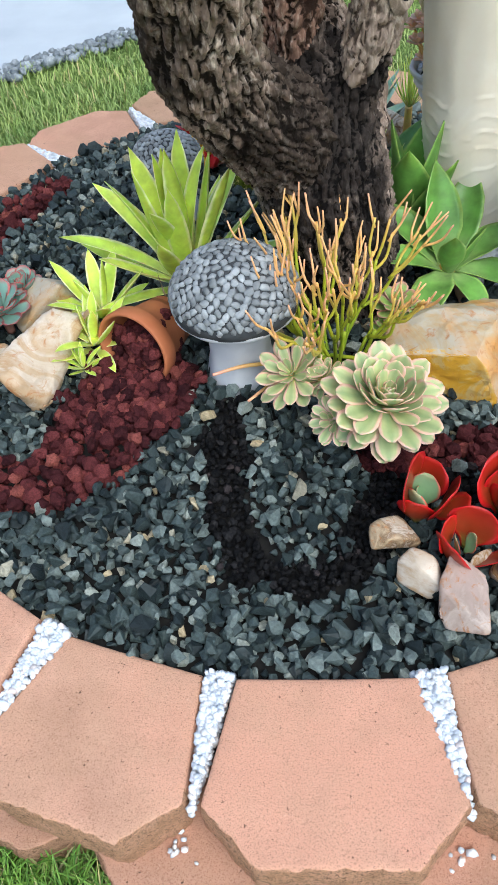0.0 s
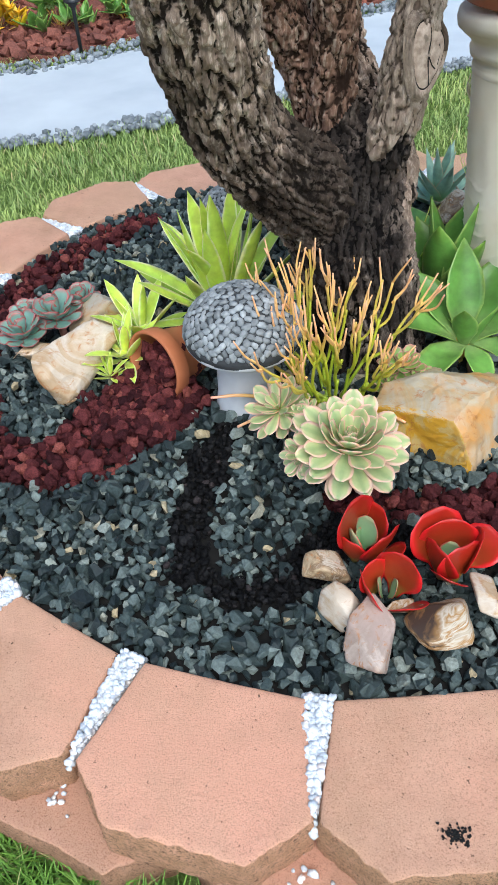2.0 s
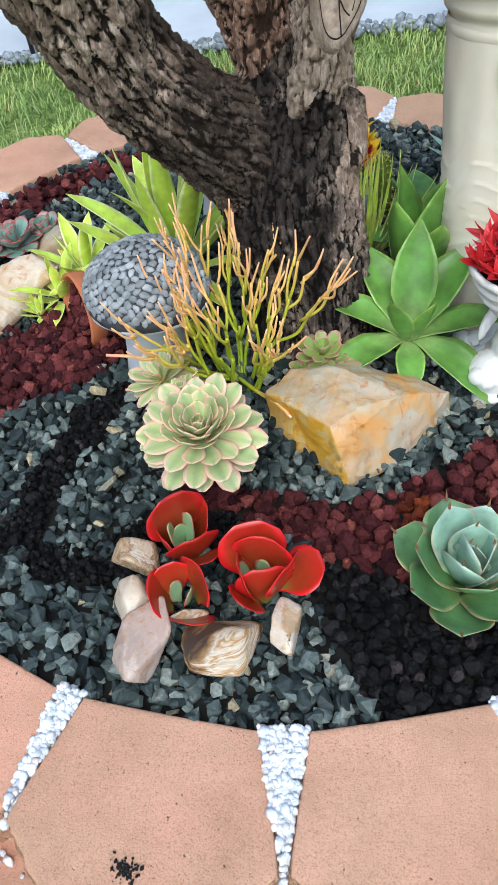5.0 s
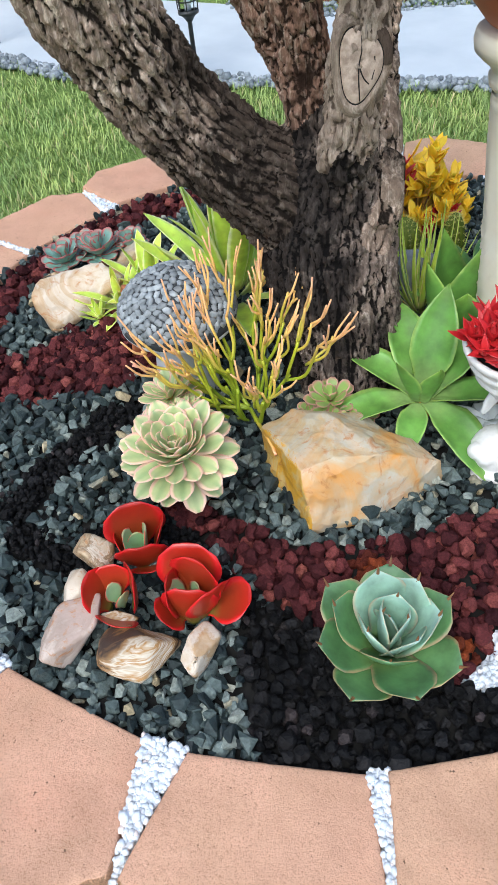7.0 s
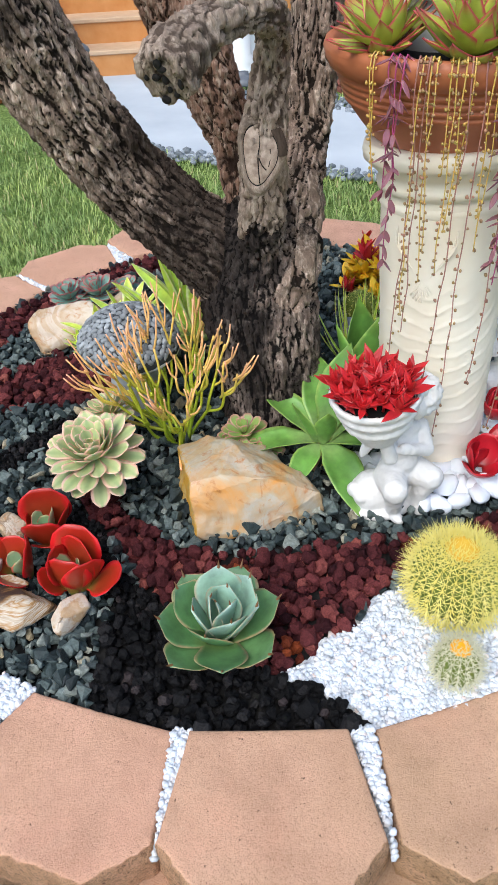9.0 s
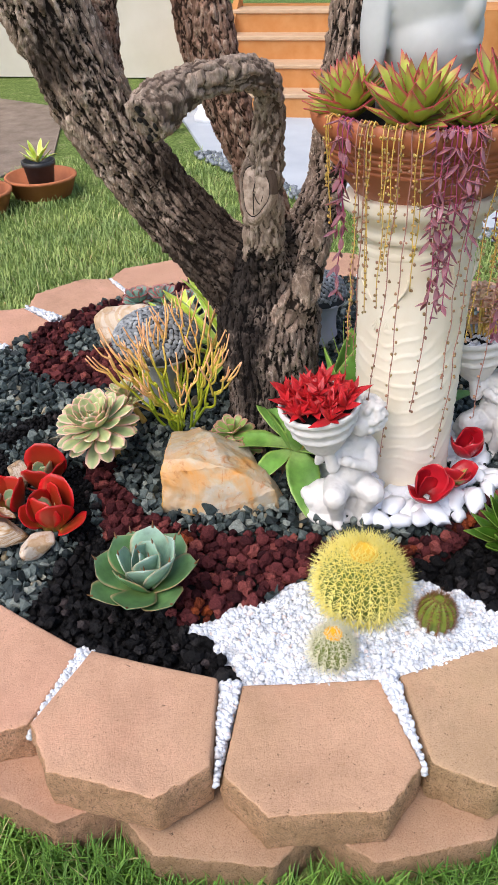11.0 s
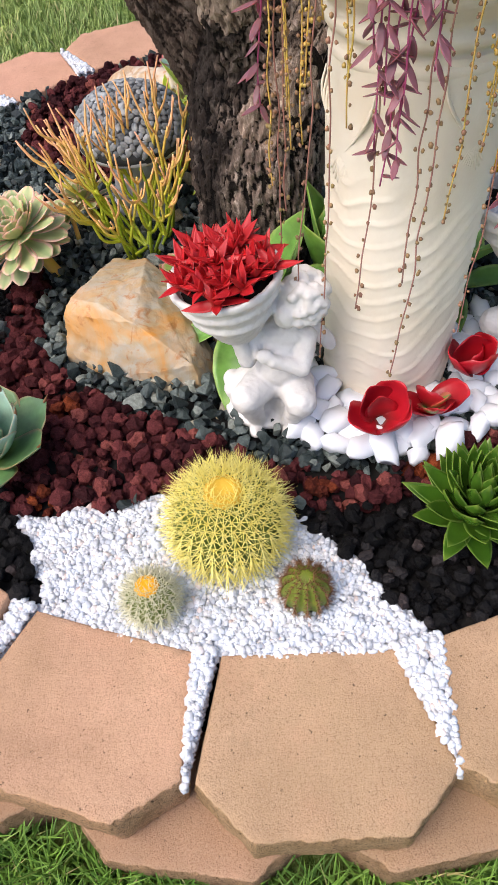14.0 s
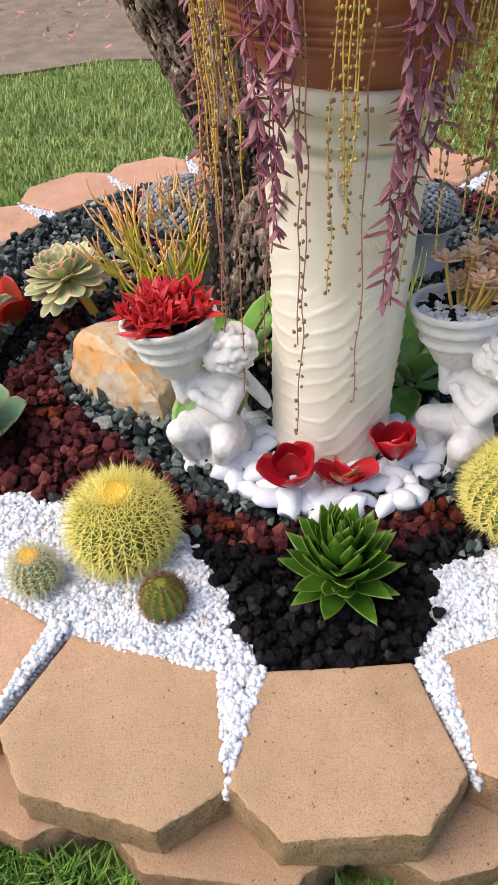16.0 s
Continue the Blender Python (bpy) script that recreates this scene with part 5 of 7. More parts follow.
# ---- rocks ----
def cut_rock(name, mat, corners, seed, bevel=0.006, fine=0.004):
    """A broken rock: the hull of a few corners, its edges chipped, its faces uneven."""
    bm = bmesh.new()
    for c in corners:
        bm.verts.new(c)
    bmesh.ops.convex_hull(bm, input=bm.verts[:])
    bmesh.ops.delete(bm, geom=[v for v in bm.verts if not v.link_faces], context="VERTS")
    bmesh.ops.dissolve_limit(bm, angle_limit=0.12, verts=bm.verts[:], edges=bm.edges[:])
    bmesh.ops.bevel(bm, geom=bm.edges[:], offset=bevel, segments=2, affect="EDGES", profile=0.6)
    bmesh.ops.triangulate(bm, faces=bm.faces[:])
    for _ in range(4):
        long = [e for e in bm.edges if e.calc_length() > 0.011]
        if not long:
            break
        bmesh.ops.subdivide_edges(bm, edges=long, cuts=1)
        bmesh.ops.triangulate(bm, faces=bm.faces[:])
    bm.normal_update()
    for v in bm.verts:
        q = v.co * 16 + Vector((seed * 3.3, 0, 0))
        step = noise.hetero_terrain(q, 0.9, 2.0, 4, 0.6)
        v.co += v.normal * (fine * (step - 0.7) + fine * 0.6 * noise.noise(v.co * 90))
    return bm_mesh(name, bm, mat)


def shard(name, mat, size, seed, flat=0.75):
    """A small angular stone."""
    r = random.Random(seed)
    pts = []
    for i in range(10):
        d = Vector((r.gauss(0, 1), r.gauss(0, 1), r.gauss(0, 1))).normalized()
        d = Vector([math.copysign(abs(c) ** flat, c) for c in d])
        pts.append((d.x * size[0], d.y * size[1], d.z * size[2]))
    return cut_rock(name, mat, pts, seed, min(size) * 0.17, min(size) * 0.05)


BOULDER = [(-0.15, -0.075, 0), (-0.166, -0.055, 0.074), (-0.17, 0.02, 0), (-0.151, 0.013, 0.084), (-0.05, -0.088, 0.114), (-0.004, -0.117, 0.117), (0.014, -0.127, 0.096), (0.02, -0.06, 0.126), (0.07, 0.012, 0.114), (0.1, 0.066, 0.088), (0.13, 0.116, 0.062), (0.044, -0.138, 0.0), (0.043, -0.136, 0.03), (0.098, -0.046, 0), (0.133, 0.127, 0), (-0.055, 0.11, 0.06), (-0.045, 0.02, 0.122), (-0.05, 0.13, 0), (0.1, 0.155, 0)]
rock = solid("boulder", cut_rock("boulder", M["quartz"], BOULDER, 5, 0.0022, 0.0045), pose(0.4, 1.19, 0.194), "large angular yellow quartzite rock lying on gravel", "rock")
rock.data.materials.append(M["amber"])
for p in rock.data.polygons:
    if -0.62 * p.normal.x - 0.78 * p.normal.y > 0.45 and p.normal.z < 0.7:
        p.material_index = 1
ROCKS = (
    ("rock", (-0.455, 1.155, 0.262), (0.125, 0.075, 0.072), (8, -12, 62), 23, "quartz_white", "tan and white ridged quartz rock", 9, 0.05),
    ("rock", (-0.505, 1.335, 0.265), (0.1, 0.065, 0.07), (-10, 14, 30), 31, "quartz", "yellow quartz rock behind the white one", 8, 0.04),
    ("rock", (-0.58, 1.2, 0.225), (0.05, 0.04, 0.03), (0, 0, 20), 36, "quartz_white", "small tan stone beside the larger rock", 8, 0.04),
    ("rock", (-0.235, 1.3, 0.24), (0.05, 0.04, 0.05), (0, 0, 70), 37, "petrified", "brown stone wedged behind the pot", 8, 0.05),
    ("stone", (0.222, 0.742, 0.228), (0.05, 0.034, 0.03), (0, 6, 20), 41, "petrified", "pale stone with an amber side beside red succulent", 8, 0.03),
    ("stone", (0.262, 0.678, 0.222), (0.044, 0.05, 0.03), (4, 0, -38), 42, "quartz_white", "rounded tan quartz pebble with yellow side", 7, 0.02),
    ("stone", (0.316, 0.62, 0.226), (0.046, 0.086, 0.034), (6, 0, 14), 43, "pinkstone", "pinkish grey veined stone", 8, 0.03),
    ("stone", (0.435, 0.68, 0.219), (0.084, 0.052, 0.038), (0, 3, 34), 44, "banded", "banded brown and white petrified stone", 9, 0.05),
    ("stone", (0.353, 0.692, 0.222), (0.034, 0.015, 0.016), (0, 8, 40), 45, "banded", "small brown stone chip", 7, 0.04),
    ("stone", (0.485, 0.755, 0.222), (0.03, 0.05, 0.026), (14, 0, 28), 46, "quartz_white", "white quartz wedge leaning on red succulent", 7, 0.02),
    ("rock", (0.115, 1.76, 0.25), (0.07, 0.06, 0.075), (0, 0, 40), 51, "greyrock", "grey rock behind the tree trunk", 9, 0.04),
    ("rock", (0.33, 2.12, 0.24), (0.08, 0.06, 0.055), (0, 0, 10), 52, "petrified", "brown grey rock near the second statue", 9, 0.04),
)
for nm, at, size, turn_, seed, mt, lab, cuts, fine_ in ROCKS:
    solid(nm, shard(nm, M[mt], size, seed), pose(*at, *turn_), lab, "rock", "stones round the red succulent" if nm == "stone" else "")

# ---- white pebbles round the pedestal ----
WP = [mesh("white_pebble", s[0], s[1], M["pebble"], True) for s in chip_shapes(6, 33, round_=2)]
g = random.Random(8)
spots = []
tries = 0
while len(spots) < 66 and tries < 4000:
    tries += 1
    a = g.uniform(-95, 118)
    r_ = g.uniform(0.128, 0.232)
    x, y = PED[0] + r_ * math.cos(radians(a)), PED[1] + r_ * math.sin(radians(a))
    if all(math.hypot(x - q[0], y - q[1]) > 0.025 for q in spots) and math.hypot(x - 0.595, y - 1.44) > 0.06:
        spots.append((x, y))
for i, (x, y) in enumerate(spots):
    s = g.uniform(0.044, 0.064)
    solid("white_pebble", WP[i % 6], pose(x, y, BED + 0.004 + 0.3 * s * g.random() + 0.006, g.uniform(-20, 20), g.uniform(-20, 20), g.uniform(0, 360)) @ Matrix.Diagonal((s * 1.15, s * 0.85, s * 0.75, 1)), "smooth white pebble at the pedestal's foot", "pebble", "white pebbles round the pedestal")


# ---- succulents ----
def rosette(name, at, label, leaves, rings, tilt=(0, 0), category="succulent", group="", spin=0.0, stem=None, scale=1.0):
    """leaves: meshes; rings: (count, radius, height, lift, scale) from the outside in."""
    m = Matrix.Translation(at) @ Euler((radians(tilt[0]), radians(tilt[1]), 0)).to_matrix().to_4x4() @ Matrix.Scale(scale, 4)
    ob = empty(name, m, label, category, group)
    a = spin
    for n, r, h, lift, s in rings:
        for i in range(n):
            az = a + 360 * i / n + RND.uniform(-7, 7)
            part("leaf", RND.choice(leaves), ob, aim(r * math.cos(radians(az)), r * math.sin(radians(az)), h, az, lift + RND.uniform(-5, 5), RND.uniform(-6, 6), s * RND.uniform(0.93, 1.07)))
        a += 137.5 / max(1, n) + 11
    if stem:
        v, f, uv = tube(spline(stem[1], 0.01), 12)
        part("stem", mesh("stem", v, f, stem[0], True, uv), ob)
    return ob


SWORD = (0.55, 0.72, 0.95, 1.0, 0.9, 0.62, 0.0)
SPOON = (0.42, 0.45, 0.53, 0.66, 0.84, 0.97, 1.0, 0.86, 0.3)
PADDLE = (0.22, 0.36, 0.76, 1.0, 1.02, 0.88, 0.4)
SPEAR = (0.8, 1.0, 0.95, 0.8, 0.55, 0.28, 0.0)
OVAL = (0.5, 0.8, 1.0, 1.0, 0.85, 0.55, 0.0)

# pale yucca behind the mushroom
yl = [leaf_mesh("leaf", M["yucca"], 0.265, 0.047, SWORD, b, 0.35, 0.006, 7, 14, tw) for b, tw in ((0.25, 0.2), (-0.15, -0.2), (0.1, 0.4), (-0.45, 0.1))]
rosette("yucca", (-0.175, 1.435, 0.235), "pale green yucca rosette with light leaf margins", yl, [(7, 0.034, 0.0, 24, 0.88), (8, 0.03, 0.02, 47, 1.0), (7, 0.022, 0.035, 68, 1.06), (5, 0.012, 0.045, 81, 1.02)], (4, -2), spin=20)
sl = [leaf_mesh("leaf", M["yucca"], 0.13, 0.032, SWORD, b, 0.35, 0.005) for b in (0.3, -0.3, 0.05)]
for x, y, s, sp in ((-0.355, 1.22, 0.9, 0), (-0.35, 1.305, 1.1, 40), (-0.37, 1.16, 0.45, 10)):
    rosette("small_yucca", (x, y, 0.215 + 0.02 * s), "small pale green yucca pup beside the rocks", sl, [(6, 0.012, 0.0, 18, 0.9), (5, 0.01, 0.012, 45, 1.0), (3, 0.005, 0.02, 70, 0.9)], (0, 0), group="yucca pups", spin=sp, scale=s)

# bright green agaves between trunk and pedestal
gl = [leaf_mesh("leaf", M["ag_green"], 0.2, 0.082, (0.4, 0.6, 0.95, 1.0, 0.86, 0.5, 0.0), b, 0.42, 0.009, 9, 16, tw, 0.03) for b, tw in ((-0.55, 0.15), (-0.85, -0.2), (-0.25, 0.1), (0.1, -0.1))]
ga = rosette("green_agave", (0.4, 1.415, 0.262), "bright green spineless agave with broad soft leaves", gl, [], group="green agaves", stem=(M["ystem"], [(0, 0, 0.01, 0.02), (0, 0, -0.07, 0.024)]))
for az, lift, s, i in ((-117, 16, 1.0, 1), (-15, 8, 1.0, 1), (-65, 4, 0.7, 0), (146, 38, 1.05, 2), (-165, 36, 0.9, 0), (25, 30, 1.0, 0), (70, 48, 1.1, 2), (110, 62, 1.1, 3), (-100, 62, 0.7, 3), (-30, 66, 0.65, 3)):
    part("leaf", gl[i], ga, aim(0.018 * math.cos(radians(az)), 0.018 * math.sin(radians(az)), 0.0, az, lift, 0, s))
dead = leaf_mesh("leaf", M["deadleaf"], 0.1, 0.035, OVAL, -0.9, 0.6, 0.003, 7, 10, 0.6, 0.15)
part("leaf", dead, ga, aim(0.02, -0.02, -0.025, -75, -10, 20, 0.9), "withered brown lower leaf")
gb = rosette("green_agave", (0.335, 1.60, 0.23), "upright green agave standing behind the trunk", gl, [], group="green agaves")
for az, lift, s, i in ((-50, 64, 1.25, 3), (10, 58, 1.2, 2), (-110, 72, 1.3, 3), (60, 74, 1.35, 3), (130, 62, 1.1, 2), (-80, 40, 0.9, 0), (-20, 80, 1.45, 3), (170, 78, 1.4, 3), (95, 50, 1.0, 2)):
    part("leaf", gl[i], gb, aim(0.016 * math.cos(radians(az)), 0.016 * math.sin(radians(az)), 0.0, az, lift, 0, s))
gc = rosette("green_agave", (0.30, 1.80, 0.22), "green agave with arching leaves behind the pedestal", gl, [(5, 0.015, 0, 25, 0.85), (4, 0.012, 0.02, 58, 0.9)], group="green agaves")

# blue-green agave
WEDGE = (0.66, 0.74, 0.86, 0.97, 1.0, 0.84, 0.1)
bo = [leaf_mesh("leaf", M["ag_outer"], 0.106, 0.088, WEDGE, b, 0.24, 0.011, 9, 14, tw) for b, tw in ((0.25, 0.12), (0.4, -0.15))]
bi = [leaf_mesh("leaf", M["ag_blue"], 0.104, 0.082, WEDGE, b, 0.26, 0.012, 9, 14, tw) for b, tw in ((0.25, 0.1), (0.55, -0.1))]
agv = rosette("blue_agave", (0.685, 0.955, 0.203), "blue green agave rosette with dark terminal spines", bi, [], (-2, 4), category="agave")
thorn = turned("spine", [(0.0026, -0.002), (0.0018, 0.005), (0.0001, 0.015)], M["spine_brown"], 8)
for leaves, az, lift, s in ((bo, 15, 20, 1.05), (bo, 72, 30, 1.05), (bo, 128, 22, 1.08), (bo, 182, 18, 1.05), (bo, 238, 24, 0.98), (bo, 285, 14, 1.05), (bo, 330, 26, 1.05), (bo, 210, 40, 1.0), (bo, 305, 44, 0.95), (bi, 95, 46, 1.1), (bi, 40, 54, 1.08), (bi, 150, 52, 1.08), (bi, 350, 58, 0.95), (bi, 262, 58, 0.95), (bi, 120, 70, 0.9), (bi, 20, 72, 0.85), (bi, 230, 74, 0.85), (bi, 75, 82, 0.75)):
    r_ = 0.022 * math.cos(radians(lift))
    lf = part("leaf", leaves[int(az) % 2], agv, aim(r_ * math.cos(radians(az)), r_ * math.sin(radians(az)), 0.0005 * lift, az, lift, RND.uniform(-7, 7), s))
    tip = max(lf.data.vertices, key=lambda v: v.co.y + v.co.z * 0.5).co
    part("spine", thorn, lf, Matrix.Translation((0, tip.y - 0.001, tip.z)) @ pose(0, 0, 0, -60, 0, 0))

# variegated aeoniums
al = [leaf_mesh("leaf", M["aeonium"], 0.092, 0.041, SPOON, b, 0.16, 0.006, 7, 15) for b in (0.15, 0.35, -0.1)]
am = [leaf_mesh("leaf", M["aeonium"], 0.07, 0.04, SPOON, b, 0.22, 0.005, 7, 15) for b in (0.5, 0.7)]
stem_a = (M["ystem"], [(0, 0, 0, 0.012), (-0.01, 0.01, -0.05, 0.012), (-0.015, 0.02, -0.13, 0.013)])
big = rosette("aeonium", (0.217, 0.948, 0.325), "large variegated aeonium rosette with pink cream margins", al, [(12, 0.012, -0.014, -14, 0.98), (13, 0.012, -0.004, 2, 1.06), (13, 0.01, 0.004, 17, 0.98)], (12, 6), group="aeoniums", stem=stem_a)
for n, r, h, lift, s in ((10, 0.009, 0.006, 30, 1.12), (9, 0.008, 0.01, 40, 0.95), (7, 0.006, 0.012, 50, 0.75), (5, 0.004, 0.014, 64, 0.52), (4, 0.002, 0.016, 76, 0.36)):
    for i in range(n):
        az = 360 * i / n + n * 17
        part("leaf", am[i % 2], big, aim(r * math.cos(radians(az)), r * math.sin(radians(az)), h, az, lift, 0, s))
for x, y, z, s, tl in ((0.06, 1.05, 0.295, 0.7, (18, -16)), (0.135, 0.945, 0.285, 0.48, (32, -10)), (0.118, 1.035, 0.3, 0.42, (0, -20))):
    rosette("aeonium", (x, y, z), "smaller variegated aeonium rosette beside the large one", al, [(9, 0.012, -0.01, -6, 0.98), (9, 0.01, 0.0, 16, 1.0), (7, 0.008, 0.008, 38, 0.8), (5, 0.004, 0.014, 60, 0.55)], tl, group="aeoniums", stem=stem_a, scale=s)
ps = [leaf_mesh("leaf", M["aeonium_small"], 0.045, 0.026, SPOON, b, 0.3, 0.005, 7, 8) for b in (0.2, 0.5)]
for x, y, z, s in ((0.275, 1.285, 0.262, 1.15), (0.325, 1.27, 0.245, 0.8), (0.255, 1.25, 0.235, 0.75), (0.33, 1.31, 0.24, 0.75)):
    rosette("small_aeonium", (x, y, z), "small pink and green aeonium at the foot of the tree", ps, [(8, 0.006, -0.004, 0, 1.0), (7, 0.005, 0.002, 28, 0.9), (5, 0.003, 0.008, 55, 0.6)], (8, 4), group="small aeoniums", scale=s, stem=(M["pstem"], [(0, 0, 0, 0.006), (0, 0.004, -0.06, 0.007)]))

# red paddle succulents
kl = [leaf_mesh("leaf", M["kalanchoe"], ln, wd, PADDLE, b, cp, 0.008, 9, 12, tw, 0.03) for ln, wd, b, cp, tw in ((0.1, 0.086, 0.12, 0.16, 0.1), (0.1, 0.088, 0.35, 0.22, -0.1), (0.096, 0.084, 0.2, 0.18, 0.2))]
kg = [leaf_mesh("leaf", M["kal_green"], 0.075, 0.052, PADDLE, b, 0.2, 0.008, 9, 11) for b in (0.2, 0.35)]
PADDLES = (
    # base, turn, size; then each red leaf (turn, lift, size) and each green one
    ((0.27, 0.8, 0.2), 152, 1.0, ((0, 84, 1.3), (180, 60, 1.08), (95, 70, 0.78), (272, 66, 0.92), (188, 30, 0.8)), ((75, 66, 0.9), (265, 74, 1.0), (20, 80, 0.7))),
    ((0.326, 0.715, 0.198), 150, 0.9, ((75, 68, 1.05), (262, 72, 1.15), (170, 42, 0.95), (10, 76, 0.9)), ((215, 66, 0.7), (40, 72, 0.7))),
    ((0.42, 0.795, 0.198), 140, 1.0, ((0, 70, 1.3), (325, 76, 1.2), (180, 80, 1.12), (235, 70, 1.05), (262, 22, 0.98), (95, 74, 1.0), (130, 48, 0.8)), ((80, 62, 0.95), (300, 76, 0.8))),
)
for base_, turn_, size_, reds, greens in PADDLES:
    ob = empty("paddle_plant", Matrix.Translation(base_), "scarlet edged paddle succulent with round cupped leaves among stones", "succulent", "red paddle succulents")
    for n, (step_, lift, s) in enumerate(reds):
        az = turn_ + step_
        part("leaf", kl[n % 3], ob, aim(0.02 * math.cos(radians(az)), 0.02 * math.sin(radians(az)), 0.004 + 0.002 * n, az, lift, RND.uniform(-12, 12), s * size_ * 0.95))
    for step_, lift, s in greens:
        az = turn_ + step_
        part("leaf", kg[step_ % 4 // 2], ob, aim(0.006 * math.cos(radians(az)), 0.006 * math.sin(radians(az)), 0.016, az, lift, RND.uniform(-8, 8), s * size_), "grey green inner leaf")

# dark green star rosette
hl = [leaf_mesh("leaf", M["haworthia"], 0.098, 0.039, (0.85, 1.0, 1.0, 0.92, 0.72, 0.4, 0.0), b, 0.4, 0.012, 7, 9) for b in (0.3, 0.55, 0.1)]
rosette("star_rosette", (0.84, 1.757, 0.205), "dark green spiky rosette plant on black lava rock", hl, [(10, 0.02, 0.004, 12, 1.0), (11, 0.022, 0.018, 26, 1.0), (11, 0.024, 0.036, 42, 0.95), (11, 0.024, 0.056, 54, 0.88), (10, 0.022, 0.076, 64, 0.8), (8, 0.017, 0.094, 72, 0.72), (6, 0.011, 0.108, 80, 0.62), (3, 0.005, 0.116, 86, 0.5)], (0, 4))

# blue echeverias by the far rim
el = [leaf_mesh("leaf", M["echeveria"], 0.062, 0.046, SPOON, b, 0.35, 0.006, 7, 9, 0.0, 0.12) for b in (0.4, 0.7)]
for x, y, z, s in ((-0.575, 1.31, 0.262, 1.0), (-0.63, 1.235, 0.25, 0.95), (-0.545, 1.39, 0.255, 0.8), (-0.665, 1.32, 0.24, 0.75)):
    rosette("blue_echeveria", (x, y, z), "blue green echeveria with wavy red margins", el, [(8, 0.01, -0.006, -2, 1.0), (7, 0.008, 0.004, 24, 1.0), (5, 0.005, 0.012, 52, 0.8), (3, 0.002, 0.016, 72, 0.55)], (6, -4), group="echeverias", scale=s, stem=(M["pstem"], [(0, 0, 0, 0.009), (0, 0, -0.06, 0.01)]))

# far grey-green spiky agave, yellow bush, small plants behind the trunk
fl = [leaf_mesh("leaf", M["ag_blue"], 0.16, 0.05, SPEAR, 0.25, 0.4, 0.008)]
rosette("blue_agave", (0.27, 2.22, 0.21), "grey green agave near the far rim", fl, [(8, 0.015, 0, 20, 1.0), (7, 0.012, 0.02, 45, 1.0), (4, 0.006, 0.03, 70, 0.9)], category="agave")


def make_bush(at, label, mats, count, spread, leafsize, category="bush", name="bush", up=0.5):
    ob = empty(name, Matrix.Translation(at), label, category)
    for mi, (mt, lf) in enumerate(mats):
        for i in range(count // len(mats)):
            a, r = RND.uniform(0, 360), spread * math.sqrt(RND.random())
            h = spread * up * (0.6 + RND.random()) * (1.1 - (r / spread) ** 2)
            tip = Vector((r * math.cos(radians(a)), r * math.sin(radians(a)), h))
            v, f, uv = tube(spline([(0.1 * tip.x, 0.1 * tip.y, 0, 0.003), (tip.x * 0.6, tip.y * 0.6, h * 0.7, 0.0025), (*tip, 0.0018)], 0.02), 6)
            st = part("twig", mesh("twig", v, f, mt, True, uv), ob)
            for j in range(6):
                part("leaf", lf, st, aim(*(tip * (0.8 + 0.05 * j)), RND.uniform(0, 360), RND.uniform(0, 70), 0, leafsize * RND.uniform(0.8, 1.2)))
    return ob


yleaf = leaf_mesh("leaf", M["yellowleaf"], 0.03, 0.014, OVAL, 0.3, 0.3, 0.002, 5, 6)
rleaf = leaf_mesh("leaf", M["crassula"], 0.03, 0.012, OVAL, 0.3, 0.3, 0.002, 5, 6)
make_bush((-0.11, 2.07, 0.2), "golden yellow and red leaved succulent bush", [(M["ystem"], yleaf), (M["ystem"], yleaf), (M["ystem"], yleaf), (M["ystem"], yleaf), (M["ystem"], yleaf), (M["pstem"], rleaf)], 84, 0.135, 1.7, name="golden_bush", up=0.9)
make_bush((-0.2, 2.08, 0.2), "small red flowering succulent beside the golden bush", [(M["ystem"], rleaf), (M["pstem"], rleaf)], 12, 0.06, 1.2, name="red_bush", up=1.7)


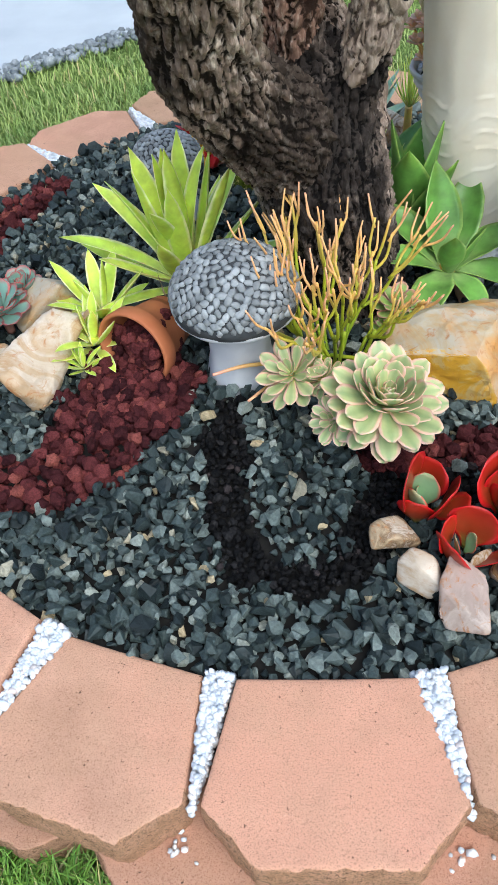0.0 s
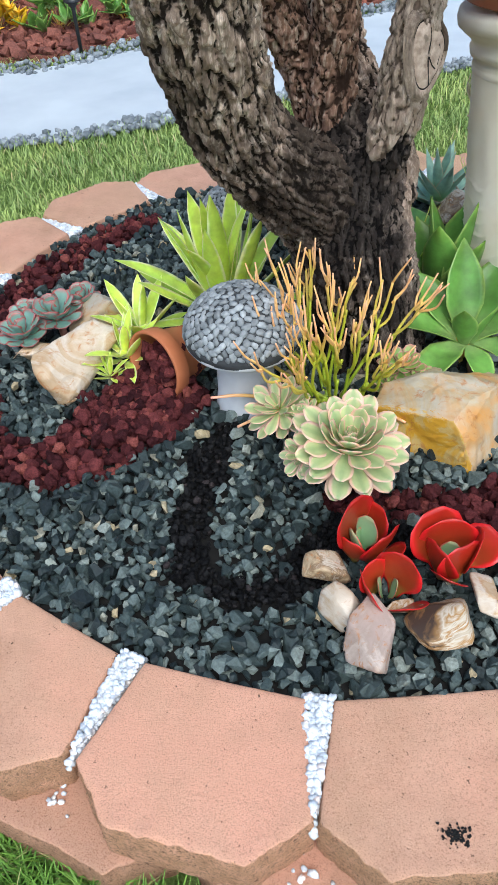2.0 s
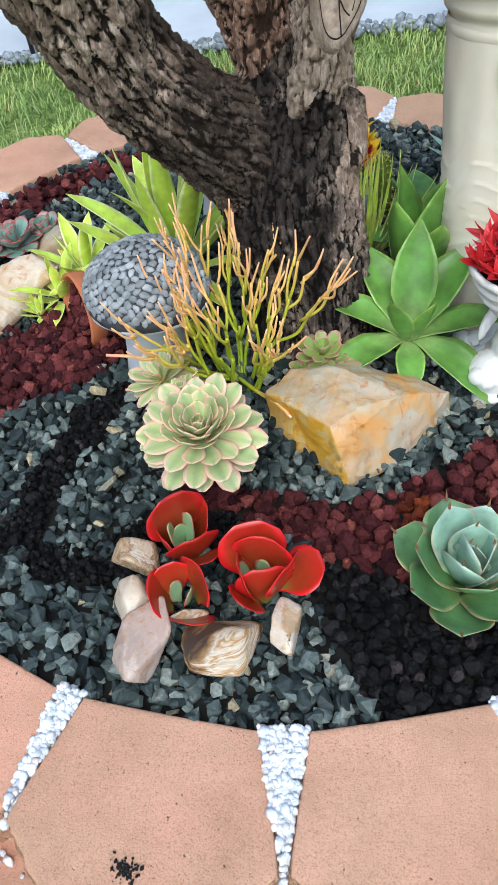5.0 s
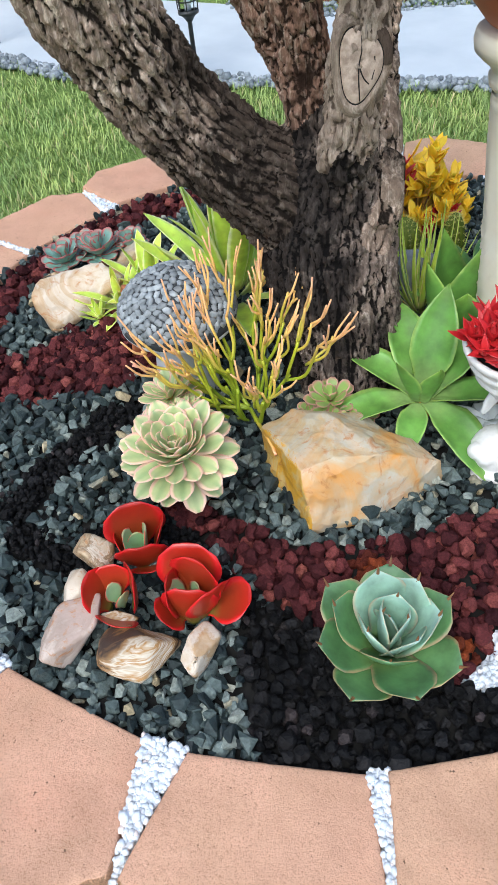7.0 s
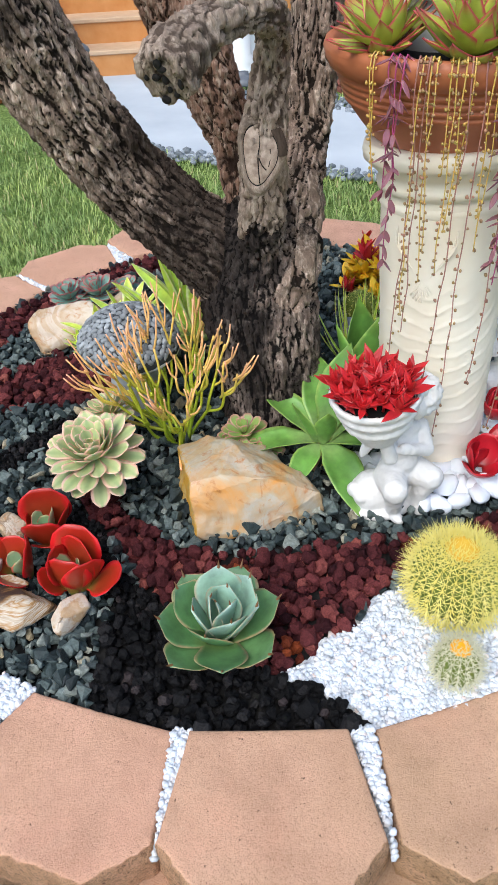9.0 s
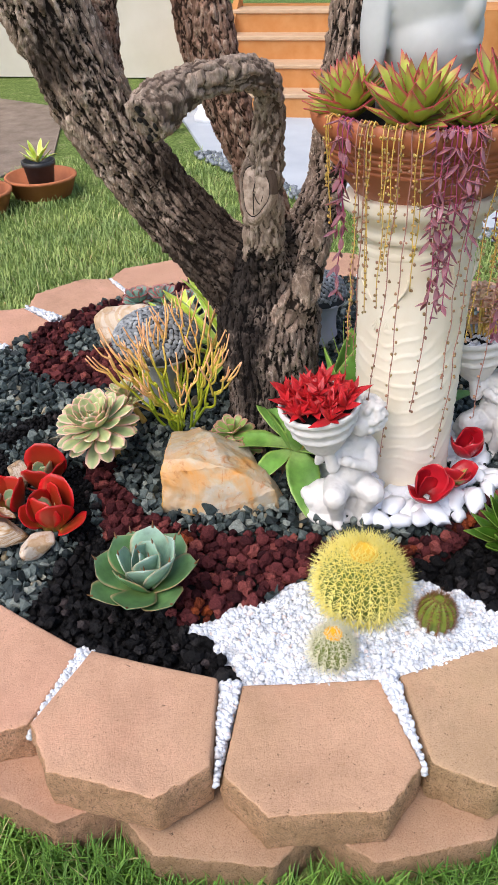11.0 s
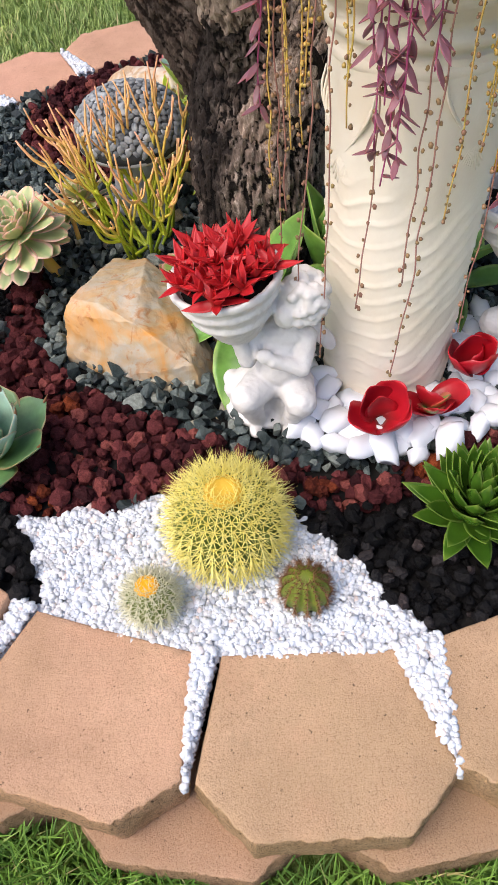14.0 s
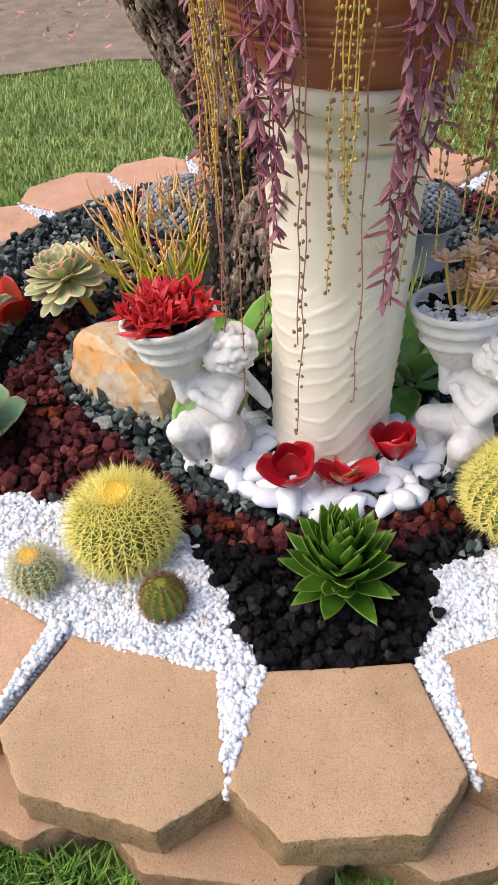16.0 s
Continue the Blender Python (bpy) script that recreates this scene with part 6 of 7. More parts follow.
# ---- cacti ----
def make_cactus(name, at, r, high, ribs, body, spine, crown, label, per_rib=11, spine_len=0.03, crown_r=0.24, fan=6, spine_r=0.0007):
    ob = empty(name, Matrix.Translation(at), label, "cactus", "ball cacti")
    prof = []
    for i in range(25):
        t = radians(-60 + 150 * i / 24)
        prof.append((max(0.0002, r * math.cos(t)), high * 0.5 * (math.sin(t) + 0.72) / 0.86))
    part("body", turned("body", prof, body, ribs * 6, lambda a, z, rr: (-0.13 * abs(math.sin(a * ribs / 2)) - 0.05 * (1 - abs(math.cos(a * ribs / 2)))) * rr + 0.05 * rr), ob)
    if crown:
        v, f, uv = lathe([(r * crown_r * 1.1, high * 0.985), (r * crown_r, high * 1.02), (r * crown_r * 0.6, high * 1.035), (0.0002, high * 1.02)], 28, lambda a, z, q: 0.06 * q * math.sin(9 * a))
        part("crown", mesh("crown", v, f, crown, True, uv), ob, None, "woolly yellow crown")
    for k_ in range(ribs):
        a0 = 2 * math.pi * k_ / ribs
        vs, fs = [], []
        for j in range(per_rib):
            t = radians(-38 + 118 * (j + 0.3 * (k_ % 2)) / per_rib)
            rr, zz = r * math.cos(t) * 1.03, high * 0.5 * (math.sin(t) + 0.72) / 0.86
            base = Vector((rr * math.cos(a0), rr * math.sin(a0), zz))
            nrm = Vector((math.cos(t) * math.cos(a0), math.cos(t) * math.sin(a0), math.sin(t)))
            e1 = nrm.orthogonal().normalized()
            e2 = nrm.cross(e1)
            for s in range(fan):
                an = 6.283 * s / fan + j
                out = 0.85 if s else 0.1
                d = (nrm * 0.75 + (e1 * math.cos(an) + e2 * math.sin(an)) * out * RND.uniform(0.7, 1.2)).normalized()
                L = spine_len * RND.uniform(0.7, 1.15)
                w1 = d.orthogonal().normalized() * spine_r
                w2 = d.cross(w1)
                n0 = len(vs)
                vs += [base + w1, base - w1 * 0.5 + w2 * 0.87, base - w1 * 0.5 - w2 * 0.87, base + d * L]
                fs += [(n0, n0 + 1, n0 + 3), (n0 + 1, n0 + 2, n0 + 3), (n0 + 2, n0, n0 + 3)]
        tagged(part("spine_cover", mesh("spine_cover", [tuple(v) for v in vs], fs, spine, False), ob), kind="stuff")
    return ob


make_cactus("barrel_cactus", (0.855, 1.368, 0.187), 0.082, 0.142, 26, M["barrel"], M["spine"], M["crown_yellow"], "large golden barrel cactus with dense straw coloured spines on white gravel", 13, 0.037, 0.34, 7, 0.00115)
make_cactus("barrel_cactus", (0.972, 1.252, 0.187), 0.036, 0.078, 15, M["barrel"], M["spine_white"], M["crown_orange"], "small barrel cactus with pale spines and an orange crown", 9, 0.024, 0.46, 8, 0.0009)
make_cactus("ball_cactus", (0.963, 1.485, 0.187), 0.036, 0.074, 13, M["barrel_dark"], M["spine_brown"], None, "small dark green ribbed ball cactus with brown spines", 11, 0.013, 0.2, 6, 0.0008)
make_cactus("barrel_cactus", (0.60, 2.03, 0.187), 0.085, 0.145, 24, M["barrel"], M["spine"], M["crown_yellow"], "golden barrel cactus next to the second statue", 14, 0.033, 0.26, 10, 0.0011)
make_cactus("barrel_cactus", (0.73, 2.06, 0.187), 0.036, 0.078, 15, M["barrel"], M["spine_white"], M["crown_orange"], "small pale spined barrel cactus on white gravel", 9, 0.024, 0.46, 8, 0.0009)
make_cactus("ball_cactus", (-0.05, 1.92, 0.19), 0.05, 0.1, 14, M["barrel_dark"], M["spine"], None, "round green cactus behind the trunk", 9, 0.012, 0.2, 6, 0.0005)
make_cactus("ball_cactus", (0.12, 1.9, 0.2), 0.03, 0.17, 12, M["barrel_dark"], M["spine"], None, "taller green cactus behind the trunk", 10, 0.012, 0.2, 6, 0.0005)


# ---- pencil cactus ----
def make_pencil(at, label, count, high, spread, seed, thick=0.0055, lean=(0.0, 0.0)):
    ob = empty("pencil_cactus", Matrix.Translation(at), label, "succulent")
    r = random.Random(seed)

    def twig(p, d, length, rad, depth, tone):
        q = p + d * length * 0.5 + Vector((r.uniform(-1, 1), r.uniform(-1, 1), -0.5)) * length * 0.13
        e = p + d * length + Vector((0, 0, length * 0.2))
        end = rad * (0.88 if depth < 3 else 0.62)
        v, f, _ = tube(spline([(*p, rad), (*q, rad * 0.96), (*e, end)], 0.012), 8)
        n = len(v)
        uv = [(0, tone + 0.22 * (i // 8) / max(1, n // 8)) for i in range(n)]
        part("branch", mesh("branch", v, f, M["pencil"], True, uv), ob)
        if depth < 3:
            kids = r.choice((2, 3)) if depth < 2 else r.choice((1, 2, 2))
            for _ in range(kids):
                t = r.uniform(0.72, 1.0)
                d2 = (d + Vector((r.uniform(-1, 1), r.uniform(-1, 1), r.uniform(-0.1, 0.75))) * (0.42 if depth else 0.5)).normalized()
                twig(p.lerp(e, t), d2, length * r.uniform(0.68, 0.95), rad * 0.84, depth + 1, tone + 0.22)
    for i in range(count):
        a = 6.283 * i / count + r.uniform(-0.4, 0.4)
        s = spread * r.uniform(0.3, 1.0)
        d = Vector((s * math.cos(a) + lean[0], s * math.sin(a) + lean[1], 1)).normalized()
        twig(Vector((0.02 * math.cos(a), 0.02 * math.sin(a), 0)), d, high * r.uniform(0.22, 0.32), thick, 0, 0.0)
    for d, L in (((-0.9, -0.5, 0.32), 0.2), ((-0.75, -0.75, 0.2), 0.17), ((0.85, -0.45, 0.3), 0.15), ((-0.95, 0.1, 0.5), 0.2)):
        d = Vector(d).normalized()
        p = Vector((0, 0, 0.02))
        rows = [(*p, 0.0045), (*(p + d * L * 0.5 + Vector((0, 0, -0.004))), 0.0042), (*(p + d * L), 0.0038), (*(p + d * L * 1.35 + Vector((0, 0, -0.012))), 0.0028)]
        v, f, _ = tube(spline(rows, 0.012), 8)
        part("branch", mesh("branch", v, f, M["pencil"], True, [(0, 0.1 + 0.85 * (i // 8) / (len(v) // 8)) for i in range(len(v))]), ob)


make_pencil((0.135, 1.19, 0.2), "orange tipped pencil cactus with many thin branches", 14, 0.36, 0.95, 8, 0.0041, (-0.12, -0.04))


# ---- plants in the small bowls and the large one ----
cl = [leaf_mesh("leaf", M["crassula"], 0.048, 0.017, (0.6, 0.95, 1.0, 0.9, 0.65, 0.32, 0.0), b, 0.4, 0.0035, 5, 9) for b in (0.25, 0.6, -0.2)]
ob = empty("scarlet_crassula", PB1, "scarlet crassula clump filling the statue's bowl", "succulent")
part("bowl_soil", turned("bowl_soil", [(0.072, -0.006), (0.05, 0.0), (0.0002, 0.004)], M["soil"], 24), ob)
for i in range(22):
    a, r_ = i * 2.4, 0.078 * math.sqrt((i + 0.5) / 22)
    x, y, z = r_ * math.cos(a), r_ * math.sin(a), 0.006 + 0.016 * (1 - r_ / 0.1) + 0.016 * RND.random()
    v, f, uv = tube(spline([(x * 0.7, y * 0.7, -0.01, 0.003), (x, y, z, 0.003)], 0.01), 6)
    st = part("stem", mesh("stem", v, f, M["crassula"], True, uv), ob)
    lean = math.degrees(a)
    for n, lift, s in ((4, 10, 1.0), (4, 42, 0.9), (2, 72, 0.7)):
        for j in range(n):
            part("leaf", RND.choice(cl), st, aim(x, y, z + 0.004, 360 * j / n + lean + lift, lift + RND.uniform(-18, 18), RND.uniform(-30, 30), s * RND.uniform(0.75, 1.15)))

pl = [leaf_mesh("leaf", M["pinksedum"], 0.026, 0.014, SPOON, b, 0.3, 0.004, 5, 7) for b in (0.2, 0.5)]
ob = empty("pink_sedum", PB2, "pink ghost sedum over black and white pebbles in the statue's bowl", "succulent")
for i in range(22):
    a, r_ = RND.uniform(0, 6.283), RND.uniform(0.01, 0.075)
    x, y, z = r_ * math.cos(a) - 0.038, r_ * math.sin(a) + 0.012, 0.02 + 0.075 * RND.random()
    v, f, uv = tube(spline([(x * 0.4, y * 0.4, -0.01, 0.003), (x * 0.8, y * 0.8, z * 0.5, 0.003), (x, y, z, 0.003)], 0.01), 6)
    st = part("stem", mesh("stem", v, f, M["ystem"], True, uv), ob)
    for n, lift, s in ((6, 6, 1.1), (5, 35, 0.95), (3, 65, 0.6)):
        for j in range(n):
            part("leaf", RND.choice(pl), st, aim(x, y, z, 360 * j / n + lift, lift, 0, s))
spots = [tuple(PB2 @ Vector((0.07 * math.sqrt((i + 0.5) / 150) * math.cos(i * 2.4), 0.068 * math.sqrt((i + 0.5) / 150) * math.sin(i * 2.4), -0.004))) for i in range(150)]
RND.shuffle(spots)
strew("bowl_pebbles", spots[:105], GRIT, 0.014, M["white"], "white pebbles in the statue's bowl", "gravel", 21, 0.6)
strew("bowl_pebbles", spots[105:], GRIT, 0.015, M["black"], "black pebbles in the statue's bowl", "gravel", 22, 0.6)
gr_leaf = leaf_mesh("leaf", M["yucca"], 0.12, 0.006, SPEAR, 0.5, 0.3, 0.0015, 3, 8)
rosette("grassy_tuft", (0.38, 2.07, 0.33), "yellow green grassy tuft behind the second statue", [gr_leaf], [(10, 0.005, 0, 40, 1), (10, 0.004, 0, 62, 1.1), (8, 0.002, 0, 80, 1.1)], category="grass", stem=(M["ystem"], [(0, 0, 0, 0.01), (0, 0, -0.14, 0.012)]))
rosette("grassy_tuft", (0.17, 1.72, 0.205), "yellow green thin leaved tuft behind the trunk", [gr_leaf], [(9, 0.012, 0, 38, 1.9), (10, 0.01, 0, 58, 2.2), (6, 0.006, 0, 75, 2.1)], category="grass")

ll = [leaf_mesh("leaf", M["lipstick"], 0.09, 0.04, SPEAR, b, 0.4, 0.007, 7, 9) for b in (0.3, 0.55, 0.1)]
for x, y, s, tl in ((0.115, -0.1, 1.2, (10, 14)), (0.15, 0.06, 1.25, (-6, 14)), (-0.01, -0.165, 1.0, (14, 0)), (0.055, 0.165, 1.1, (-12, 2)), (-0.13, -0.07, 0.9, (6, -8)), (-0.12, 0.09, 1.0, (0, -8)), (0.17, -0.03, 0.7, (4, 16)), (0.12, 0.13, 0.7, (-10, 10))):
    rosette("lipstick_echeveria", (BOWL[0] + x, BOWL[1] + y, BOWL[2] + 0.155), "green echeveria rosette with red pointed tips in the bowl", ll, [(11, 0.011, 0.0, 20, 1.0), (10, 0.01, 0.012, 36, 1.02), (9, 0.008, 0.02, 50, 0.95), (7, 0.005, 0.026, 64, 0.8), (4, 0.003, 0.03, 76, 0.6)], tl, group="rosettes in the bowl", scale=s, spin=RND.uniform(0, 90))


# ---- trailing strands ----
BEAD = chip_shapes(4, 44, round_=1)
PUR = leaf_mesh("leaf", M["purpleleaf"], 0.034, 0.0105, OVAL, 0.25, 0.3, 0.003, 5, 6)
PURV = np.array([v.co[:] for v in PUR.vertices])
PURF = [tuple(p.vertices) for p in PUR.polygons]
PURUV = {}
for lp in PUR.loops:
    PURUV[lp.vertex_index] = tuple(PUR.uv_layers[0].data[lp.index].uv)


def strand_line(az, length, seed, out=0.243):
    r = random.Random(seed)
    a = radians(az)
    rows = [(0.2 * math.cos(a), 0.2 * math.sin(a), 0.145, 0.0014), (0.232 * math.cos(a), 0.232 * math.sin(a), 0.172, 0.0014), (out * math.cos(a), out * math.sin(a), 0.15, 0.0013)]
    n = max(2, int(length / 0.05))
    dx = dy = 0.0
    for i in range(1, n + 1):
        dx += r.uniform(-0.005, 0.005)
        dy += r.uniform(-0.005, 0.005)
        pull = out - 0.012 * min(1.0, i / 3)
        rows.append((pull * math.cos(a) + dx, pull * math.sin(a) + dy, 0.15 - length * i / n, 0.0011))
    return spline(rows, 0.012)


def bead_strand(ob, az, length, seed, stem, bead, size=0.0068, gap=0.0115, pair=False):
    r = random.Random(seed)
    line = strand_line(az, length, seed)
    v, f, uv = tube(line, 5)
    st = part("strand", mesh("strand", v, f, stem, True, uv), ob)
    vs, fs, base, acc = [], [], 0, 0.0
    for p, q in zip(line, line[1:]):
        acc += np.linalg.norm(q[:3] - p[:3])
        if acc > gap:
            acc = 0.0
            for _ in range(2 if pair else r.choice((1, 1, 2))):
                b, t = BEAD[r.randrange(4)]
                an = r.uniform(0, 6.283)
                s = size * r.uniform(0.7, 1.2)
                vs.append(b * (s * 0.9, s * 0.9, s * 1.3) + q[:3] + np.array((math.cos(an), math.sin(an), 0)) * s * 0.7)
                fs.append(t + base)
                base += len(b)
    if vs:
        tagged(part("bead", mesh("bead", np.vstack(vs), np.vstack(fs), bead, True), st), kind="stuff")


def purple_strand(ob, az, length, seed, gap=0.019):
    r = random.Random(seed)
    line = strand_line(az, length, seed)
    v, f, uv = tube(line, 5)
    st = part("strand", mesh("strand", v, f, M["purplestem"], True, uv), ob)
    vs, fs, uvs, base, acc = [], [], [], 0, 0.0
    order = [PURUV[i] for i in range(len(PURV))]
    for p, q in zip(line, line[1:]):
        acc += np.linalg.norm(q[:3] - p[:3])
        if acc > gap:
            acc = 0.0
            for _ in range(2):
                m = np.array(aim(0, 0, 0, r.uniform(0, 360), r.uniform(-78, -15), 0, r.uniform(0.6, 1.1)))
                vs.append(PURV @ m[:3, :3].T + q[:3])
                fs += [tuple(base + i for i in t) for t in PURF]
                uvs += order
                base += len(PURV)
    if vs:
        tagged(part("foliage", mesh("foliage", np.vstack(vs), fs, M["purpleleaf"], True, uvs), st), kind="stuff")


trail = empty("trailing_succulents", Matrix.Translation(BOWL), "trailing bead and purple leaved succulents hanging from the bowl", "succulent")
seed = 100
for az, L in ((-62, 0.66), (-58, 0.45), (-43, 0.58), (-38, 0.68), (-33, 0.28), (-25, 0.56), (-6, 0.68), (-8, 0.5), (14, 0.6), (33, 0.4), (75, 0.4)):
    seed += 1
    bead_strand(trail, az, L, seed, M["pstem"] if L > 0.4 else M["ystem"], M["pearl"], 0.007, 0.0145)
for az, L in ((-81, 0.18), (-79.5, 0.1), (-60, 0.4), (-55, 0.28), (-48, 0.32), (4, 0.4), (8, 0.18), (11, 0.22), (38, 0.22), (41, 0.34), (44, 0.2), (57, 0.24), (61, 0.2), (64, 0.24), (67, 0.18), (70, 0.24), (74, 0.36), (-50, 0.15), (-45, 0.24), (-42, 0.17), (-35, 0.22), (-57, 0.34), (6, 0.24), (9, 0.3), (55, 0.3), (88, 0.3), (47, 0.18), (59, 0.14), (42, 0.14), (46, 0.12), (49, 0.2), (51, 0.13), (53, 0.17), (78, 0.34), (83, 0.28), (92, 0.36)):
    seed += 1
    bead_strand(trail, az, L, seed, M["ystem"], M["pearl_y"] if L < 0.25 else M["pearl"], 0.006, 0.0115, True)
for az, L in ((-70, 0.32), (-67, 0.16), (-73, 0.2), (-28, 0.18), (-25, 0.3), (-22, 0.24), (-20, 0.35), (-18, 0.32), (-15, 0.26), (-12, 0.14), (-10, 0.2), (23, 0.3), (25, 0.42), (27, 0.26), (29, 0.42), (31, 0.2), (34, 0.3), (37, 0.18), (62, 0.24), (100, 0.3)):
    seed += 1
    purple_strand(trail, az, L, seed)

# ---- red flowers on the pebbles ----
rp = [leaf_mesh("petal", M["redflower"], 0.08, 0.074, (0.55, 0.82, 0.97, 1.0, 1.0, 0.85, 0.4), b, 0.5, 0.004, 9, 12) for b in (0.75, 1.0)]
gp = leaf_mesh("leaf", M["greenleaf"], 0.075, 0.042, OVAL, 0.6, 0.5, 0.004, 7, 9)
for (x, y), petals in (((0.668, 1.632), ((-65, 22, 1.0), (50, 26, 1.05), (130, 36, 1.0), (-145, 38, 0.95), (190, 60, 0.75))), ((0.556, 1.805), ((-80, 36, 1.0), (10, 40, 1.05), (100, 46, 1.0), (190, 50, 1.0), (50, 64, 0.8)))):
    ob = empty("red_flower", Matrix.Translation((x, y, 0.247)) @ pose(0, 0, 0, 4, 12, 0), "cupped red flower lying on white pebbles", "flower", "red flowers")
    for n, (az, lift, s) in enumerate(petals):
        part("petal", rp[n % 2], ob, aim(0.008 * math.cos(radians(az)), 0.008 * math.sin(radians(az)), 0, az, lift, 0, s))
ob = empty("red_flower", Matrix.Translation((0.63, 1.722, 0.23)), "half open red and green flower bud on the pebbles", "flower", "red flowers")
for az, lift, s, lf in ((-60, 8, 0.9, rp[0]), (15, 14, 0.9, rp[1]), (80, 14, 1.0, rp[0]), (-10, 26, 1.1, gp), (50, 40, 0.9, gp), (-40, 42, 0.8, rp[1])):
    part("petal", lf, ob, aim(0, 0, 0, az, lift, 0, s))


# ---- lanterns, stairs, pots and the far side ----
def make_lantern(x, y, square, label, lean=0.0):
    ob = empty("path_lantern", pose(x, y, -0.04, 0, lean, 0), label, "solar lantern", "path lanterns")
    part("post", turned("post", [(0.0, 0), (0.011, 0), (0.011, 0.3), (0.02, 0.31), (0.02, 0.32)], M["blackmetal"], 16), ob)
    if square:
        bm = bmesh.new()
        for cx, cy, cz, sx, sy, sz in ((0, 0, 0.325, 0.1, 0.1, 0.012), (0, 0, 0.485, 0.1, 0.1, 0.012), (0, 0, 0.5, 0.13, 0.13, 0.014)):
            bmesh.ops.create_cube(bm, size=1, matrix=Matrix.LocRotScale((cx, cy, cz), None, (sx, sy, sz)))
        part("frame", bm_mesh("frame", bm, M["blackmetal"], False), ob)
        bar = bmesh.new()
        bmesh.ops.create_cube(bar, size=1, matrix=Matrix.Diagonal((0.008, 0.008, 0.16, 1)))
        bar = bm_mesh("bar", bar, M["blackmetal"], False)
        for sx in (-1, 1):
            for sy in (-1, 1):
                part("bar", bar, ob, Matrix.Translation((0.045 * sx, 0.045 * sy, 0.405)))
        gb = bmesh.new()
        bmesh.ops.create_cube(gb, size=1, matrix=Matrix.LocRotScale((0, 0, 0.405), None, (0.08, 0.08, 0.145)))
        part("pane", bm_mesh("pane", gb, M["glass"], False), ob)
        part("light_tube", turned("light_tube", [(0.0, 0.33), (0.018, 0.33), (0.018, 0.38), (0.0, 0.39)], M["whitepaint"], 16), ob)
    else:
        part("base_cup", turned("base_cup", [(0.012, 0.3), (0.03, 0.325), (0.048, 0.335), (0.05, 0.345), (0.044, 0.35)], M["blackmetal"], 24), ob)
        part("pane", turned("pane", [(0.04, 0.35), (0.046, 0.43)], M["glass"], 24), ob)
        bar = turned("bar", [(0.0028, 0), (0.0028, 0.085)], M["blackmetal"], 6)
        for i in range(8):
            part("bar", bar, ob, Matrix.Rotation(i * math.pi / 4, 4, "Z") @ Matrix.Translation((0.045, 0, 0.345)) @ pose(0, 0, 0, 0, 4, 0))
        ring = [(0.047, 0.385), (0.05, 0.388), (0.047, 0.391)]
        part("ring", turned("ring", ring, M["blackmetal"], 24), ob)
        part("roof", turned("roof", [(0.05, 0.425), (0.078, 0.43), (0.08, 0.437), (0.072, 0.455), (0.05, 0.472), (0.03, 0.478), (0.03, 0.488), (0.0, 0.49)], M["greymetal"], 28), ob, None, "dull grey domed solar cap")
        part("light_tube", turned("light_tube", [(0.0, 0.35), (0.014, 0.35), (0.014, 0.4), (0.0, 0.41)], M["whitepaint"], 16), ob)


make_lantern(-0.34, 3.8, True, "square black solar lantern on a post by the path")
make_lantern(-1.98, 2.81, False, "round black solar lantern with a grey cap by the path", -3)
make_lantern(-3.4, 2.5, False, "round black solar lantern near the steps")
make_lantern(-2.0, 4.3, False, "round black solar lantern beside the far bed")


def make_stairs():
    """Wooden steps with orange risers and tan treads."""
    m = Matrix.Translation((-4.25, 3.05, 0)) @ Matrix.Rotation(radians(-28), 4, "Z")
    ob = empty("porch_steps", m, "orange stained wooden porch steps with tan treads", "stairs")
    for i in range(4):
        bm = bmesh.new()
        bmesh.ops.create_cube(bm, size=1, matrix=Matrix.LocRotScale((-0.28 * i - 0.14, 0.2, 0.085 + 0.175 * i), None, (0.05, 1.14, 0.15)))
        part("riser", bm_mesh("riser", bm, M["deck"], False), ob)
        bm = bmesh.new()
        bmesh.ops.create_cube(bm, size=1, matrix=Matrix.LocRotScale((-0.28 * i - 0.26, 0.2, 0.175 + 0.175 * i), None, (0.32, 1.2, 0.032)))
        bmesh.ops.bevel(bm, geom=bm.edges[:], offset=0.006, segments=1, affect="EDGES")
        part("tread", bm_mesh("tread", bm, M["decktop"], False), ob)
    for s in (-0.42, 0.77):
        bm = bmesh.new()
        vs = [(-0.1, 0), (-1.35, 0), (-1.35, 0.86), (-1.0, 0.72), (-0.1, 0.17)]
        a = [bm.verts.new((x, s, z)) for x, z in vs]
        b = [bm.verts.new((x, s + 0.05, z)) for x, z in vs]
        bm.faces.new(a)
        bm.faces.new(b[::-1])
        for i in range(5):
            bm.faces.new((a[i], b[i], b[(i + 1) % 5], a[(i + 1) % 5]))
        bmesh.ops.recalc_face_normals(bm, faces=bm.faces[:])
        part("stringer", bm_mesh("stringer", bm, M["deck"], False), ob)


make_stairs()


def box_part(name, ob, mat, lo, hi, bevel=0.0):
    bm = bmesh.new()
    c = [(a + b) / 2 for a, b in zip(lo, hi)]
    bmesh.ops.create_cube(bm, size=1, matrix=Matrix.LocRotScale(c, None, [b - a for a, b in zip(lo, hi)]))
    if bevel:
        bmesh.ops.bevel(bm, geom=bm.edges[:], offset=bevel, segments=2, affect="EDGES")
    return part(name, bm_mesh(name, bm, mat, False), ob)


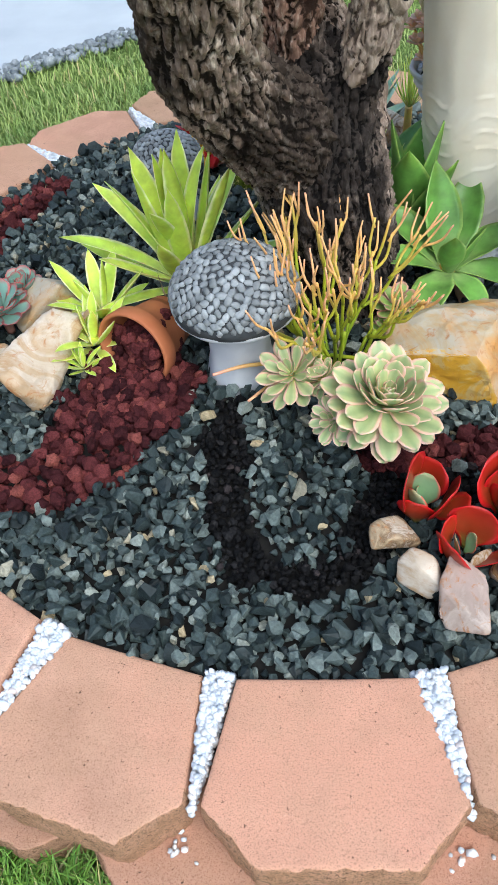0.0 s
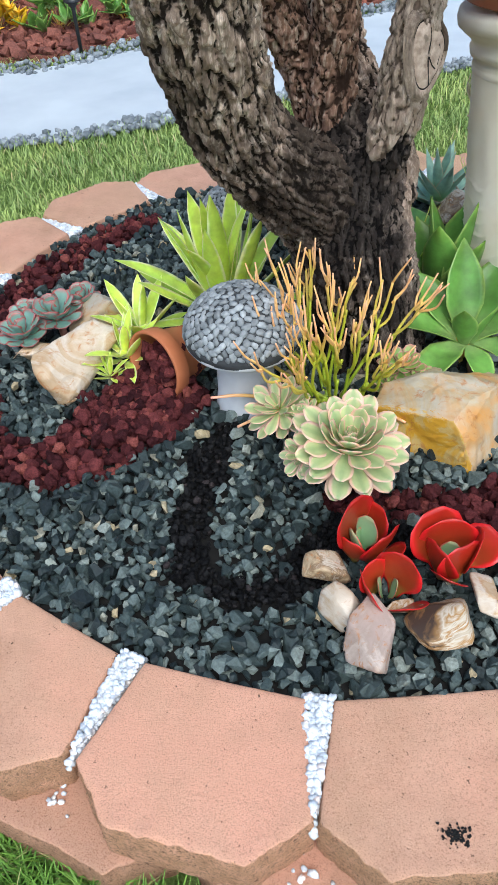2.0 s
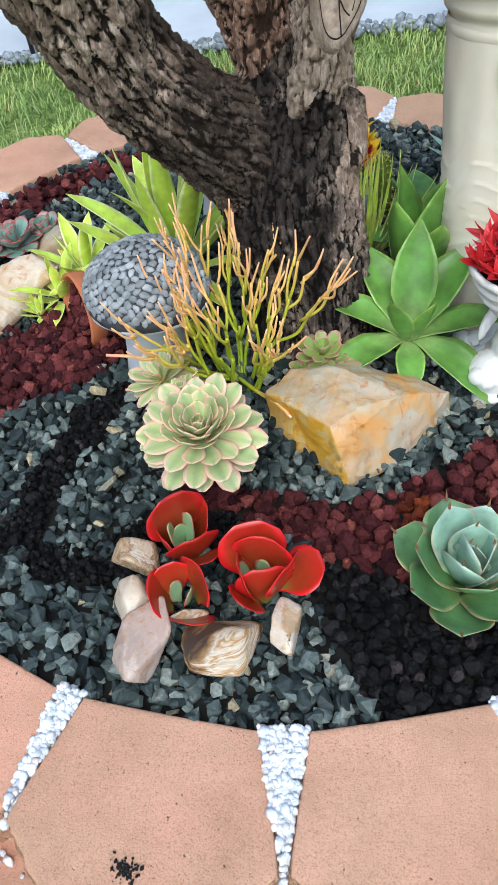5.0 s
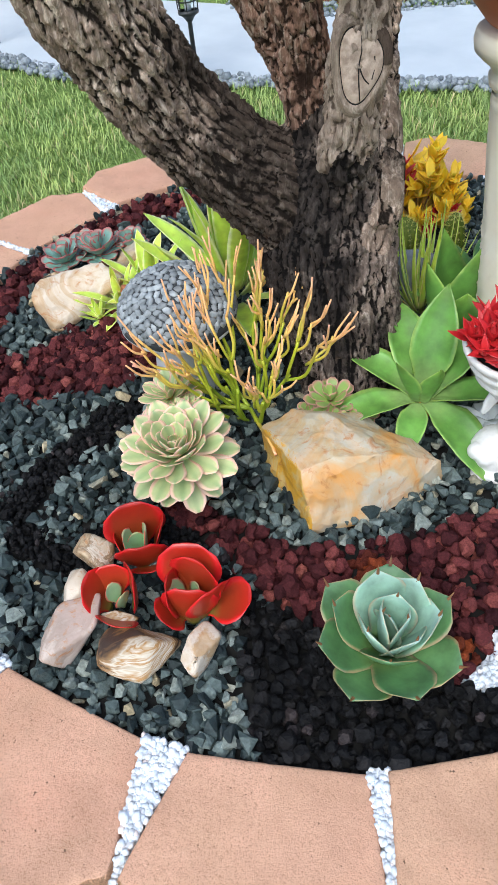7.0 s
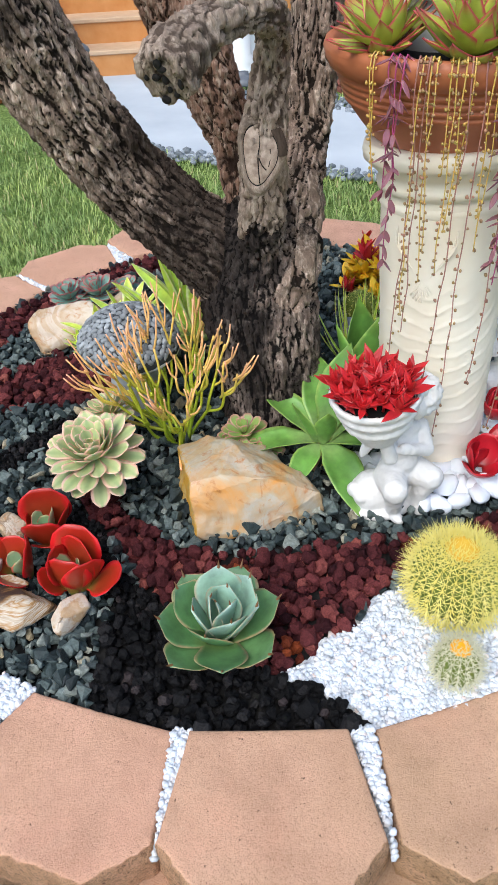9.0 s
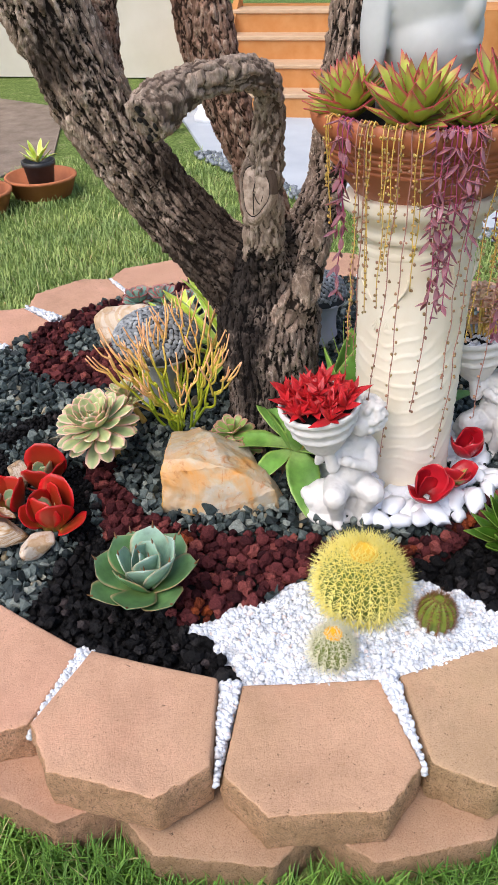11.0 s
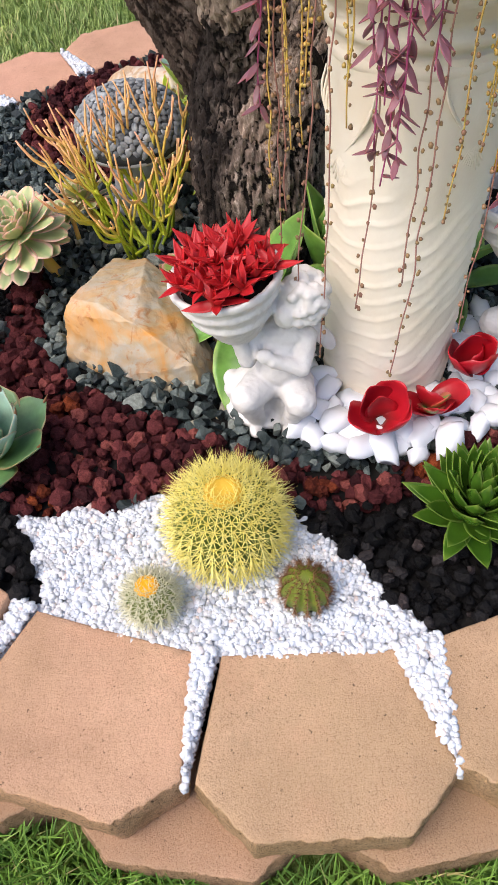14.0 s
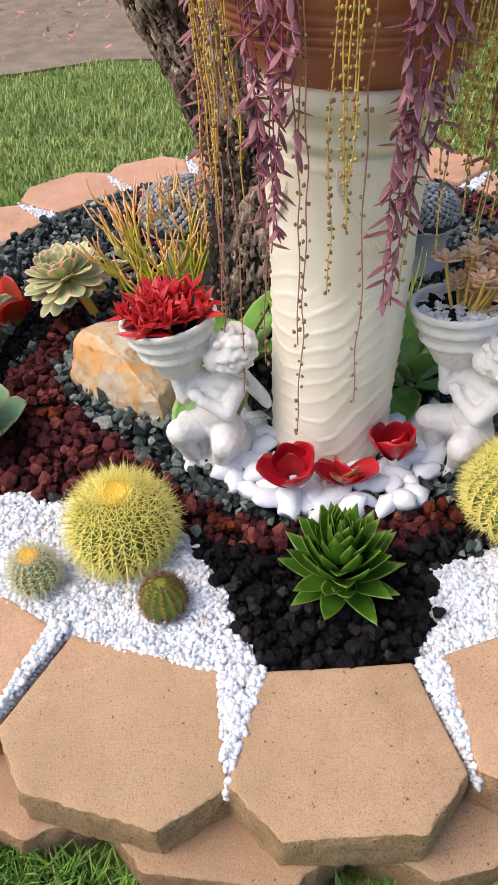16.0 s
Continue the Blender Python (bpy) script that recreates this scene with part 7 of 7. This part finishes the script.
def make_house():
    m = Matrix.Translation((-6.0, 4.0, 0)) @ Matrix.Rotation(radians(-28), 4, "Z")
    ob = empty("house", m, "cream walled house with white trimmed door behind the garden", "house")
    box_part("wall", ob, M["housewall"], (-0.3, -6, 0), (0, -0.75, 3.0))
    box_part("wall", ob, M["housewall"], (-0.3, 0.45, 0), (0, 6, 3.0))
    box_part("wall", ob, M["housewall"], (-0.3, -0.75, 2.7), (0, 0.45, 3.0))
    box_part("deck", ob, M["deck"], (0, -0.9, 0), (0.75, 2.6, 0.68))
    box_part("door", ob, M["fence"], (-0.2, -0.7, 0.7), (-0.12, 0.4, 2.7))
    box_part("door_frame", ob, M["whitepaint"], (-0.05, -0.83, 0.68), (0.03, -0.7, 2.8))
    box_part("door_frame", ob, M["whitepaint"], (-0.05, 0.4, 0.68), (0.03, 0.53, 2.8))
    box_part("roof", ob, M["fence"], (-2.5, -6.4, 3.0), (0.6, 6.4, 3.15))
    box_part("post", ob, M["whitepaint"], (0.8, 1.9, 0.68), (0.92, 2.02, 3.0), 0.01)
    box_part("post", ob, M["whitepaint"], (0.8, -0.85, 0.68), (0.92, -0.73, 3.0), 0.01)


make_house()
fence = empty("fence", Matrix.Translation((-6.2, -0.4, 0)) @ Matrix.Rotation(radians(14), 4, "Z"), "tall dark brown board fence", "fence")
for i in range(32):
    box_part("board", fence, M["fence"], (0, -5.2 + i * 0.17, 0), (0.03 + 0.006 * (i % 2), -5.2 + i * 0.17 + 0.162, 1.9 + 0.015 * (i % 3)))


def make_pot(name, x, y, r, high, mat, label, saucer=False, z=0.0):
    ob = empty(name, Matrix.Translation((x, y, z)), label, "pot")
    if saucer:
        part("saucer", turned("saucer", [(0, 0), (r * 0.82, 0), (r, high), (r * 1.03, high), (r * 1.03, high * 1.15), (r * 0.94, high * 1.15), (r * 0.78, high * 0.25), (0, high * 0.25)], mat, 48), ob)
    else:
        part("pot_body", turned("pot_body", [(0, 0), (r * 0.7, 0), (r * 0.92, high * 0.82), (r, high * 0.84), (r * 1.02, high), (r * 0.9, high), (r * 0.85, high * 0.85), (0, high * 0.8)], mat, 40), ob)
    return ob


make_pot("plant_saucer", -2.77, 0.72, 0.21, 0.1, M["terra"], "wide terracotta bowl on the lawn holding nursery pots", True)
make_pot("plant_saucer", -2.95, 1.12, 0.21, 0.1, M["terra"], "wide terracotta bowl on the lawn holding nursery pots", True)
for x, y in ((-2.78, 0.72), (-2.95, 1.12)):
    np_ = make_pot("nursery_pot", x, y, 0.1, 0.17, M["blackmetal"], "black plastic nursery pot standing in the bowl", z=0.03)
    rosette("small_yucca", (x, y, 0.19), "small green potted plant", sl, [(7, 0.01, 0, 25, 0.9), (6, 0.01, 0.01, 55, 1.0)], group="potted plants")
for x, y, h in ((-4.45, 2.65, 0.62), (-3.9, 4.1, 0.5)):
    ob = empty("plant_stand", Matrix.Translation((x, y, 0)), "white plaster plant stand beside the porch steps", "plant stand", "plant stands")
    part("column", turned("column", [(0, 0), (0.13, 0), (0.13, 0.05), (0.1, 0.09), (0.1, h - 0.1), (0.125, h - 0.06), (0.135, h - 0.05), (0.135, h), (0, h)], M["whitepaint"], 32, lambda a, z, r: 0.004 * math.sin(12 * a) if 0.09 < z < h - 0.1 else 0), ob)
    make_pot("flower_pot", x, y, 0.13, 0.25, M["teal"], "teal glazed pot on a white plant stand", z=h)
make_pot("flower_pot", -4.25, 2.2, 0.1, 0.2, M["terra_dark"], "dark red flower pot beside the steps", z=0.0)
col = empty("garden_column", Matrix.Translation((-3.85, 3.95, 0)), "white plaster column base by the path", "column")
part("base", turned("base", [(0.0, 0), (0.2, 0), (0.2, 0.04), (0.17, 0.06), (0.18, 0.09), (0.13, 0.12), (0.12, 0.6), (0.15, 0.66), (0.0, 0.66)], M["whitepaint"], 36), col)

# the far bed's plants and stones
far_leaf = [leaf_mesh("leaf", M["yucca"], 0.4, 0.06, SWORD, b, 0.35, 0.006) for b in (0.3, -0.2)]
far_green = [leaf_mesh("leaf", M["haworthia"], 0.42, 0.05, SPEAR, b, 0.35, 0.008) for b in (0.3, -0.1)]
for x, y, lf, s in ((-3.15, 4.75, far_green, 1.2), (-3.0, 4.45, far_green, 0.8), (-2.3, 6.0, far_leaf, 1.0), (-1.2, 6.4, far_leaf, 1.1), (-3.6, 5.4, far_leaf, 1.0), (-0.4, 6.9, far_green, 1.0)):
    rosette("garden_yucca", (x, y, 0.05), "spiky green yucca in the far bed", lf, [(8, 0.03, 0, 15, 0.9), (9, 0.03, 0.03, 38, 1.0), (7, 0.02, 0.06, 62, 1.0)], group="far yuccas", scale=s)
make_bush((-2.75, 4.6, 0.03), "golden yellow low bush in the far bed", [(M["ystem"], yleaf)], 26, 0.2, 3.0, name="golden_bush", up=0.9)
make_bush((-1.9, 6.5, 0.03), "golden yellow low bush in the far bed", [(M["ystem"], yleaf)], 22, 0.25, 3.5, name="golden_bush", up=0.9)
gleaf = leaf_mesh("leaf", M["ag_green"], 0.03, 0.012, OVAL, 0.3, 0.3, 0.002, 5, 6)
for x, y, sp in ((-2.35, 4.75, 0.2), (-1.5, 5.6, 0.3), (-0.6, 6.1, 0.28), (-3.3, 5.0, 0.3), (-2.0, 5.0, 0.16)):
    make_bush((x, y, 0.03), "low green leafy bush in the far bed", [(M["ystem"], gleaf)], 24, sp, 4.0, name="green_bush", up=1.0)
for i, (x, y, s) in enumerate(((-1.75, 5.3, 0.2), (-2.0, 5.5, 0.16), (-2.9, 4.3, 0.12), (-0.9, 5.6, 0.18), (-1.3, 5.0, 0.1), (-3.3, 4.5, 0.15))):
    solid("far_rock", rock_mesh("far_rock", M["quartz_white" if i % 2 else "whiteplaster"], (s, s * 0.7, s * 0.6), 60 + i, 9, 0.04, 3), pose(x, y, s * 0.3, 0, 0, i * 40), "pale rock lying in the far bed", "rock", "rocks in the far bed")
RIVER = chip_shapes(6, 51, round_=1)
edge_line = band([(x, y) for x, y in PATH_NEAR[:9]], 0.075)
edge2 = band([(-2.75, 3.86), (-2.2, 4.03), (-1.75, 4.5), (-1.3, 4.85), (-0.6, 5.3), (0.4, 6.3)], 0.13)
rp_ = scatter(edge_line, (-3.5, 2.1, 1.3, 5.2), 0.034, 31) + scatter(edge2, (-2.9, 3.6, 0.6, 6.5), 0.045, 32)
strew("river_stones", [(x, y, 0.01) for x, y in rp_], RIVER, 0.034, M["riverstone"], "grey river stones edging the path", "gravel", 33, 0.3, 0.25, True)
mp = scatter(inside(MULCH), (-4.2, 4.0, 0.6, 7.0), 0.06, 34)
strew("bark_mulch", [(x, y, 0.03) for x, y in mp], CHIPS, 0.065, M["mulch"], "red bark mulch over the far bed", "mulch", 35, 0.4)
tp = [(RND.uniform(-4.6, -2.4), RND.uniform(-1.6, 0.9)) for _ in range(420)]
in_dirt = inside(DIRT)
PETAL = [(PURV * (1.0, 1.0, 1.0), np.array([t[:3] for t in PURF] + [(t[0], t[2], t[3]) for t in PURF]))]
strew("fallen_petals", [(x, y, 0.012) for x, y in tp if in_dirt(x, y)], PETAL, 1.0, M["petal"], "pink petals and dry leaves strewn over the dirt", "petals", 36, 0.4)
solid("far_rock", rock_mesh("far_rock", M["greyrock"], (0.3, 0.2, 0.1), 77, 9, 0.03, 3), pose(-3.1, -0.05, 0.04, 0, 0, 60), "flat grey rock at the edge of the dirt", "rock", "rocks in the far bed")


# ---- crumbs of soil on the blocks ----
crumbs = []
for cx, cy, cz, sp, n in ((0.468, 0.375, 0.202, 0.008, 110), (0.64, 0.40, 0.103, 0.03, 120), (0.31, 0.38, 0.103, 0.02, 40)):
    crumbs += [(cx + RND.gauss(0, sp), cy + RND.gauss(0, sp * 0.7), cz) for _ in range(n)]
strew("soil_crumbs", crumbs, CHIPS, 0.0036, M["soil"], "dark soil crumbs spilled on the blocks", "soil", 41, 0.5)

# ---- loose leaves by the wall ----
ll_ = [leaf_mesh("fallen_leaf", M["deadleaf"], 0.046, 0.032, OVAL, b, 0.6, 0.002, 7, 8, 0.5, 0.2) for b in (1.2, -0.9, 0.5)]
pp_ = leaf_mesh("fallen_petal", M["petal"], 0.03, 0.026, PADDLE, 1.2, 0.6, 0.002, 7, 7)
for a, r_, i in ((-87, 1.24, 0), (-85, 1.27, 1), (-84, 1.235, 2), (-82, 1.26, 0), (-86, 1.3, 1), (-80, 1.29, 2), (-78, 1.31, 0), (-75, 1.33, 1), (3, 1.34, 2), (1, 1.36, 0), (-88, 1.26, 2), (-83, 1.3, 0)):
    x, y = CX + r_ * math.cos(radians(a)), CY + r_ * math.sin(radians(a))
    solid("fallen_leaf", ll_[i], pose(x, y, 0.028, RND.uniform(-25, 25), RND.uniform(-25, 25), RND.uniform(0, 360)), "curled dry brown leaf in the grass", "leaf", "fallen leaves")
for a, r_ in ((-14, 1.4), (-9, 1.37), (-4, 1.41), (-77, 1.3), (7, 1.36)):
    x, y = CX + r_ * math.cos(radians(a)), CY + r_ * math.sin(radians(a))
    solid("fallen_petal", pp_, pose(x, y, 0.045, 10, 20, a * 7), "pink fallen petal on the grass", "petal", "fallen petals")


# ---- grass ----
def make_grass_blades(spots, seed, name, label, high, wide, rows=3, mat=None):
    g = np.random.default_rng(seed)
    n = len(spots)
    p = np.array(spots)
    az, lean = g.uniform(0, 6.283, n), g.uniform(0.25, 1.25, n)
    L, w = high * g.uniform(0.5, 1.35, n), wide * g.uniform(0.7, 1.3, n)
    d = np.stack([np.cos(az), np.sin(az)], 1)
    s = np.stack([-d[:, 1], d[:, 0]], 1)
    verts, uvs = np.zeros((n, 2 * rows + 1, 3)), np.zeros((n, 2 * rows + 1, 2))
    for k_ in range(rows + 1):
        t = k_ / rows
        out = lean * L * t ** 1.6 * 0.75
        up = L * t * (1 - 0.35 * lean * t * 0.8)
        cx = p[:, :2] + d * out[:, None]
        if k_ < rows:
            ww = (w * (1 - 0.75 * t))[:, None] * 0.5
            for q, sg in ((0, -1), (1, 1)):
                verts[:, 2 * k_ + q, :2], verts[:, 2 * k_ + q, 2] = cx + s * ww * sg, p[:, 2] + up
                uvs[:, 2 * k_ + q] = (q, t)
        else:
            verts[:, 2 * rows, :2], verts[:, 2 * rows, 2] = cx, p[:, 2] + up
            uvs[:, 2 * rows] = (0.5, 1)
    faces = []
    for i in range(n):
        b = i * (2 * rows + 1)
        for k_ in range(rows - 1):
            faces.append((b + 2 * k_, b + 2 * k_ + 1, b + 2 * k_ + 3, b + 2 * k_ + 2))
        faces.append((b + 2 * rows - 2, b + 2 * rows - 1, b + 2 * rows))
    me = mesh(name, verts.reshape(-1, 3), faces, mat or M["grass"], True, uvs.reshape(-1, 2))
    solid(name, me, Matrix(), label, "grass", kind="stuff")


in_path, in_dirt2 = inside(PATH_NEAR + PATH_FAR), inside(DIRT)
g = np.random.default_rng(3)
near, far = [], []
while len(near) < 30000:
    a, r_ = g.uniform(-125, 55), 1.235 + abs(g.normal(0, 0.17))
    x, y = CX + r_ * math.cos(radians(a)), CY + r_ * math.sin(radians(a))
    near.append((x, y, -0.012))
while len(far) < 60000:
    a, r_ = g.uniform(60, 260), 1.2 + g.uniform(0, 1) ** 1.25 * 2.6
    x, y = CX + r_ * math.cos(radians(a)), CY + r_ * math.sin(radians(a))
    if not in_path(x, y) and not in_dirt2(x, y) and y < 5 and noise.noise(Vector((x * 3, y * 3, 0))) > g.uniform(-0.9, 0.1):
        far.append((x, y, -0.012))
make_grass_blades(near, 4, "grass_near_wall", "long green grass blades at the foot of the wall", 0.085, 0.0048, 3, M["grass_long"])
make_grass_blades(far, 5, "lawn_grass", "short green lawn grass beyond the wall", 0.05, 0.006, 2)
